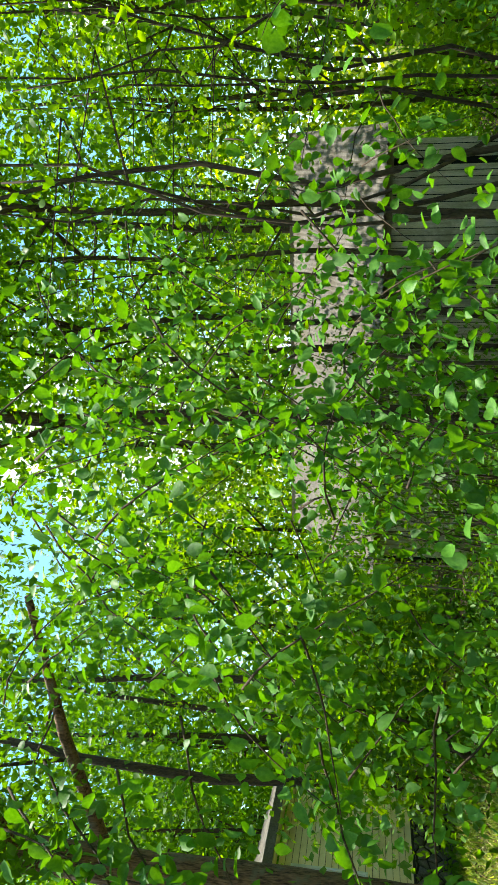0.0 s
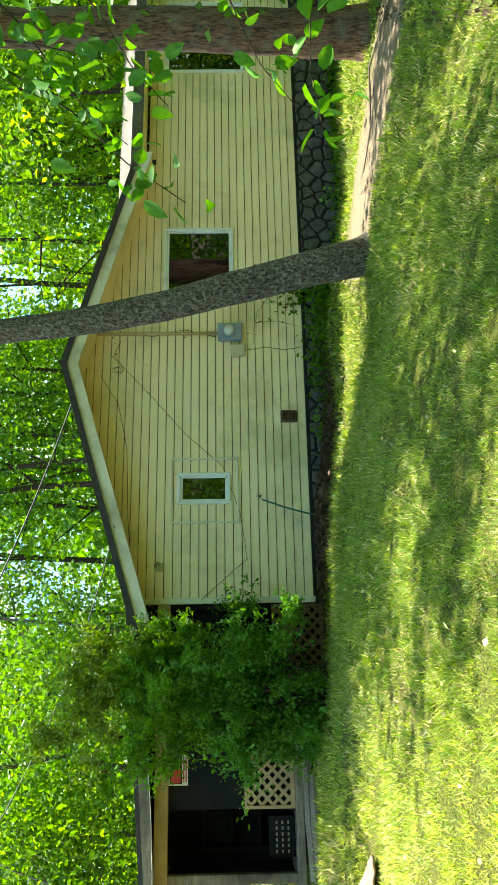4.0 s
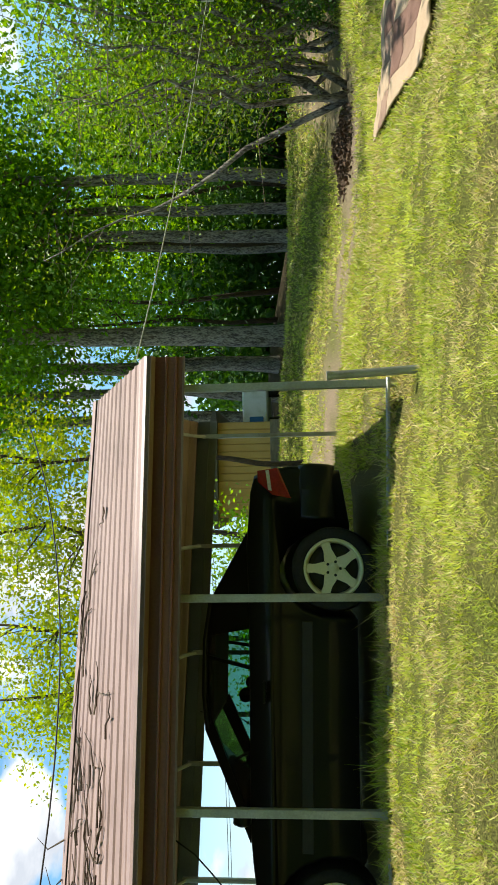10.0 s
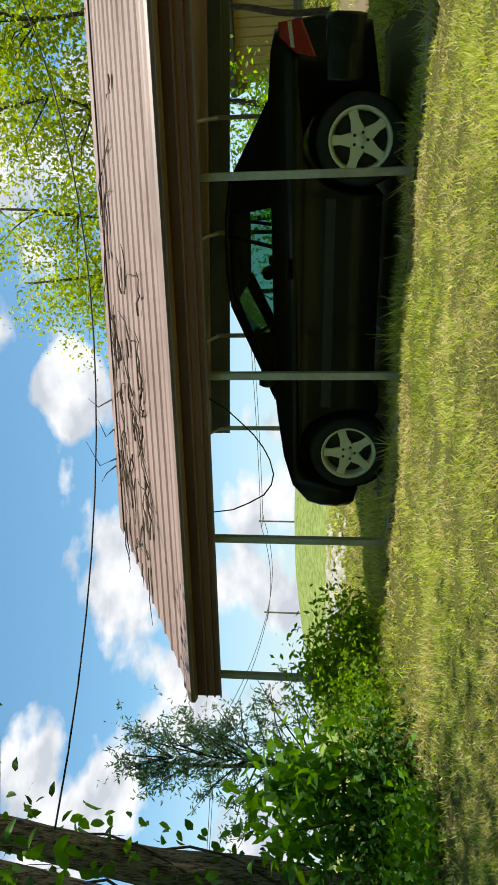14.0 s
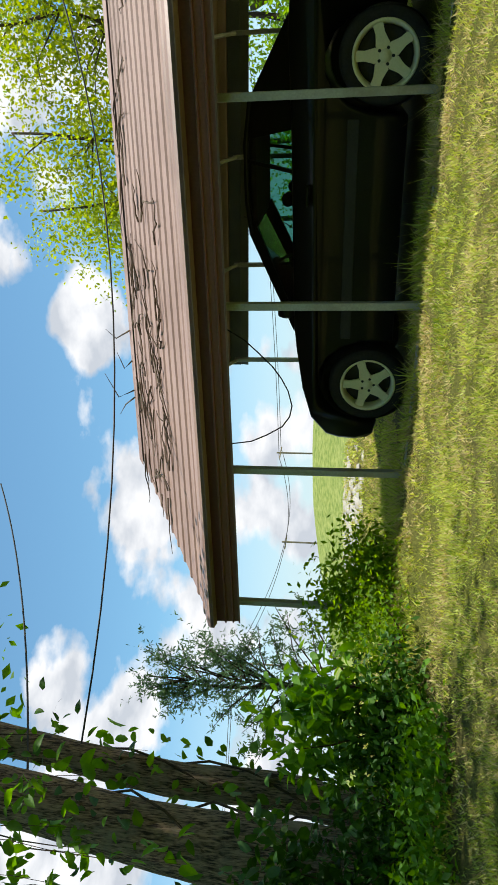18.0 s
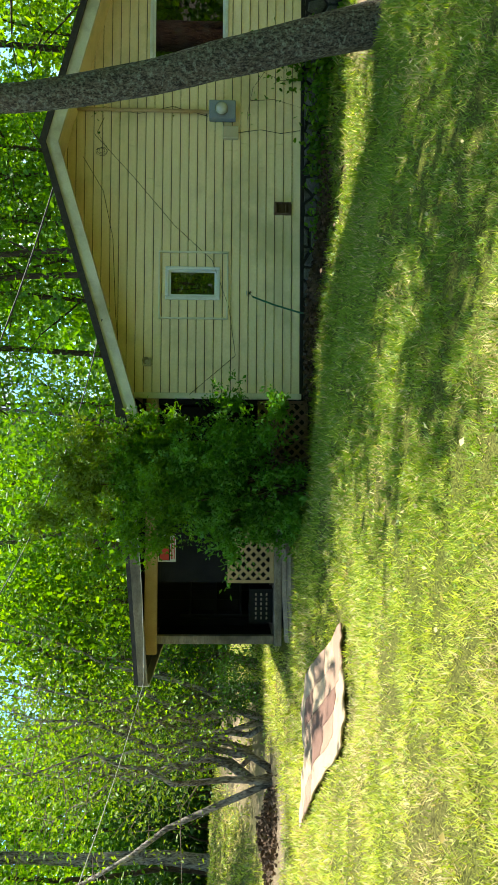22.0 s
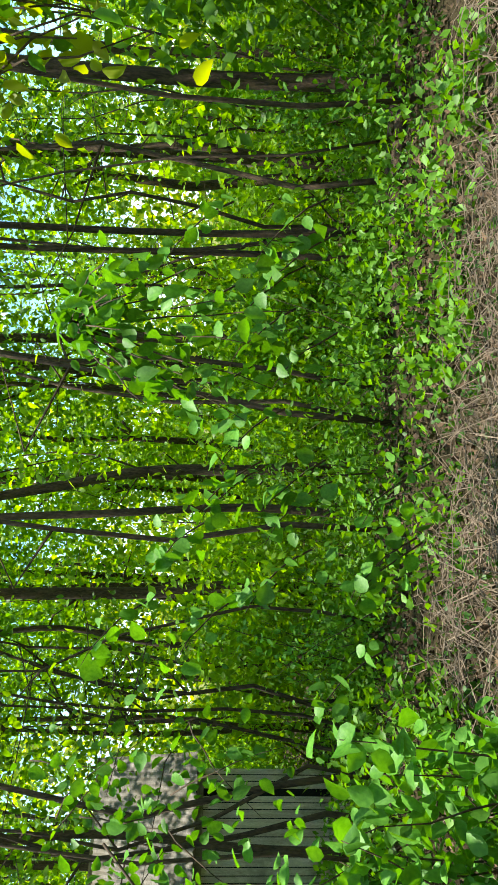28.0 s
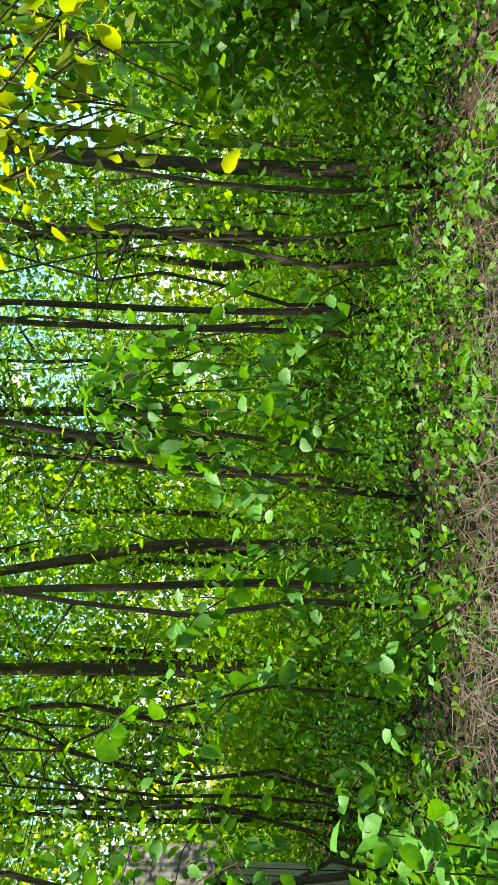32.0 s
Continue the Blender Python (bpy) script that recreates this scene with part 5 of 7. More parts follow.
# ---- shed in the woods ----
def build_shed():
    # its long side to the yard, leaning roof of tin
    b, a = at(-85.4, 11.3), at(-54.5, 12.9)
    ang = math.atan2((a - b).y, (a - b).x)
    m = Matrix.Translation((b.x, b.y, 0)) @ Matrix.Rotation(ang, 4, "Z")
    L = (a - b).length
    s = empty("shed", m, "tumbledown shed of weathered grey boards with a rusty tin roof", "shed")
    rng = random.Random(8)
    x = 0.0
    # near-black sheet behind the boards: the shed's dark inside put in as colour
    wall = part("wall", box(0.0, L, -0.06, -0.04, -1.3, 1.2), M_PORCHDARK, s)
    while x < L - 0.1:
        w = rng.uniform(0.07, 0.13)
        if rng.random() > 0.03:
            part("board", box(x, x + w - 0.012, -0.02 + rng.uniform(-0.008, 0.008), 0.005, -1.3 + rng.uniform(0, 0.12), 1.22 + rng.uniform(-0.04, 0.03), 0.003), M_GREYBOARD, wall)
        x += w
    part("end_wall", box(L - 0.05, L, -3.4, -0.06, -1.3, 1.3), M_GREYBOARD, s)
    part("end_wall", box(0.0, 0.05, -3.4, -0.06, -1.3, 1.3), M_GREYBOARD, s)
    n = 9
    for i in range(n):
        xa, xb = -0.2 + (L + 0.4) * i / n, -0.2 + (L + 0.4) * (i + 1) / n
        o = []
        k = 20
        for j in range(k + 1):
            xx = xa + (xb - xa) * j / k
            h = 0.009 * (1 if j % 2 else -1)
            o += [(xx, 0.30, 1.20 + h + 0.02 * (i % 2)), (xx, -1.7, 2.72 + h + 0.02 * (i % 2))]
        part("tin_sheet", (o, [(2 * j, 2 * j + 1, 2 * j + 3, 2 * j + 2) for j in range(k)]), M_TIN, s, "dull tin roofing sheet" if i == 0 else "")
        o2 = [(q[0], -3.4 - q[1], q[2]) for q in o]
        part("tin_sheet", (o2, [(2 * j, 2 * j + 2, 2 * j + 3, 2 * j + 1) for j in range(k)]), M_TIN, s)
    part("eave_beam", box(-0.1, L + 0.1, 0.0, 0.09, 1.10, 1.19, 0.004), M_OLDWOOD, s)
    part("ridge_board", box(-0.2, L + 0.2, -1.72, -1.68, 2.68, 2.77), M_OLDWOOD, s)


build_shed()


# ---- buildings past the carport ----
def build_outbuilding():
    o = at(66, 20.0)
    m = Matrix.Translation((o.x, o.y, 1.4)) @ Matrix.Rotation(radians(66), 4, "Z")
    h = empty("outbuilding", m, "ochre board outbuilding beyond the carport", "outbuilding")
    wall = part("wall", box(-0.9, 1.7, 0.05, 3.0, -0.5, 2.35), M_YELLOWWALL, h)
    for i in range(13):
        part("wall_board", box(-0.9 + i * 0.2, -0.715 + i * 0.2, 0.0, 0.05, -0.4, 2.35, 0.01), M_YELLOWWALL, wall)
    part("roof", prism([(-1.2, 2.35), (2.0, 2.35), (2.0, 2.45), (0.4, 2.85), (-1.2, 2.45)], -0.3, 3.3), M_TIN, h)
    # band added in front of the wall's lower part
    part("base", box(-0.95, 1.75, -0.04, 0.0, -0.5, 0.92, 0.01), M_OLDWOOD, h, "plain band across the foot of the wall")
    o = at(59.8, 21.0)
    t = empty("trailer", Matrix.Translation((o.x, o.y, ground_z(o.x, o.y) + 0.05)) @ Matrix.Rotation(radians(60), 4, "Z"), "pale box trailer with a blue tarp on its end", "trailer")
    part("box_body", box(-0.6, 0.4, 0, 2.4, 0.42, 1.15, 0.05), M_WHITE, t)
    part("tarp", box(-0.62, -0.35, -0.04, 0.0, 0.55, 0.95, 0.02), M_BLUE, t, "blue tarp")
    for x in (-0.5, 0.3):
        part("trailer_wheel", moved(revolve([(0.0, -0.1), (0.26, -0.1), (0.3, -0.06), (0.3, 0.06), (0.26, 0.1), (0.0, 0.1)], 18, "x"), pose(x, 1.0, 0.3)), M_RUBBER, t, "", True)


build_outbuilding()


# ---- gravel patch beyond the carport ----
def build_gravel():
    rng = random.Random(5)
    shapes = []
    for k in range(620):
        p = on_ground(at(rng.gauss(106.0, 2.6), rng.uniform(11.8, 15.5)))
        r = rng.uniform(0.03, 0.10)
        q = [Vector((rng.uniform(-1, 1), rng.uniform(-1, 1), rng.uniform(-0.3, 0.6))).normalized() * r for _ in range(6)]
        o = [Vector((math.cos(i * 1.047) * r * rng.uniform(0.7, 1.1), math.sin(i * 1.047) * r * rng.uniform(0.7, 1.1), 0)) for i in range(6)]
        v = [p + x for x in o] + [p + x * 0.6 + Vector((0, 0, r * 0.5)) for x in o]
        shapes.append((v, [tuple(range(6, 12))] + [(i, (i + 1) % 6, (i + 1) % 6 + 6, i + 6) for i in range(6)]))
    alone("rubble", join(*shapes), M_GRAVEL, "pale broken stones heaped beyond the carport", "rubble", kind="stuff")


build_gravel()


# ---- dead vines on the carport roof ----
def build_debris():
    g = np.random.default_rng(17)
    d = empty("dead_vine", None, "dry brown vine stems lying along the carport roof", "vine")
    for k in range(66):
        s = g.uniform(-0.8, 4.9) if k % 3 == 0 else g.normal() * 0.85 + 2.6
        u = g.uniform(0.35, 0.9)
        pts = []
        a = g.uniform(-0.4, 0.4) + (math.pi if g.random() < 0.5 else 0)
        length = g.uniform(0.25, 1.0)
        ss, uu = s, u
        for i in range(6):
            uu = min(1.0, max(0.30, uu))
            dd = D_EAVE + (D_RIDGE - D_EAVE) * uu
            z = 2.58 + (Z_RIDGE - 2.58) * uu + 0.03 + 0.03 * g.random()
            pts.append(CARPORT @ Vector(settle(ss, dd, z)))
            a += g.normal() * 0.45
            ss += math.cos(a) * length / 5
            uu += math.sin(a) * length / 5 * 0.35
        part("stem", tube(pts, [0.010, 0.009, 0.008, 0.006, 0.005, 0.003], 5), M_BARK_DARK if k % 3 else M_TWIG, d)
    for s, h in ((3.2, 0.30), (4.0, 0.36), (4.1, 0.22), (3.6, 0.18), (-1.0, 0.2)):
        p = CARPORT @ Vector(settle(s, D_RIDGE - 0.05, Z_RIDGE + 0.02))
        part("stem", tube([p, p + C_ALONG * 0.1 + Vector((0, 0, h * 0.6)), p + C_ALONG * g.uniform(-0.3, 0.3) + Vector((0, 0, h))], [0.012, 0.008, 0.003], 5), M_TWIG, d)


build_debris()


# ---- plants ----
def cloud_mesh(name, centres, sizes, mat, seed, fold=0.25, droop=0.0, slim=0.5, side=6):
    """Leaves at the given places: pointed blades bent along the midrib, each its own island. side: 4 or 6 points a leaf."""
    g = np.random.default_rng(seed)
    n = len(centres)
    u = g.normal(size=(n, 3))
    u[:, 2] -= droop
    u /= np.linalg.norm(u, axis=1)[:, None]
    w = g.normal(size=(n, 3)) * (1, 1, 0.6) + (0, 0, 0.9)
    s = np.cross(u, w)
    s /= np.linalg.norm(s, axis=1)[:, None] + 1e-9
    t = np.cross(s, u)
    L = np.asarray(sizes)[:, None]
    c = np.asarray(centres)
    if side == 3:
        v = np.stack([c + s * L * slim * 0.42, c - s * L * slim * 0.42, c + u * L * 1.1 + t * L * fold * 0.3], 1)
        loops = np.arange(3 * n).reshape(n, 3)
        per = 3
    elif side == 4:
        v = np.stack([c, c + u * L * 0.5 + s * L * slim * 0.5 + t * L * fold * 0.2, c + u * L - t * L * fold * 0.3, c + u * L * 0.5 - s * L * slim * 0.5 + t * L * fold * 0.2], 1)
        loops = np.arange(4 * n).reshape(n, 4)[:, [0, 1, 2, 0, 2, 3]]
        per = 4
    elif side == 8:
        def edge(f, wide, sgn):
            return c + u * L * f + s * L * slim * wide * sgn + t * L * fold * (0.30 - 0.55 * f * f)

        def rib(f):
            return c + u * L * f - t * L * fold * 0.55 * f * f
        v = np.stack([c, edge(0.16, 0.40, 1), edge(0.45, 0.52, 1), edge(0.76, 0.33, 1), rib(1.0), edge(0.76, 0.33, -1), edge(0.45, 0.52, -1), edge(0.16, 0.40, -1), rib(0.16), rib(0.45), rib(0.76)], 1)
        loops = np.arange(11 * n).reshape(n, 11)[:, [0, 1, 8, 1, 2, 9, 1, 9, 8, 2, 3, 10, 2, 10, 9, 3, 4, 10, 0, 8, 7, 8, 9, 6, 8, 6, 7, 9, 10, 5, 9, 5, 6, 10, 4, 5]]
        per = 11
    else:
        v = np.stack([c, c + u * L * 0.28 + s * L * slim * 0.44 + t * L * fold * 0.2, c + u * L * 0.65 + s * L * slim * 0.38 + t * L * fold * 0.15, c + u * L - t * L * fold * 0.35,
                      c + u * L * 0.65 - s * L * slim * 0.38 + t * L * fold * 0.15, c + u * L * 0.28 - s * L * slim * 0.44 + t * L * fold * 0.2], 1)
        loops = np.arange(6 * n).reshape(n, 6)[:, [0, 1, 5, 1, 2, 4, 1, 4, 5, 2, 3, 4]]
        per = 6
    tris = loops.reshape(-1, 3)
    me = bpy.data.meshes.new(name)
    me.vertices.add(per * n)
    me.vertices.foreach_set("co", v.astype(np.float32).ravel())
    me.loops.add(tris.size)
    me.loops.foreach_set("vertex_index", tris.astype(np.int32).ravel())
    me.polygons.add(len(tris))
    me.polygons.foreach_set("loop_start", np.arange(0, tris.size, 3, dtype=np.int32))
    me.materials.append(mat)
    me.update(calc_edges=True)
    if side == 8:
        me.shade_smooth()
    return me


def clumps(g, count, lo, hi, shell=0.55):
    """Centres of leaf clumps in an uneven ellipsoid between two corners."""
    lo, hi = np.array(lo, float), np.array(hi, float)
    p = g.normal(size=(count, 3))
    p /= np.linalg.norm(p, axis=1)[:, None]
    p *= (shell + (1 - shell) * g.random((count, 1))) * (0.75 + 0.35 * np.sin(3.1 * p[:, :1] + 5.3 * p[:, 1:2] + 4.1 * p[:, 2:]))
    return (lo + hi) / 2 + p * (hi - lo) / 2


def around(g, centres, each, spread):
    """Leaf places about each clump."""
    n = len(centres)
    p = np.repeat(centres, each, 0) + g.normal(size=(n * each, 3)) * spread
    return p


def bent(g, base, top, wander, steps=6):
    a, b = np.array(base, float), np.array(top, float)
    pts = [a + (b - a) * i / steps for i in range(steps + 1)]
    off = np.zeros(3)
    for i in range(1, steps):
        off = off * 0.6 + g.normal(size=3) * wander * (1, 1, 0.2)
        pts[i] = pts[i] + off
    return [tuple(p) for p in pts]


def trunk_shape(g, base, top, r0, r1, wander=0.08, steps=7, sides=10, flare=1.35, line=None):
    pts = line or bent(g, base, top, wander, steps)
    steps = len(pts) - 1
    radii = [r0 + (r1 - r0) * i / steps for i in range(steps + 1)]
    radii[0] *= flare
    first, second = Vector(pts[0]), Vector(pts[1])
    pts.insert(1, tuple(first.lerp(second, 0.25)))
    radii.insert(1, r0 * 1.05)
    # finer rings, knobbly and furrowed
    n = len(pts) - 1
    fine, wide = [], []
    for i in range(n):
        a, b, c, d = (Vector(pts[max(0, min(n, i + q))]) for q in (-1, 0, 1, 2))
        for j in range(5):
            t = j / 5
            fine.append(b + ((c - a) * t + (2 * a - 5 * b + 4 * c - d) * t * t + (3 * b - a - 3 * c + d) * t ** 3) * 0.5)
            wide.append(radii[i] + (radii[i + 1] - radii[i]) * t)
    fine.append(Vector(pts[-1]))
    wide.append(radii[-1])
    v, f = tube(fine, wide, sides)
    out = []
    for k, p in enumerate(v):
        c, r = fine[min(k // sides, len(fine) - 1)], wide[min(k // sides, len(fine) - 1)]
        q = Vector((p[0] * 2.6, p[1] * 2.6, p[2] * 1.1)) + Vector((r0 * 90, 0, 0))
        out.append(c + (Vector(p) - c) * (1 + 0.08 * noise.noise(q) + 0.05 * noise.noise(q * 5.0)))
    return (out, f), pts


def limbs(g, pts, targets, r):
    """Branches from along a trunk out to clump centres."""
    out = []
    for c in targets:
        k = min(range(len(pts)), key=lambda i: (Vector(pts[i]) - Vector(c)).length + 2.0 * max(0, pts[i][2] - c[2] + 0.3))
        a, b = Vector(pts[k]), Vector(c)
        mid = a.lerp(b, 0.5) + Vector((0, 0, (b - a).length * 0.12)) + Vector(g.normal(size=3) * 0.05 * (b - a).length)
        out.append(tube([a, a.lerp(mid, 0.5), mid, b], [r, r * 0.8, r * 0.55, r * 0.2], 5, False))
    return join(*out)


def make_tree(name, label, base, top, r0, r1, bark, crown_lo, crown_hi, n_clumps, each, leaf, spread, mat, seed, wander=0.08, slim=0.55, limb_r=0.05, limb_n=6, side=4, droop=0.2, category="tree", group=""):
    """A tree in its own space, standing at the origin."""
    g = np.random.default_rng(seed)
    t = empty(name, None, label, category, group)
    pts = bent(g, base, top, wander, 7)
    part("trunk", tube(pts, [r0 * 1.25] + [r0 + (r1 - r0) * i / 7 for i in range(1, 8)], 7), bark, t, "", True)
    cs = clumps(g, n_clumps, crown_lo, crown_hi)
    for c in cs[:limb_n]:
        part("limb", limbs(g, pts[1:], [c], limb_r), bark, t, "", True)
    p = around(g, cs, each, spread)
    tagged(piece("crown", cloud_mesh("crown", p, leaf * g.uniform(0.6, 1.25, len(p)), mat, seed + 1, slim=slim, side=side, droop=droop), t), kind="stuff")
    return t


def planted(proto, p, turn=0.0, size=1.0, sink=0.1, tilt=0.0):
    q = on_ground(Vector((p.x, p.y, 0)), sink)
    return copy_thing(proto, Matrix.Translation(q) @ Matrix.Rotation(radians(turn), 4, "Z") @ Matrix.Rotation(radians(tilt), 4, "X") @ Matrix.Scale(size, 4))


def ray_at(az, el, r):
    return at(az, r, EYE.z + math.tan(radians(el)) * r)


def sprig(parent, path, leaf, count, mat, seed, r=0.006, slim=0.62, scatter=0.05, droop=0.55):
    """A twig along path with leaves set along it."""
    g = np.random.default_rng(seed)
    pts = [Vector(p) for p in path]
    twig = part("twig", tube(pts, [r * (1 - 0.75 * i / (len(pts) - 1)) for i in range(len(pts))], 5), M_BARK_DARK, parent, "", True)
    k = g.uniform(0.08, 1.0, count) * (len(pts) - 1.001)
    c = np.array([pts[int(q)].lerp(pts[int(q) + 1], q - int(q)) for q in k]) + g.normal(size=(count, 3)) * scatter
    tagged(piece("leaves", cloud_mesh("leaves", c, leaf * g.uniform(0.55, 1.2, count), mat, seed + 1, slim=slim, droop=droop, side=8, fold=0.32), twig), kind="stuff")


def arc(a, b, bow, g, n=6):
    """Points from a to b, bowed up and a little uneven."""
    a, b = Vector(a), Vector(b)
    return [a.lerp(b, i / n) + Vector((0, 0, 4 * bow * (i / n) * (1 - i / n))) + Vector(g.normal(size=3) * 0.009 * (b - a).length * (0 < i < n)) for i in range(n + 1)]


def build_woods():
    """Woods round the yard: a handful of grown shapes, planted many times over."""
    g = random.Random(21)
    kinds = []
    for i, (mat, bark, h, w) in enumerate(((M_LEAF, M_BARK_DARK, 15, 3.4), (M_LEAF_SUN, M_BARK_DARK, 13, 3.2), (M_LEAF, M_BARK_DARK, 17, 3.8), (M_LEAF_SUN, M_BARK_DARK, 14, 3.6))):
        kinds.append(make_tree("forest_tree", "slender forest tree with a high broken crown of green leaves", (0, 0, -0.2), (0.3, 0.2, h * 0.92), 0.085 + 0.015 * i, 0.03, bark,
                               (-w, -w, h * 0.16), (w, w, h), 58, 44, 0.20, 0.42, mat, 40 + i, 0.13, limb_r=0.045, group="trees of the woods"))
    low = []
    for i, (mat, r) in enumerate(((M_LEAF, 1.5), (M_LEAF_SUN, 1.7), (M_LEAF_DARK, 1.6))):
        low.append(make_tree("understory_shrub", "leafy understory shrub of the woods", (0, 0, -0.1), (0.1, 0, 2.0), 0.03, 0.01, M_BARK_DARK,
                             (-r, -r, 0.1), (r, r, 3.4), 44, 32, 0.155, 0.34, mat, 60 + i, 0.12, limb_r=0.012, side=4, slim=0.6, category="shrub", group="undergrowth of the woods"))
    homes = {}
    for i, o in enumerate(kinds):
        homes[o] = at(-100 - 11 * i, 24 + 2 * i)
    for i, o in enumerate(low):
        homes[o] = at(-75 - 20 * i, 15 + i)
    spots = []
    for k in range(30):
        spots.append(at(g.uniform(-36, 24), g.uniform(22, 40)))
    for k in range(24):
        spots.append(at(g.uniform(-44, 8), g.uniform(20.5, 27)))
    for k in range(26):
        spots.append(at(g.uniform(18, 57), g.uniform(26, 44)))
    for k in range(46):
        spots.append(at(g.uniform(-150, -38), g.uniform(14.5, 36)))
    # unseen trees behind the standpoint, added for the window panes to reflect
    for k in range(22):
        spots.append(at(g.uniform(142, 216), g.uniform(13, 26)))
    for k in range(12):
        spots.append(at(g.uniform(-80, -48), g.uniform(17, 25)))
    for k in range(5):
        spots.append(at(g.uniform(-147, -86), g.uniform(14, 21)))
    for p in spots:
        # towards the house the darker leaf is picked more: shade put into colour
        shady = -48 < azimuth(p.x, p.y) < 60
        planted(g.choice((kinds[0], kinds[2], kinds[0], kinds[2], kinds[1])) if shady else g.choice(kinds), p, g.uniform(0, 360), g.uniform(0.75, 1.15))
    for k in range(120):
        az, r = g.uniform(-150, -40), g.uniform(9.5, 24)
        if -93 < az < -50 and r < 17:
            continue
        planted(g.choice(low[:2]), at(az, r), g.uniform(0, 360), g.uniform(0.5, 1.1))
    # more unseen trees behind, added to darken what the panes mirror
    for k in range(9):
        planted(kinds[k % 4], at(158 + 5.6 * k, g.uniform(13, 19)), 40 * k, 0.9)
    for k in range(44):
        az = g.uniform(-32, 57)
        # beyond the drive only dark-leaved shrubs, painting the gloom of the woods
        planted(g.choice(low) if az < 36 else low[2], at(az, g.uniform(21, 36) if az < 36 else g.uniform(29, 40)), g.uniform(0, 360), g.uniform(0.8, 1.7))
    # dark-leaved shrubs left of the porch darken the backdrop by colour
    for az, r, s in ((30.5, 14.6, 0.35), (32.5, 15.2, 0.35), (29.5, 16.5, 0.8), (33.5, 21.5, 0.8), (37.5, 24.0, 0.8), (70.5, 14.6, 0.62), (74, 14.8, 0.66), (77.5, 14.6, 0.62), (80.5, 15.0, 0.6), (70, 17, 0.7), (72, 17.5, 0.7), (75.5, 17.0, 0.7)):
        planted(low[2 if az < 44 else 0 if s < 0.5 else 1], at(az, r), az * 37, s)
    # unseen shrubs behind the standpoint, added to green the panes' reflections
    for k in range(26):
        planted(g.choice(low[:2]), at(g.uniform(150, 216), g.uniform(7, 13)), g.uniform(0, 360), g.uniform(0.7, 1.2))
    for o, p in homes.items():
        o.matrix_world = Matrix.Translation(on_ground(p, 0.1))


build_woods()


def build_far_woods():
    """The leafy depth of the woods, closed to the eye."""
    g = np.random.default_rng(31)
    # bright layers stand for sunlit leaves, the dark one for deep shade
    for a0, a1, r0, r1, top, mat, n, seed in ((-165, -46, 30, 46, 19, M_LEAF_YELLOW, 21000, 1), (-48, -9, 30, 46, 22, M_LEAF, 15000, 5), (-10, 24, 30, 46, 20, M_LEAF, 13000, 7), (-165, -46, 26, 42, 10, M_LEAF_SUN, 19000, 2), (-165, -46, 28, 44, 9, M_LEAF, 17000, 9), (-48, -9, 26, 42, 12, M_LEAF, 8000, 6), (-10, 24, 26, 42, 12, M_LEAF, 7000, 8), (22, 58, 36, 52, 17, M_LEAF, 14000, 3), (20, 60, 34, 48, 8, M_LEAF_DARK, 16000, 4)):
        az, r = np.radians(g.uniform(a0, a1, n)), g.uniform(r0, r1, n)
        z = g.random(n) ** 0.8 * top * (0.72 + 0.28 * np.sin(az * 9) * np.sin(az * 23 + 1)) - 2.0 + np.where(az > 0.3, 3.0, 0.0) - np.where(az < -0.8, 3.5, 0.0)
        c = np.stack([-np.sin(az) * r, np.cos(az) * r, z], 1)
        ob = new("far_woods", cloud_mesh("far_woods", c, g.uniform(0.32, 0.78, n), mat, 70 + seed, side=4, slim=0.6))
        tagged(ob, "dense foliage deep in the woods with light and shade in its greens", "foliage", kind="stuff")


build_far_woods()


def stem_tree(name, label, foot, top, r0, r1, bark, seed, wander=0.03, group="", steps=8, line=None):
    t = empty(name, Matrix.Translation(foot), label, "tree", group)
    shape, pts = trunk_shape(np.random.default_rng(seed), (0, 0, 0), tuple(Vector(top) - foot), r0, r1, wander, steps, 16 if line else 14, line=line and [tuple(Vector(q) - foot) for q in line])
    part("trunk", shape, bark, t, "", True)
    return t, pts


def crown_on(t, pts, lo, hi, n, each, leaf, spread, mat, seed, limb_n=6, limb_r=0.05, bark=None, slim=0.55):
    g = np.random.default_rng(seed)
    cs = clumps(g, n, lo, hi, 0.3)
    for c in cs[:limb_n]:
        part("limb", limbs(g, pts[len(pts) // 2:], [c], limb_r), bark or M_BARK, t, "", True)
    p = around(g, cs, each, spread)
    tagged(piece("crown", cloud_mesh("crown", p, leaf * g.uniform(0.6, 1.25, len(p)), mat, seed + 1, slim=slim, side=4), t), kind="stuff")


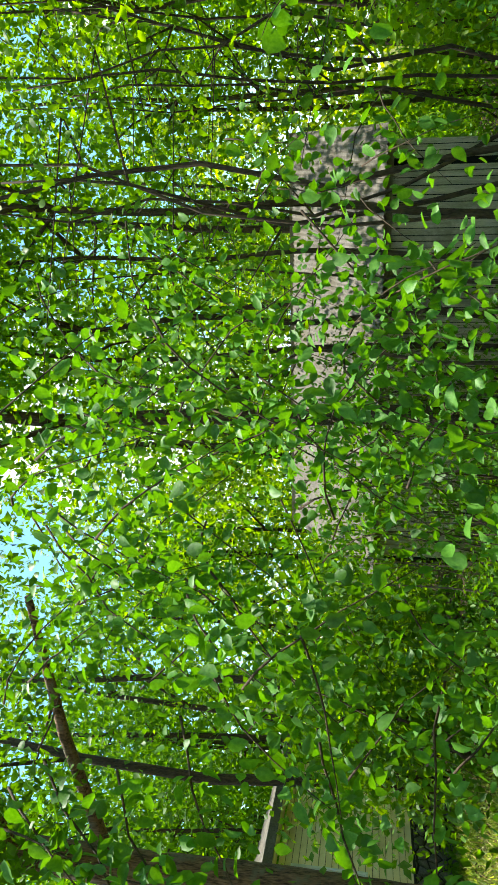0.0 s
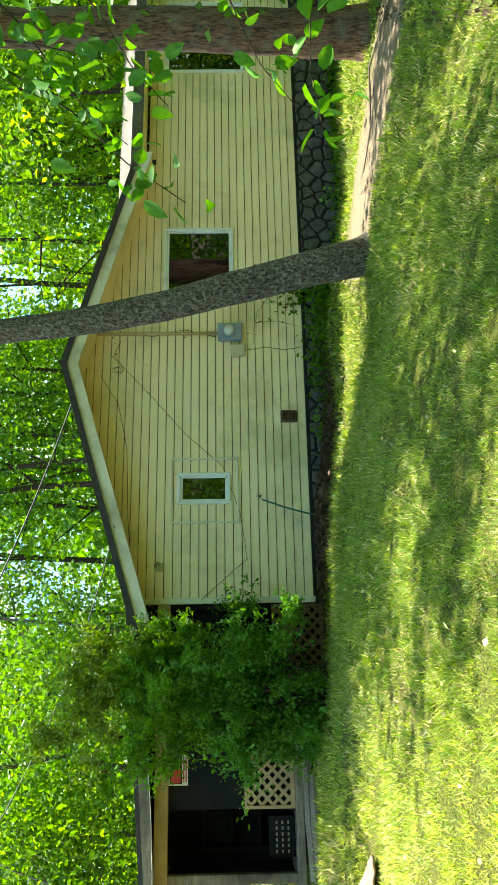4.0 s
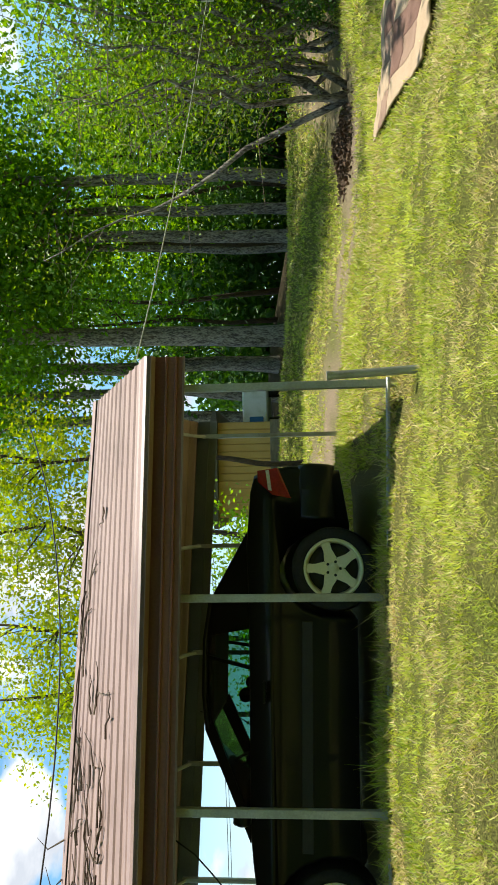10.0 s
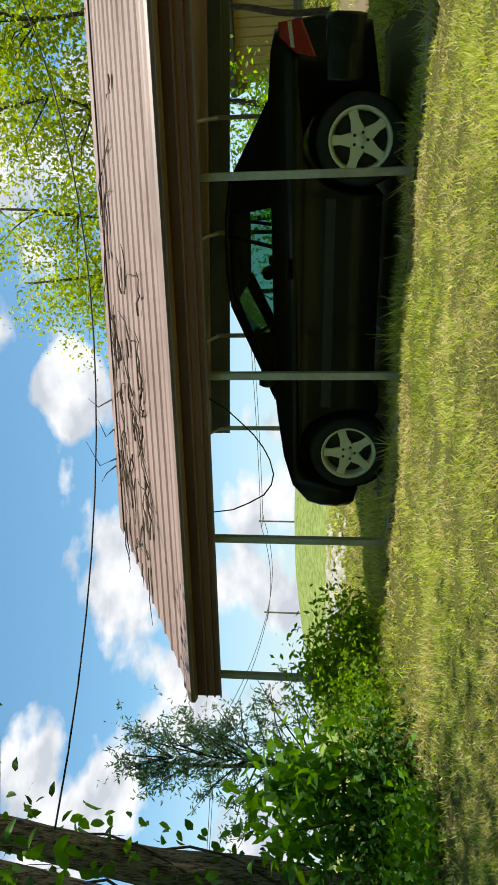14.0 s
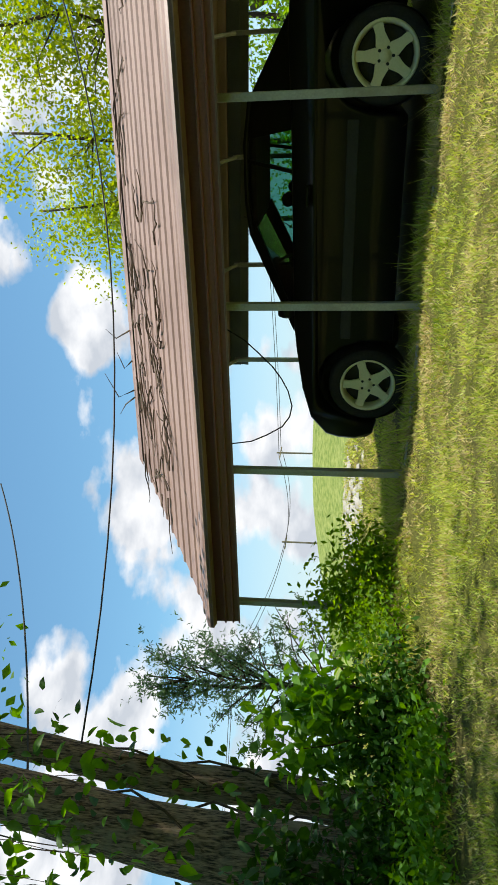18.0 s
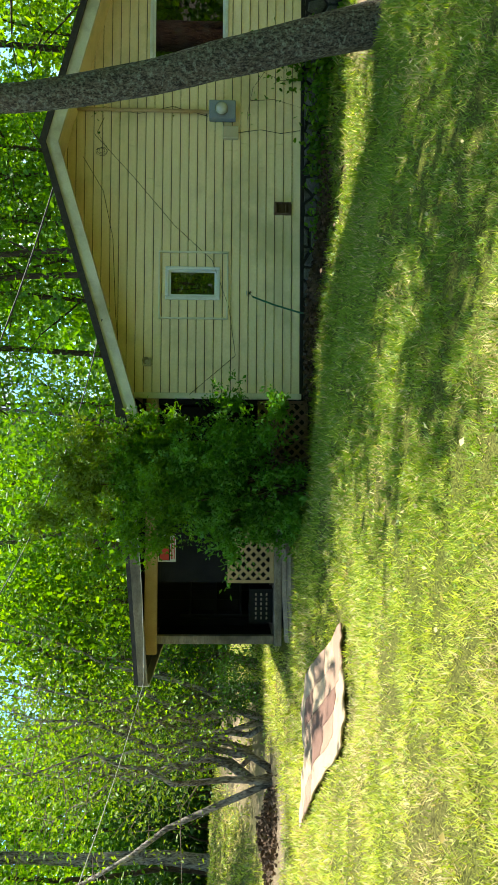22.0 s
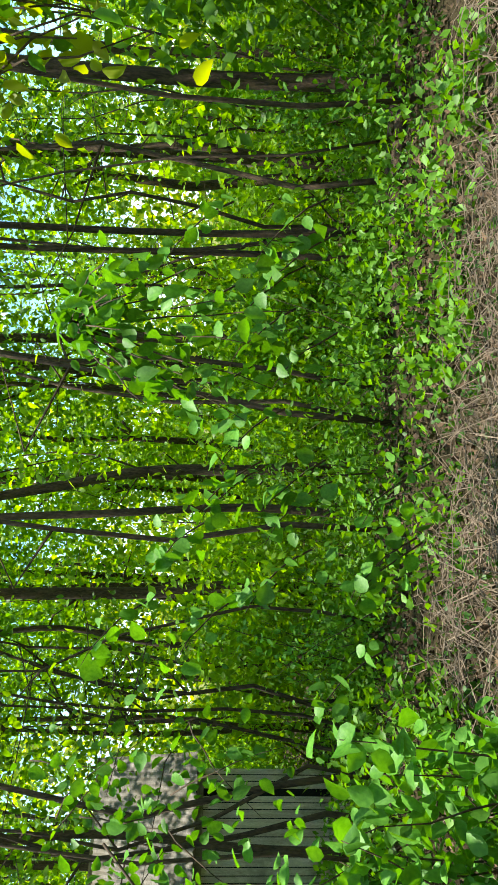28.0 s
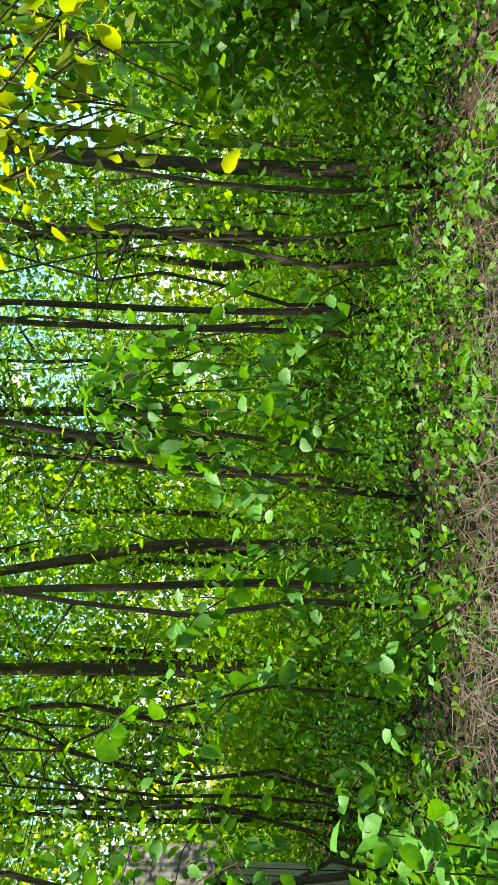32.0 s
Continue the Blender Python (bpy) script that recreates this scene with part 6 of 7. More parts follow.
def build_named_trees():
    # leaning tree before the picture window; unseen crowns added overhead to shade the lawn
    foot = on_ground(at(-16.75, 9.4), 0.10)
    line = [foot] + [ray_at(az, el, 9.3 - 0.03 * k) for k, (az, el) in enumerate(((-15.8, -6.4), (-14.3, 0.0), (-13.25, 4.3), (-12.4, 8.7), (-11.65, 13.0), (-11.2, 17.2), (-10.3, 21.0)))]
    line += [line[-1] + (line[-1] - line[-3]) * k for k in (0.7, 1.6, 2.6)]
    t, pts = stem_tree("leaning_tree", "leaning tree with lichen-spotted grey bark standing before the house", foot, line[-1], 0.228, 0.10, M_BARK, 3, 0.0, line=line)
    crown_on(t, pts, (-10.0, -1.3, 6.0), (2.6, 2.4, 11.0), 175, 88, 0.19, 0.32, M_LEAF, 5)
    crown_on(t, pts, (-5.8, -4.0, 6.5), (1.4, 2.2, 10.8), 92, 84, 0.19, 0.32, M_LEAF, 6, 4)
    crown_on(t, pts, (-5.2, -6.6, 6.5), (1.6, -1.6, 10.0), 32, 80, 0.19, 0.30, M_LEAF, 16, 3)
    foot = on_ground(at(-31.5, 11.2), 0.12)
    t, pts = stem_tree("large_tree", "large dark straight tree trunk beside the house wing", foot, foot + Vector((0.2, 0, 10.5)), 0.30, 0.19, M_BARK_RED, 4, 0.02)
    # crown spread towards the yard, mostly out of view, to shade the lawn
    crown_on(t, pts, (-5.5, -7.0, 4.6), (4.2, 3.5, 11.0), 135, 80, 0.16, 0.31, M_LEAF, 7, bark=M_BARK_RED)
    # a branch that reaches across before the woods
    part("bough", tube([Vector((0.1, 0, 5.2)), ray_at(-40, 21, 9) - foot, ray_at(-50, 25, 8) - foot], [0.10, 0.07, 0.04], 8), M_BARK_RED, t, "", True)
    # two stout trunks past the carport
    for r, rad, thin, rays in ((7.2, 0.175, 0.12, ((126.2, 0.0), (125.5, 5.0), (125.3, 12.3), (124.1, 20.6))), (6.6, 0.33, 0.15, ((129.9, -2.0), (129.6, 5.9), (129.1, 12.0), (127.8, 20.0)))):
        az0 = rays[0][0]
        foot = on_ground(at(az0 + 0.2, r), 0.12)
        line = [foot] + [ray_at(az, el, r) for az, el in rays]
        line += [line[-1] + (line[-1] - line[-2]) * k for k in (0.8, 1.8, 3.0)]
        top = line[4]
        t, pts = stem_tree("stout_tree", "stout furrowed tree trunk with climbing vines at the lawn's edge", foot, line[-1], rad, thin, M_BARK_DEEP, int(az0), 0.0, line=line)
        crown_on(t, pts, (-3.2, -3.2, 4.6), (3.6, 3.8, 9.0), 80, 60, 0.16, 0.45, M_LEAF, int(az0) + 2, 5)
        # second crown, unseen overhead, added to darken the grass below
        crown_on(t, pts, (0.4, 1.0, 5.2), (4.4, 4.4, 8.2), 18, 55, 0.16, 0.40, M_LEAF, int(az0) + 12, 3)
        g = np.random.default_rng(int(az0))
        for k in range(3):
            vine = [foot + (top - foot) * (i / 9) + Vector((math.cos(i * 0.9 + k * 2.1), math.sin(i * 0.9 + k * 2.1), 0)) * (rad * (1 - 0.05 * i) + 0.02) for i in range(10)]
            tw = part("vine", tube([v - foot for v in vine], 0.012, 5), M_BARK_DARK, t, "", True)
            c = np.array([v - foot for v in vine for _ in range(6)]) + g.normal(size=(60, 3)) * 0.16
            tagged(piece("vine_leaves", cloud_mesh("vine_leaves", c, g.uniform(0.08, 0.15, 60), M_LEAF if k else M_LEAF_DARK, int(az0) + k, side=6, slim=0.7, droop=0.6), tw), kind="stuff")
    for az, r, rad, h in ((43.0, 23, 0.19, 13), (45.2, 24, 0.17, 14), (47.2, 23, 0.20, 12), (48.0, 24, 0.12, 13), (54.6, 22, 0.32, 15), (56.8, 27, 0.28, 15), (59.3, 25, 0.2, 16), (61.0, 28, 0.26, 18)):
        foot = on_ground(at(az, r), 0.12)
        t, pts = stem_tree("yard_tree", "tall straight trunk at the far side of the drive", foot, foot + Vector((0.3, 0.2, h)), rad, rad * 0.6, M_BARK_PALE, int(az * 10), 0.06, "trunks beyond the drive")
        crown_on(t, pts, (-6.4, -6.4, h * 0.40), (6.4, 6.4, h), 120, 55, 0.21, 0.6, (M_LEAF, M_LEAF_OLIVE)[int(az * 10) % 2] if az < 57 else M_LEAF_SUN, int(az * 10) + 1, 6, 0.05, M_BARK_PALE)
        # extra crowns set aside from the trunk, added to shade the far lawn
        if az == 43.0:
            crown_on(t, pts, (0.5, -6.5, 6.5), (6.0, -0.5, 11.5), 190, 60, 0.19, 0.42, M_LEAF, 431, 4, 0.05, M_BARK_PALE)
        if az == 54.6:
            crown_on(t, pts, (1.5, -4.0, 7.0), (6.2, 2.5, 11.5), 110, 60, 0.19, 0.42, M_LEAF, 546, 4, 0.05, M_BARK_PALE)
    # trunks close in the woods
    for az, el, r, rad, lean in ((-136.1, -16, 7.9, 0.085, 0.05), (-126.2, -14.4, 8.7, 0.045, -0.3), (-123.8, -14.2, 8.8, 0.04, 0.1), (-118.0, -9.0, 13.0, 0.105, -0.35), (-108.3, -12.9, 10.2, 0.085, -0.95), (-103.9, -15, 8.4, 0.05, -0.3),
                                 (-98.5, -10.9, 11.2, 0.10, -0.2), (-142.2, -10, 12.5, 0.12, 0.4), (-112.5, -8.0, 14.0, 0.06, 0.3), (-115.5, -8.0, 15.0, 0.07, -0.3), (-120.5, -8.0, 14.0, 0.045, 0.1), (-130.0, -8, 14.5, 0.08, 0.2), (-93.0, -9, 13.0, 0.06, 0.2),
                                 (-80.0, -7.0, 9.2, 0.055, 0.25), (-72.5, -8, 10.2, 0.05, -0.1), (-70.6, -8, 10.0, 0.045, 0.0), (-64.5, -8, 9.6, 0.13, 0.1), (-77.0, -8, 9.9, 0.04, 0.1)):
        foot = on_ground(at(az, r), 0.1)
        side = at(az - 90, 1)
        t, pts = stem_tree("woods_tree", "slim dark trunk standing in the undergrowth", foot, foot + side * lean * 2.0 + Vector((0, 0, 12.5)), rad, rad * 0.5, M_BARK_DARK, int(-az * 10), 0.10, "trunks in the woods")
        # near trunks get wider crowns, added to shade the wood's floor
        w = 4.6 if r < 10.5 else 2.6
        crown_on(t, pts, (-w, -w, 4.0), (w, w, 12.5), 58 if r < 10.5 else 28, 50, 0.16, 0.50, M_LEAF_SUN if int(az) % 2 else M_LEAF, int(-az * 10) + 1, 7, 0.035, M_BARK_DARK)
    # thin poles reaching for the light between the trunks
    g = np.random.default_rng(57)
    for k in range(34):
        az, r = g.uniform(-147, -62), g.uniform(6.5, 15)
        if -88 < az < -54:
            r = g.uniform(6.5, 9.5)
        foot = on_ground(at(az, r), 0.05)
        h, lean = g.uniform(5, 9), Vector((g.normal() * 0.7, g.normal() * 0.7, 0))
        t = empty("pole_sapling", Matrix.Translation(foot), "thin bare-stemmed sapling rising between the trunks", "sapling", "pole saplings in the woods")
        pts = bent(g, (0, 0, 0), tuple(lean + Vector((0, 0, h))), 0.12, 8)
        rad = g.uniform(0.014, 0.034)
        part("trunk", tube(pts, [rad * (1 - 0.08 * i) for i in range(9)], 7), M_BARK_DARK, t, "", True)
        for i in (3, 4, 5, 6):
            a = Vector(pts[i])
            part("twig", tube([a, a + Vector((g.normal() * 0.4, g.normal() * 0.4, 0.3)), a + Vector((g.normal() * 0.9, g.normal() * 0.9, 0.5))], [rad * 0.5, rad * 0.3, 0.003], 5), M_BARK_DARK, t)
        c = around(g, np.array([Vector(pts[i]) + Vector(g.normal(size=3) * 0.6) for i in (3, 4, 5, 6, 7, 8, 8)]), 26, 0.28)
        tagged(piece("leaves", cloud_mesh("leaves", c, g.uniform(0.07, 0.14, len(c)), M_LEAF_SUN if k % 2 else M_LEAF, 770 + k, side=6, slim=0.55), t), kind="stuff")


build_named_trees()


def build_bushes():
    # the full bush before the porch
    foot = on_ground(at(15.6, 9.9))
    g = np.random.default_rng(8)
    b = empty("porch_bush", Matrix.Translation(foot), "full green bush growing in front of the porch", "bush")
    cs = clumps(g, 130, (-1.35, -0.85, 0.1), (1.30, 0.85, 3.75), 0.45)
    low = np.stack([g.uniform(-1.15, 1.0, 46), g.uniform(-0.75, 0.5, 46), g.uniform(0.12, 1.3, 46)], 1)
    cs = np.concatenate([cs, low])
    cs[:, 0] = np.clip(cs[:, 0], np.where(cs[:, 2] < 2.4, -0.85, -1.25), 1.1)
    for k in range(16):
        part("stem", tube(bent(g, (g.normal() * 0.12, g.normal() * 0.12, -0.1), tuple(cs[k * 8]), 0.06, 5), [0.03, 0.025, 0.02, 0.015, 0.01, 0.006], 6), M_BARK_DARK, b)
    for lo, hi, mat, name, lean in ((-0.3, 1.75, M_LEAF_NEAR, "lower_leaves", 0.0), (1.75, 2.4, M_LEAF, "middle_leaves", 0.05), (2.4, 4.2, M_LEAF_OLIVE, "upper_leaves", 0.15)):
        c = cs[(cs[:, 2] >= lo) & (cs[:, 2] < hi)]
        # each clump is a spray of shoots
        shoots = np.repeat(c, 9, 0)
        ends = shoots + g.normal(size=shoots.shape) * (0.20, 0.20, 0.17) + (0, 0, 0.05 + lean)
        f = g.random((len(shoots), 34, 1))
        p = (shoots[:, None] * (1 - f) + ends[:, None] * f).reshape(-1, 3) + g.normal(size=(len(shoots) * 34, 3)) * 0.035
        tagged(piece(name, cloud_mesh(name, p, g.uniform(0.04, 0.085, len(p)), mat, 9, side=4, slim=0.5, droop=-0.3), b), kind="stuff")
    # twiggy scrub by the drive, left of the porch
    for k, (az, r, h) in enumerate(((31.5, 16.0, 5.0), (34.2, 15.5, 6.5), (37.8, 13.2, 6.2), (36.0, 17.5, 6.5))):
        foot = on_ground(at(az, r), 0.05)
        s = empty("scrub_tree", Matrix.Translation(foot), "many-stemmed twiggy small tree with sparse olive leaves", "tree", "scrub by the drive")
        tips = []
        for j in range(5):
            tip = (g.normal() * 1.7, g.normal() * 1.3, h * g.uniform(0.6, 1.0))
            pts = bent(g, (g.normal() * 0.04, g.normal() * 0.04, -0.1), tip, 0.13, 10)
            part("stem", tube(pts, [0.064 - 0.0058 * i for i in range(11)], 7), M_BARK_PALE, s, "", True)
            tips += pts[3::2] + pts[-1:]
        twigs = []
        for q in tips:
            for _ in range(3):
                a = Vector(q)
                twigs.append(tube([a, a + Vector(g.normal(size=3) * 0.35), a + Vector(g.normal(size=3) * 0.7) + Vector((0, 0, 0.15))], [0.01, 0.006, 0.003], 4, False))
        tagged(part("twiggy_mass", join(*twigs), M_TWIG, s), kind="stuff")
        p = around(g, np.array([q for q in tips if q[2] > 1.3]), 170, 0.5)
        tagged(piece("leaves", cloud_mesh("leaves", p, g.uniform(0.05, 0.11, len(p)), M_LEAF_SUN if k % 2 else M_LEAF_OLIVE, 90 + k, side=4, slim=0.45), s), kind="stuff")
    # yellow-green tree behind the carport
    for k, (az, r, h, w) in enumerate(((64.5, 17.0, 9.0, 2.2), (70.5, 16.5, 8.8, 2.2), (77.5, 17.5, 8.6, 2.3), (83.0, 18.5, 8.6, 1.9))):
        foot = on_ground(at(az, r), 0.05)
        t, pts = stem_tree("spring_tree", "airy young tree with yellow-green leaves behind the carport", foot, foot + Vector((0.4, 0.2, h * 0.9)), 0.07, 0.025, M_BARK_DARK, 200 + k, 0.1, "young trees behind the carport")
        crown_on(t, pts, (-w, -w, 3.0), (w, w, h + 0.4), 95, 50, 0.12, 0.30, M_LEAF_YELLOW, 210 + k, 14, 0.025, M_BARK_DARK)
    # sunlit maples behind the porch roof
    for k, (az, r, h) in enumerate(((21.5, 17.5, 8.5), (26.0, 18.5, 9.5), (30.0, 17.0, 7.5), (12.0, 20.5, 10.0))):
        foot = on_ground(at(az, r), 0.05)
        t, pts = stem_tree("maple", "young maple with sunlit yellow-green leaves behind the porch", foot, foot + Vector((0.3, 0.2, h * 0.9)), 0.09, 0.03, M_BARK, 230 + k, 0.1, "young maples behind the porch")
        crown_on(t, pts, (-2.4, -2.4, 1.2), (2.4, 2.4, h), 70, 50, 0.17, 0.38, M_LEAF_SUN if k == 1 else M_LEAF, 240 + k, 8, 0.03, M_BARK)
    # bushes at the carport's far end
    for name, label, az, r, lo, hi, n, each, leaf, mat, slim in (
            ("privet_bush", "loose privet bush at the carport's end", 109.0, 7.3, (-0.6, -0.5, -0.1), (0.6, 0.5, 0.55), 34, 40, 0.075, M_LEAF_SUN, 0.5),
            ("privet_bush", "loose privet bush at the carport's end", 112.5, 7.6, (-0.6, -0.5, -0.1), (0.6, 0.5, 0.95), 46, 44, 0.075, M_LEAF_SUN, 0.5),
            ("broadleaf_sapling", "sapling with long pointed leaves by the stout trunks", 120.5, 6.0, (-0.55, -0.4, 0.1), (0.55, 0.4, 1.35), 34, 18, 0.16, M_LEAF, 0.42),
            ("undergrowth", "shaded weeds under the stout trunks", 114.5, 6.7, (-0.8, -0.6, -0.1), (0.8, 0.6, 0.5), 30, 50, 0.06, M_LEAF_SUN, 0.5),
            ("undergrowth", "shaded weeds under the stout trunks", 120.5, 6.0, (-0.8, -0.5, -0.1), (0.8, 0.5, 0.6), 40, 50, 0.07, M_LEAF_DARK, 0.5),
            ("broadleaf_sapling", "sapling with long pointed leaves by the stout trunks", 132.0, 5.6, (-0.6, -0.4, 0.0), (0.6, 0.4, 1.6), 36, 22, 0.13, M_LEAF_DARK, 0.5),
            ("undergrowth", "shaded weeds under the stout trunks", 127.5, 5.7, (-1.0, -0.7, 0.0), (1.0, 0.7, 0.7), 40, 40, 0.07, M_LEAF_DARK, 0.5)):
        foot = on_ground(at(az, r))
        b = empty(name, Matrix.Translation(foot) @ Matrix.Rotation(radians(az), 4, "Z"), label, "bush")
        cs = clumps(g, n, lo, hi, 0.25)
        for c in cs[:8]:
            part("stem", tube(bent(g, (g.normal() * 0.08, g.normal() * 0.08, -0.05), tuple(c), 0.03, 4), [0.014, 0.012, 0.009, 0.006, 0.003], 5), M_BARK_DARK, b)
        p = around(g, cs, each, 0.13)
        tagged(piece("leaves", cloud_mesh("leaves", p, leaf * g.uniform(0.6, 1.2, len(p)), mat, int(az * 7), side=6 if leaf > 0.1 else 4, slim=slim), b), kind="stuff")
    # young cedar: sprays of scale leaves sweeping up from a thin trunk
    foot = on_ground(at(118.3, 9.5))
    b = empty("cedar", Matrix.Translation(foot), "feathery grey-green young cedar beyond the lawn", "tree")
    part("trunk", tube(bent(g, (0, 0, -0.1), (0.1, 0.05, 2.9), 0.03, 6), [0.045, 0.04, 0.033, 0.026, 0.019, 0.012, 0.005], 7), M_BARK_DARK, b, "", True)
    sprays = []
    for k in range(64):
        z0 = g.uniform(0.2, 2.5)
        a, far = g.uniform(0, 6.283), (1.25 - 0.38 * z0) * g.uniform(0.6, 1.1)
        p, q = np.array((0.03 * z0, 0.01 * z0, z0)), np.array((math.cos(a) * far, math.sin(a) * far, z0 + 0.45 + 0.25 * g.normal()))
        part("branch", tube([p, (p + q) / 2 + (0, 0, 0.05), q], [0.012, 0.008, 0.003], 5), M_BARK_DARK, b)
        for _ in range(9):
            e = p + (q - p) * g.uniform(0.35, 1.0)
            w = g.normal(size=3) * 0.13 + (0, 0, 0.12)
            sprays.append(e + w * g.random((16, 1)) + g.normal(size=(16, 3)) * 0.012)
    c = np.concatenate(sprays)
    tagged(piece("foliage", cloud_mesh("foliage", c, g.uniform(0.04, 0.085, len(c)), M_LEAF_CEDAR, 819, side=4, slim=0.28, droop=-0.5), b), kind="stuff")
    # rank weeds about the feet of the stout trunks
    seat = np.array([(*on_ground(at(g.uniform(119.5, 135), g.uniform(4.6, 7.4))), g.uniform(0.08, 0.34)) for _ in range(330)])
    seat = np.repeat(seat, 18, 0)
    c = seat[:, :3] + g.normal(size=(len(seat), 3)) * (0.09, 0.09, 0.02) + np.stack([0 * seat[:, 0], 0 * seat[:, 0], seat[:, 3] * g.random(len(seat))], 1)
    tagged(new("rank_weeds", cloud_mesh("rank_weeds", c, g.uniform(0.04, 0.085, len(c)), M_LEAF, 823, side=4, slim=0.55)), "dark rank weeds about the feet of the stout trunks", "weeds", kind="stuff")
    # leaves hanging before the stout trunks
    b = empty("overhanging_branch", None, "leafy branches hanging down before the stout trunks", "branch")
    for k in range(12):
        az, el = g.uniform(121, 136), g.uniform(14, 27)
        a = ray_at(az + g.uniform(-1, 3), el + 8, 5.6)
        sprig(b, arc(a, ray_at(az, el - 6, 5.2), 0.05, g), 0.13, 22, M_LEAF, 300 + k, slim=0.5, scatter=0.10)
    # plants along the foundation
    b = empty("foundation_weeds", None, "ivy and weeds growing along the stone foundation", "weeds", kind="stuff")
    c = []
    for x, w, n in ((4.7, 0.5, 500), (3.6, 0.5, 260), (2.8, 0.4, 200), (5.2, 0.25, 240), (7.0, 0.8, 200), (8.6, 0.7, 200), (11.0, 1.2, 500)):
        for _ in range(n):
            q = by_house(x + g.normal() * w, -0.12 - abs(g.normal()) * 0.22)
            c.append(on_ground(q) + Vector((0, 0, abs(g.normal()) * (0.15 if n > 240 else 0.06))))
    for _ in range(160):
        c.append(by_house(5.0 + g.normal() * 0.22, -0.06, abs(g.normal()) * 0.30 - 0.1))
    tagged(piece("weed_leaves", cloud_mesh("weed_leaves", np.array(c), g.uniform(0.05, 0.11, len(c)), M_LEAF, 55, side=6, slim=0.7), b), kind="stuff")
    for k in range(34):
        x = g.uniform(2.3, 5.4) if k < 18 else g.normal() * 0.3 + 5.15 if k < 28 else g.uniform(6.5, 9.5)
        q = on_ground(by_house(x, -0.16 - 0.16 * g.random()))
        sprig(b, arc(q, q + Vector((g.normal() * 0.12, -0.14 * g.random(), g.uniform(0.14, 0.34) * (2.0 if 18 <= k < 28 else 1.0))), 0.05, g), 0.085, 22, (M_LEAF, M_LEAF_NEAR, M_LEAF_DARK)[k % 3], 560 + 3 * k, r=0.004, scatter=0.06)


build_bushes()


def build_near_leaves():
    """Branches within arm's reach between the standpoint, the house wing and the shed."""
    g = np.random.default_rng(77)
    b = empty("overhanging_branch", None, "thin branches with heart-shaped leaves hanging beside the house", "branch")
    for k, (a0, e0, a1, e1, n) in enumerate(((-38, 22, -20.5, 3.5, 30), (-38, 17, -24.5, 7.5, 26), (-42, 13, -27, 4.5, 26), (-36, 24, -27.5, 13, 24), (-42, 3, -27, -4.5, 20), (-46, -6, -25.5, -6.5, 18), (-34, 26, -30, 9, 22))):
        sprig(b, arc(ray_at(a0, e0, 2.9), ray_at(a1, e1, 2.6), 0.06, g), 0.08, int(n * 2.2), M_LEAF_NEAR, 400 + k, scatter=0.06, slim=0.55)
    part("twig", tube(arc(ray_at(-47, -13, 2.4), ray_at(-22.5, -9.5, 2.9), 0.05, g), [0.005, 0.005, 0.004, 0.004, 0.003, 0.003, 0.002], 6), M_TWIG, b)
    b = empty("overhanging_branch", None, "dense leafy branches screening the shed", "branch")
    for k in range(64):
        az, el = g.uniform(-77, -41), g.uniform(-10, 24)
        r = g.uniform(2.3, 4.2)
        way = 1 if g.random() < 0.6 else -1
        sprig(b, arc(ray_at(az - way * g.uniform(1, 9), el + g.uniform(2, 11), r + 0.3), ray_at(az + way * g.uniform(1, 8), el - g.uniform(1, 8), r), g.uniform(-0.02, 0.16), g), 0.07, 64, M_LEAF_NEAR, 420 + k, scatter=0.10)
    # low bush with round leaves
    b = empty("round_leaf_bush", None, "low bush of round bright green leaves at the wood's edge", "bush")
    for k in range(60):
        az, r = g.uniform(-90, -50), g.uniform(2.3, 3.8)
        foot = on_ground(at(az, r), 0.05)
        tip = ray_at(az + g.normal() * 4, g.uniform(-18, -5.5) - (4.0 if az < -66 else 0), r - g.uniform(0.0, 0.3))
        sprig(b, arc(foot, tip, 0.10, g), 0.085, 44, M_LEAF_NEAR, 500 + k, slim=0.68, scatter=0.06, droop=0.1)
    # sprigs over the path into the woods
    b = empty("leafy_sprig", None, "sprigs with soft oval leaves in the woods' edge", "sprig")
    for k in range(16):
        az, el = g.uniform(-124, -110), g.uniform(-7, 7)
        sprig(b, arc(ray_at(-118, 10, 3.1), ray_at(az, el, 2.7), 0.02, g), 0.085, 16, M_LEAF_NEAR, 600 + k, slim=0.6)
    for k in range(22):
        az, el = g.uniform(-134, -88), g.uniform(-13, 9)
        sprig(b, arc(ray_at(az - 5, el - 5, 4.0), ray_at(az, el, 3.7), 0.06, g), 0.10, 14, M_LEAF_NEAR, 620 + k, slim=0.85)
    b = empty("overhanging_branch", None, "sunlit yellowing leaves hanging close overhead", "branch")
    for k in range(18):
        az, el = g.uniform(-147, -134), g.uniform(3, 17)
        sprig(b, arc(ray_at(-150 + 1.5 * k, 24, 1.7), ray_at(az, el, 1.45), 0.02, g), 0.05, 26, M_LEAF_YELLOW if k % 4 else M_LEAF_NEAR, 640 + k, slim=0.55)
    # leaves drifting down before the shed
    b = empty("overhanging_branch", None, "sparse leafy branches hanging before the shed wall", "branch")
    for k in range(16):
        az, el, r = g.uniform(-87, -64), g.uniform(-6, 7), g.uniform(4.2, 6.5)
        sprig(b, arc(ray_at(az - g.normal() * 3, el + g.uniform(2, 6), r + 0.4), ray_at(az + g.normal() * 3, el - g.uniform(0, 4), r), 0.06, g), 0.10, 26, M_LEAF_NEAR, 960 + k, scatter=0.13, slim=0.7)
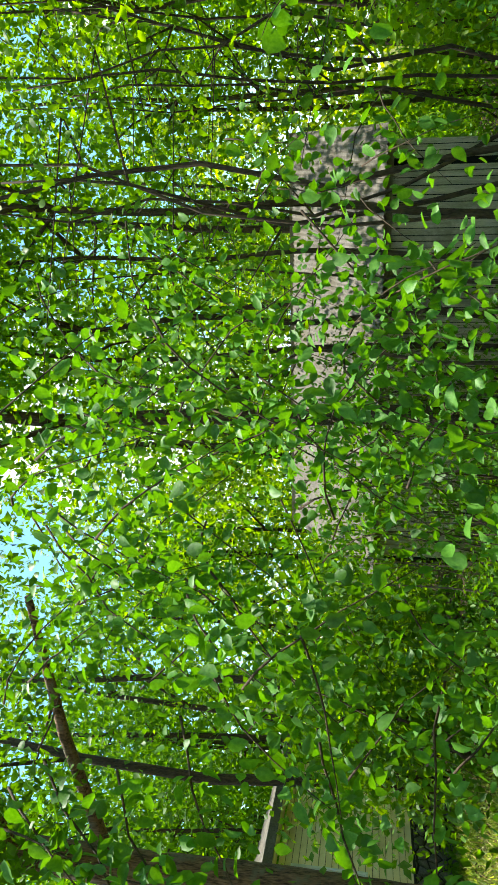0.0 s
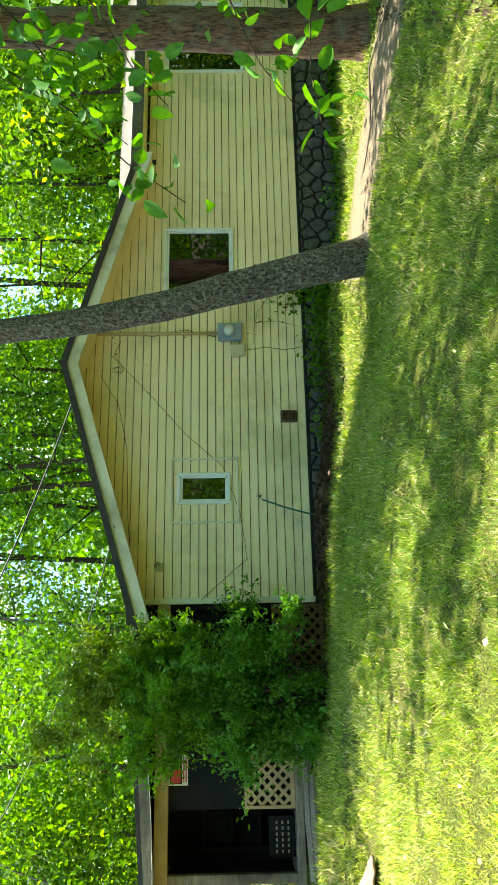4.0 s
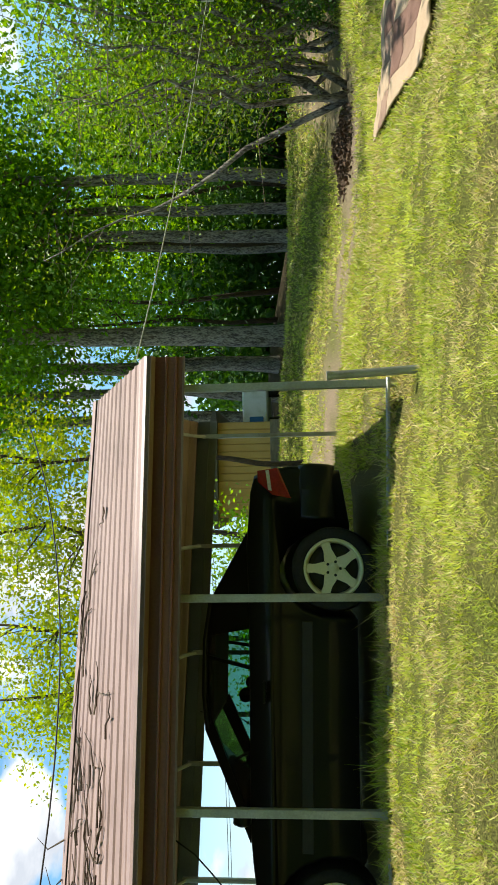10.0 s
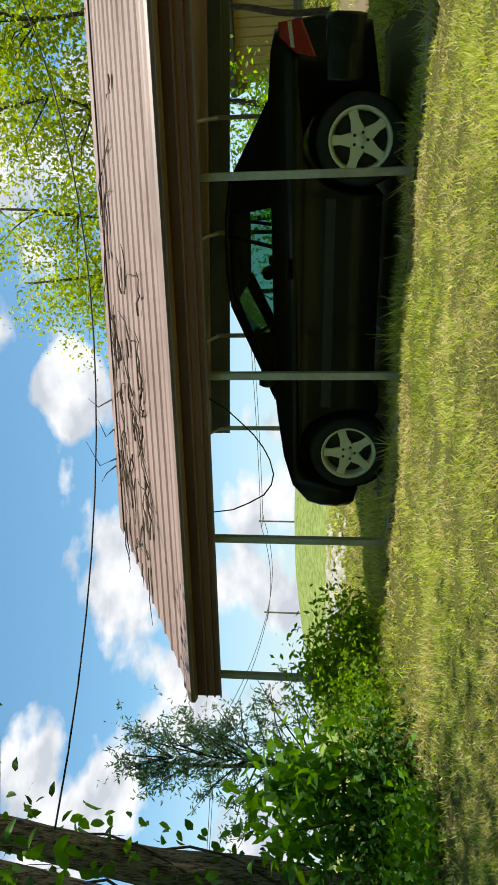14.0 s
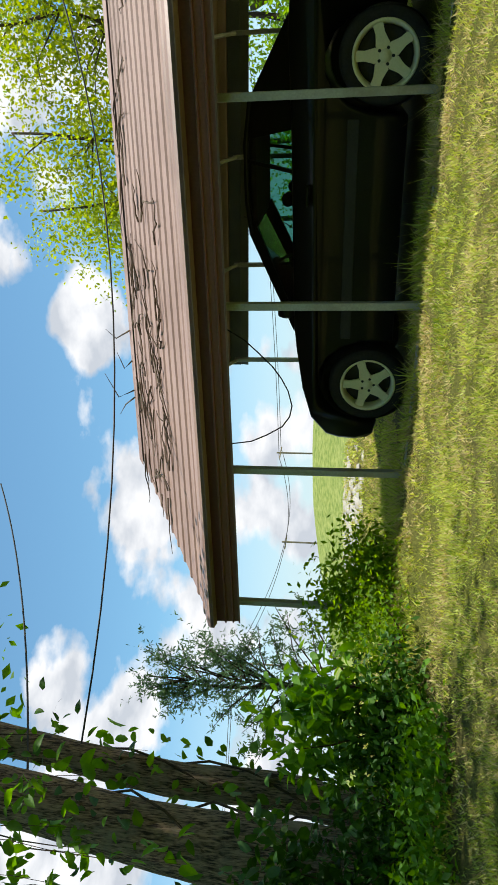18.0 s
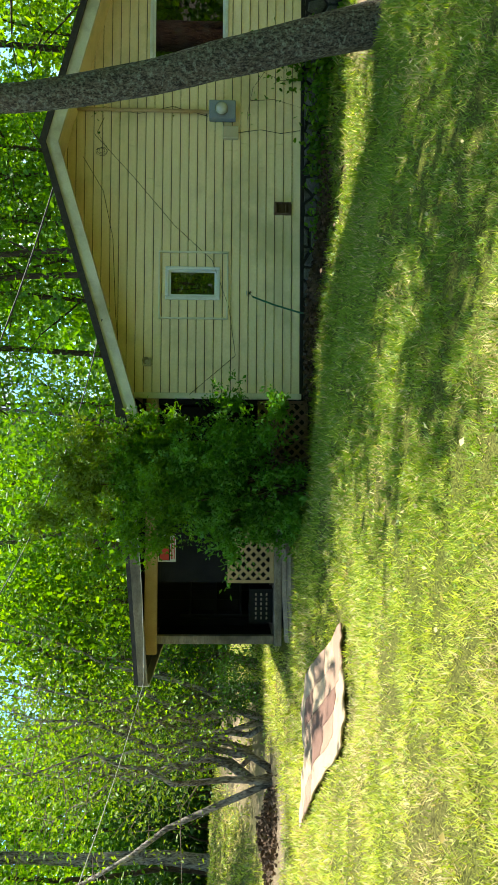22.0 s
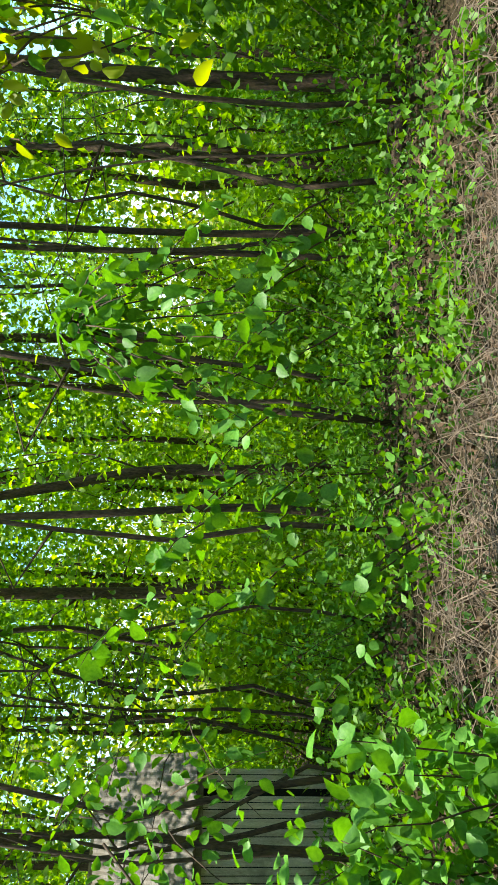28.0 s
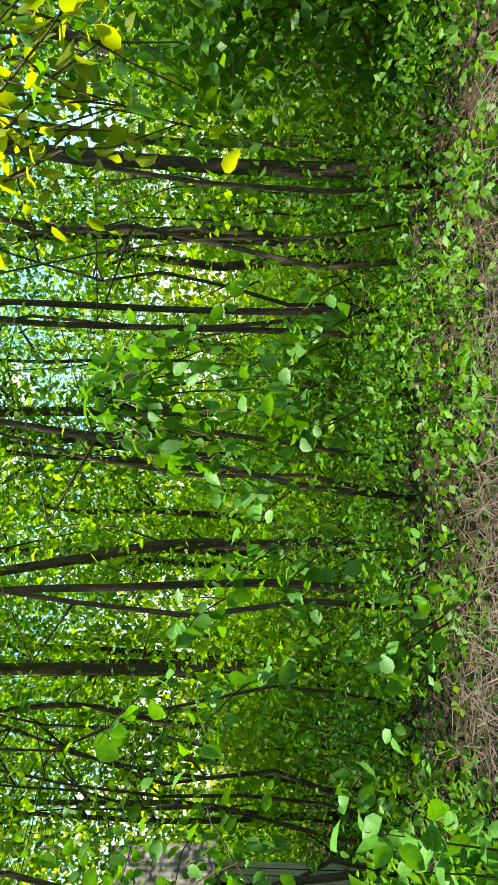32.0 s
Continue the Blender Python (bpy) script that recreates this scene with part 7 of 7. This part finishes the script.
    # vines and brush that have overgrown the shed's yard end
    b = empty("vine_thicket", None, "tangle of vines and brush overgrowing the end of the shed", "thicket")
    cs = []
    for k in range(95):
        az, el, r = g.uniform(-71, -52), g.uniform(-9.5, 4.5), g.uniform(9.3, 10.9)
        p = ray_at(az, el, r)
        cs.append(p)
        if k % 2 == 0:
            q = on_ground(at(az + g.normal() * 2, r - 0.2))
            part("vine_stem", tube(arc(q, p + Vector((0, 0, 0.3)), 0.1, g), [0.016, 0.014, 0.012, 0.010, 0.008, 0.006, 0.004], 5), M_TWIG if k % 4 else M_BARK_DARK, b)
    c = around(g, np.array(cs), 62, 0.22)
    tagged(piece("vine_leaves", cloud_mesh("vine_leaves", c, g.uniform(0.05, 0.11, len(c)), M_LEAF, 871, side=4, slim=0.6), b), kind="stuff")
    # saplings among the trunks
    for k in range(24):
        az, r = g.uniform(-146, -88), g.uniform(5.5, 11)
        foot = on_ground(at(az, r), 0.05)
        s = empty("sapling", Matrix.Translation(foot), "thin sapling with broad leaves in the undergrowth", "sapling", "saplings in the undergrowth")
        h = g.uniform(0.7, 2.2)
        for j in range(3):
            sprig(s, arc((0, 0, 0), (g.normal() * 0.4, g.normal() * 0.4, h * g.uniform(0.6, 1.0)), 0.05, g), 0.075, 70, (M_LEAF_NEAR, M_LEAF, M_LEAF)[k % 3], 700 + 5 * k + j, slim=0.55, scatter=0.14, droop=0.2)
    # ground cover and litter on the wood's floor
    for name, label, n, size, mat, lift_z in (("ground_ivy", "creeping green ground cover on the wood's floor", 22000, (0.025, 0.065), M_LEAF_DARK, 0.10), ("leaf_litter", "brown fallen leaves on the ground", 44000, (0.025, 0.07), M_LITTER, 0.015)):
        az, r = np.radians(g.uniform(-150, -43 if name == "ground_ivy" else -32, n)), 1.6 + 12.5 * g.random(n) ** 1.2
        x, y = -np.sin(az) * r, np.cos(az) * r
        z = np.array([ground_z(p, q) for p, q in zip(x[::1], y[::1])])
        c = np.stack([x, y, z + lift_z * g.random(n)], 1)
        keep = np.array([noise.noise((p * 0.7, q * 0.7, 8)) > (-0.42 if name == "ground_ivy" else -0.6) for p, q in zip(x, y)])
        tagged(new(name, cloud_mesh(name, c[keep], g.uniform(*size, keep.sum()), mat, 800, side=4, slim=0.7)), label, "ground cover", kind="stuff")
    # knee-high seedlings crowding the wood's floor
    seat = []
    while len(seat) < 900:
        az, r = g.uniform(-150, -42), 3.2 + 9.5 * g.random() ** 0.8
        if r > 5.3 + 2.4 * noise.noise((az * 0.11, r * 0.7, 4)):
            seat.append((*on_ground(at(az, r)), g.uniform(0.18, 0.75) * (0.6 if r < 5.5 else 1.0)))
    seat = np.repeat(np.array(seat), 40, 0)
    c = seat[:, :3] + g.normal(size=(len(seat), 3)) * (0.17, 0.17, 0.03) + np.stack([0 * seat[:, 0], 0 * seat[:, 0], seat[:, 3] * g.random(len(seat)) ** 0.7], 1)
    tagged(new("seedlings", cloud_mesh("seedlings", c, g.uniform(0.05, 0.105, len(c)), M_LEAF, 805, side=4, slim=0.62)), "knee-high green seedlings crowding the wood's floor", "undergrowth", kind="stuff")
    # pale dead stalks lying over one another
    v, f = [], []
    for k in range(1500):
        q = on_ground(at(g.uniform(-146, -92), 2.6 + 2.4 * g.random()))
        d = Vector(g.normal(size=3) * (0.30, 0.30, 0.10))
        w = Vector((-d.y, d.x, 0)).normalized() * g.uniform(0.0014, 0.0034)
        lift = Vector((0, 0, 0.03 + 0.16 * g.random()))
        a, m, e = q + Vector((0, 0, 0.02)), q + d * 0.5 + lift, q + d + lift * 0.6
        i = len(v)
        v += [a - w, a + w, m + w, m - w, e, m + Vector((0, 0, 0.006))]
        f += [(i, i + 1, i + 5), (i + 1, i + 2, i + 5), (i + 3, i, i + 5), (i + 2, i + 4, i + 5), (i + 4, i + 3, i + 5)]
    tagged(new("dead_stalks", mesh_of("dead_stalks", v, f, M_TWIG)), "pale dead stalks tangled over the wood's floor", "dead stalks", kind="stuff")
    # brown leaves blown against the foundation
    c = np.array([on_ground(by_house(1.6 + g.normal() * 0.75, -0.24 - abs(g.normal()) * 0.34)) + Vector((0, 0, 0.02 + 0.11 * g.random())) for _ in range(3600)])
    tagged(new("leaf_litter", cloud_mesh("leaf_litter", c, g.uniform(0.04, 0.09, len(c)), M_LITTER, 801, side=4, slim=0.7)), "brown leaves blown against the house foundation", "leaf litter", kind="stuff")
    # a heap of raked leaves at the drive's edge
    c = np.array([on_ground(at(41.2 + g.normal() * 1.3, 13.2 + g.normal() * 0.5)) for _ in range(3200)])
    c[:, 2] += 0.02 + 0.20 * g.random(len(c)) * np.exp(-((c[:, :2] - np.array(at(41.2, 13.2).xy)) ** 2).sum(1) / 0.25)
    tagged(new("leaf_heap", cloud_mesh("leaf_heap", c, g.uniform(0.04, 0.09, len(c)), M_LITTER, 803, side=4, slim=0.7)), "heap of brown fallen leaves at the edge of the drive", "leaf litter", kind="stuff")
    # a few fallen leaves scattered on the lawn
    az, r = np.radians(g.uniform(-24, 62, 220)), 3.0 + 6.5 * g.random(220)
    c = np.array([on_ground(Vector((-math.sin(p) * q, math.cos(p) * q, 0))) + Vector((0, 0, 0.05 * g.random() + 0.02)) for p, q in zip(az, r)])
    tagged(new("leaf_litter", cloud_mesh("leaf_litter", c, g.uniform(0.02, 0.045, len(c)), M_DRYGRASS, 802, side=4, slim=0.7)), "scattered straw-coloured leaves lying on the lawn", "leaf litter", kind="stuff")
    # brush pile of dry stems
    b = empty("brush_pile", None, "heap of dry brown stems on the wood's floor", "brush")
    for k in range(170):
        q = on_ground(at(g.normal() * 9 - 100, 4.2 + g.normal() * 0.7))
        d = Vector(g.normal(size=3) * (0.4, 0.4, 0.10))
        part("stem", tube([q + Vector((0, 0, 0.02)), q + d * 0.5 + Vector((0, 0, 0.06 + 0.1 * g.random())), q + d + Vector((0, 0, 0.03))], [0.0045, 0.0035, 0.002], 5), M_TWIG, b)
    for az0, r0, az1, r1 in ((-128, 8.5, -150, 7.5), (-120, 6.8, -138, 8.0)):
        a, c = on_ground(at(az0, r0)), on_ground(at(az1, r1))
        alone("fallen_log", tube([a, a.lerp(c, 0.5) + Vector((0, 0, 0.05)), c], [0.09, 0.085, 0.06], 10), M_BARK_DARK, "rotting fallen log on the wood's floor", "log", smooth=True)


build_near_leaves()


def build_ivy():
    """Thin vine stems straggling over the siding by the meter."""
    g = np.random.default_rng(91)
    ivy = empty("wall_vine", None, "straggling thin vine on the siding round the meter", "vine")
    for k, line in enumerate((((5.15, -0.05), (4.95, 0.45), (4.6, 0.72), (4.2, 0.80), (3.85, 0.78)), ((4.75, -0.05), (4.7, 0.30), (4.85, 0.62), (5.05, 0.85)),
                              ((4.15, 1.38), (4.26, 1.9), (4.14, 2.4), (4.25, 2.9), (4.05, 3.1)), ((4.1, 2.9), (3.85, 3.0), (3.62, 2.85)), ((4.35, 0.75), (4.4, 0.4), (4.3, 0.0)))):
        sprig(ivy, [by_house(x + g.normal() * 0.02, -0.045, z) for x, z in line], 0.05, 16 if k < 2 else 7, M_LEAF_DARK if k > 1 else M_LEAF, 900 + k, r=0.005, scatter=0.04)


build_ivy()


def on_line(x, y, line, wide):
    """near_line for whole arrays of places."""
    best = np.full(len(x), 9.0)
    for a, b in zip(line, line[1:]):
        dx, dy = b.x - a.x, b.y - a.y
        k = np.clip(((x - a.x) * dx + (y - a.y) * dy) / (dx * dx + dy * dy), 0, 1)
        best = np.minimum(best, np.hypot(a.x + dx * k - x, a.y + dy * k - y))
    t = np.clip((best - wide * 0.5) / (wide * 0.5), 0, 1)
    return 1 - t * t * (3 - 2 * t)


def build_grass():
    """Blades over the lawn in three kinds, thinner where the ground is bare."""
    g = np.random.default_rng(12)
    n = 1250000
    lo, hi = 2.2 ** 0.1, 26.0 ** 0.1
    az, r = g.uniform(-50, 138, n), (lo + (hi - lo) * g.random(n)) ** 10
    x, y = -np.sin(np.radians(az)) * r, np.cos(np.radians(az)) * r
    # relief and dryness, read off a fine grid
    cell, size = 0.16, 340
    grid = np.array([[(0.035 * noise.noise((p * 0.9, q * 0.9, 0)) + 0.02 * noise.noise((p * 2.7, q * 2.7, 3)), dryness(p, q)) for q in (np.arange(size) - size / 2) * cell] for p in (np.arange(size) - size / 2) * cell])
    u, v = x / cell + size / 2, y / cell + size / 2
    i, j = u.astype(int), v.astype(int)
    fu, fv = (u - i)[:, None], (v - j)[:, None]
    both = (grid[i, j] * (1 - fu) + grid[i + 1, j] * fu) * (1 - fv) + (grid[i, j + 1] * (1 - fu) + grid[i + 1, j + 1] * fu) * fv
    total, weight = np.zeros(n), np.zeros(n)
    for a, b, c in LEVELS:
        w = 1.0 / ((x - a) ** 2 + (y - b) ** 2 + 0.35) ** 1.5
        total += w * c
        weight += w
    z, dry = total / weight + both[:, 0], both[:, 1]
    tuft = np.sin(x * 9 + 1.7 * np.sin(y * 7.3)) * np.sin(y * 8.3 + 1.4 * np.sin(x * 6.1)) + 0.6 * np.sin(x * 23 + 2 * np.sin(y * 17)) * np.sin(y * 21 + 2 * np.sin(x * 19))
    s, d = x * C_ALONG.x + y * C_ALONG.y, x * C_OUT.x + y * C_OUT.y
    keep = ~((s > -0.9) & (s < 3.6) & (d > 6.2) & (d < 8.4))
    hx, hy = x + 1.823, y - 10.645
    lx, ly = hx * math.cos(radians(15)) + hy * math.sin(radians(15)), hy * math.cos(radians(15)) - hx * math.sin(radians(15))
    keep &= (ly < -0.15) | (lx < -3.9)
    keep &= ~((lx > 0.9) & (lx < 3.1) & (ly > -0.7) & (g.random(n) < 0.8))
    keep &= g.random(n) < 0.58 + 0.5 * tuft
    inside = np.ones(n, bool)
    for a, b in zip(BLANKET, BLANKET[1:] + BLANKET[:1]):
        inside &= (b.x - a.x) * (y - a.y) - (b.y - a.y) * (x - a.x) < 0.0
    keep &= ~inside
    dirt = np.maximum(0.95 * on_line(x, y, DRIVE, 1.6) * np.clip(0.75 + 0.7 * np.sin(x * 1.9 + 2 * np.sin(y * 1.3)) * np.sin(y * 2.3), 0.15, 1), on_line(x, y, PATH, 1.25))
    keep &= dirt < g.random(n) * 0.75 + 0.05
    keep &= ~((az > 116) & (r > 4.3) & (g.random(n) < 0.5))
    straw = g.random(n) < 0.08 + 0.72 * dry + 0.16 * tuft
    # lush share rises towards the house, where the darker green adds to the shade
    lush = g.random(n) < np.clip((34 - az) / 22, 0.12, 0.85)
    for name, label, which, mat, tall, lay in (("lawn_grass", "lush green lawn grass with some of the trees' shade in its colour", lush & ~straw, M_LUSH, (0.028, 0.080), 0.75), ("grass", "unmown yellow-green lawn grass", ~lush & ~straw, M_GRASS, (0.028, 0.082), 0.85), ("dry_grass", "straw-coloured dead grass among the green", straw, M_DRYGRASS, (0.03, 0.085), 2.0)):
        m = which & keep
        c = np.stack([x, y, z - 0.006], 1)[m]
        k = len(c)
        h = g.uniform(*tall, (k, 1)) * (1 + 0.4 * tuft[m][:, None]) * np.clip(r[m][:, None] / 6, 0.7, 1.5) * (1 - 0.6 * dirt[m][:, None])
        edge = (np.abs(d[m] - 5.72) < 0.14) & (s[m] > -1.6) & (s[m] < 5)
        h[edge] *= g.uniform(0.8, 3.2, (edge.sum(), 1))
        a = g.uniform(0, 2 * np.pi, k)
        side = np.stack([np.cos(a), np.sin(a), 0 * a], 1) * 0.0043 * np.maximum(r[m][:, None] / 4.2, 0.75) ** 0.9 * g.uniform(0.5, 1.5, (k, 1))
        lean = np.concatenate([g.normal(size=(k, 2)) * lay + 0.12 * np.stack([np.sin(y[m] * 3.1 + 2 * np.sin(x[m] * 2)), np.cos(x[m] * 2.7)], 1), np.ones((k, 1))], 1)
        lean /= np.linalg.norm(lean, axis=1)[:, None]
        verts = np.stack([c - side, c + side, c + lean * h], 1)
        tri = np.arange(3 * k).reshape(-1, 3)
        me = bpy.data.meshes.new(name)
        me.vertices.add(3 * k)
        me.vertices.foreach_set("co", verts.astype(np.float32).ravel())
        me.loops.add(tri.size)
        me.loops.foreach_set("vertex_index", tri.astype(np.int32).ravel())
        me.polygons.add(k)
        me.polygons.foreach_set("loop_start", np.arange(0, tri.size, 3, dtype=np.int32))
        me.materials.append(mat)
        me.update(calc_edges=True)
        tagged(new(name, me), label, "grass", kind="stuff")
    # low broad-leaved weeds in the shaded turf
    pick = np.flatnonzero(keep & (az < 28) & (r < 10) & (g.random(n) < 0.003))
    c = np.repeat(np.stack([x, y, z + 0.01], 1)[pick], 7, 0) + g.normal(size=(7 * len(pick), 3)) * (0.03, 0.03, 0.012)
    tagged(new("lawn_weeds", cloud_mesh("lawn_weeds", c, g.uniform(0.014, 0.03, len(c)), M_LUSH, 88, side=6, slim=0.55, droop=-0.2)), "low broad-leaved weeds scattered through the lawn", "weeds", kind="stuff")


build_grass()
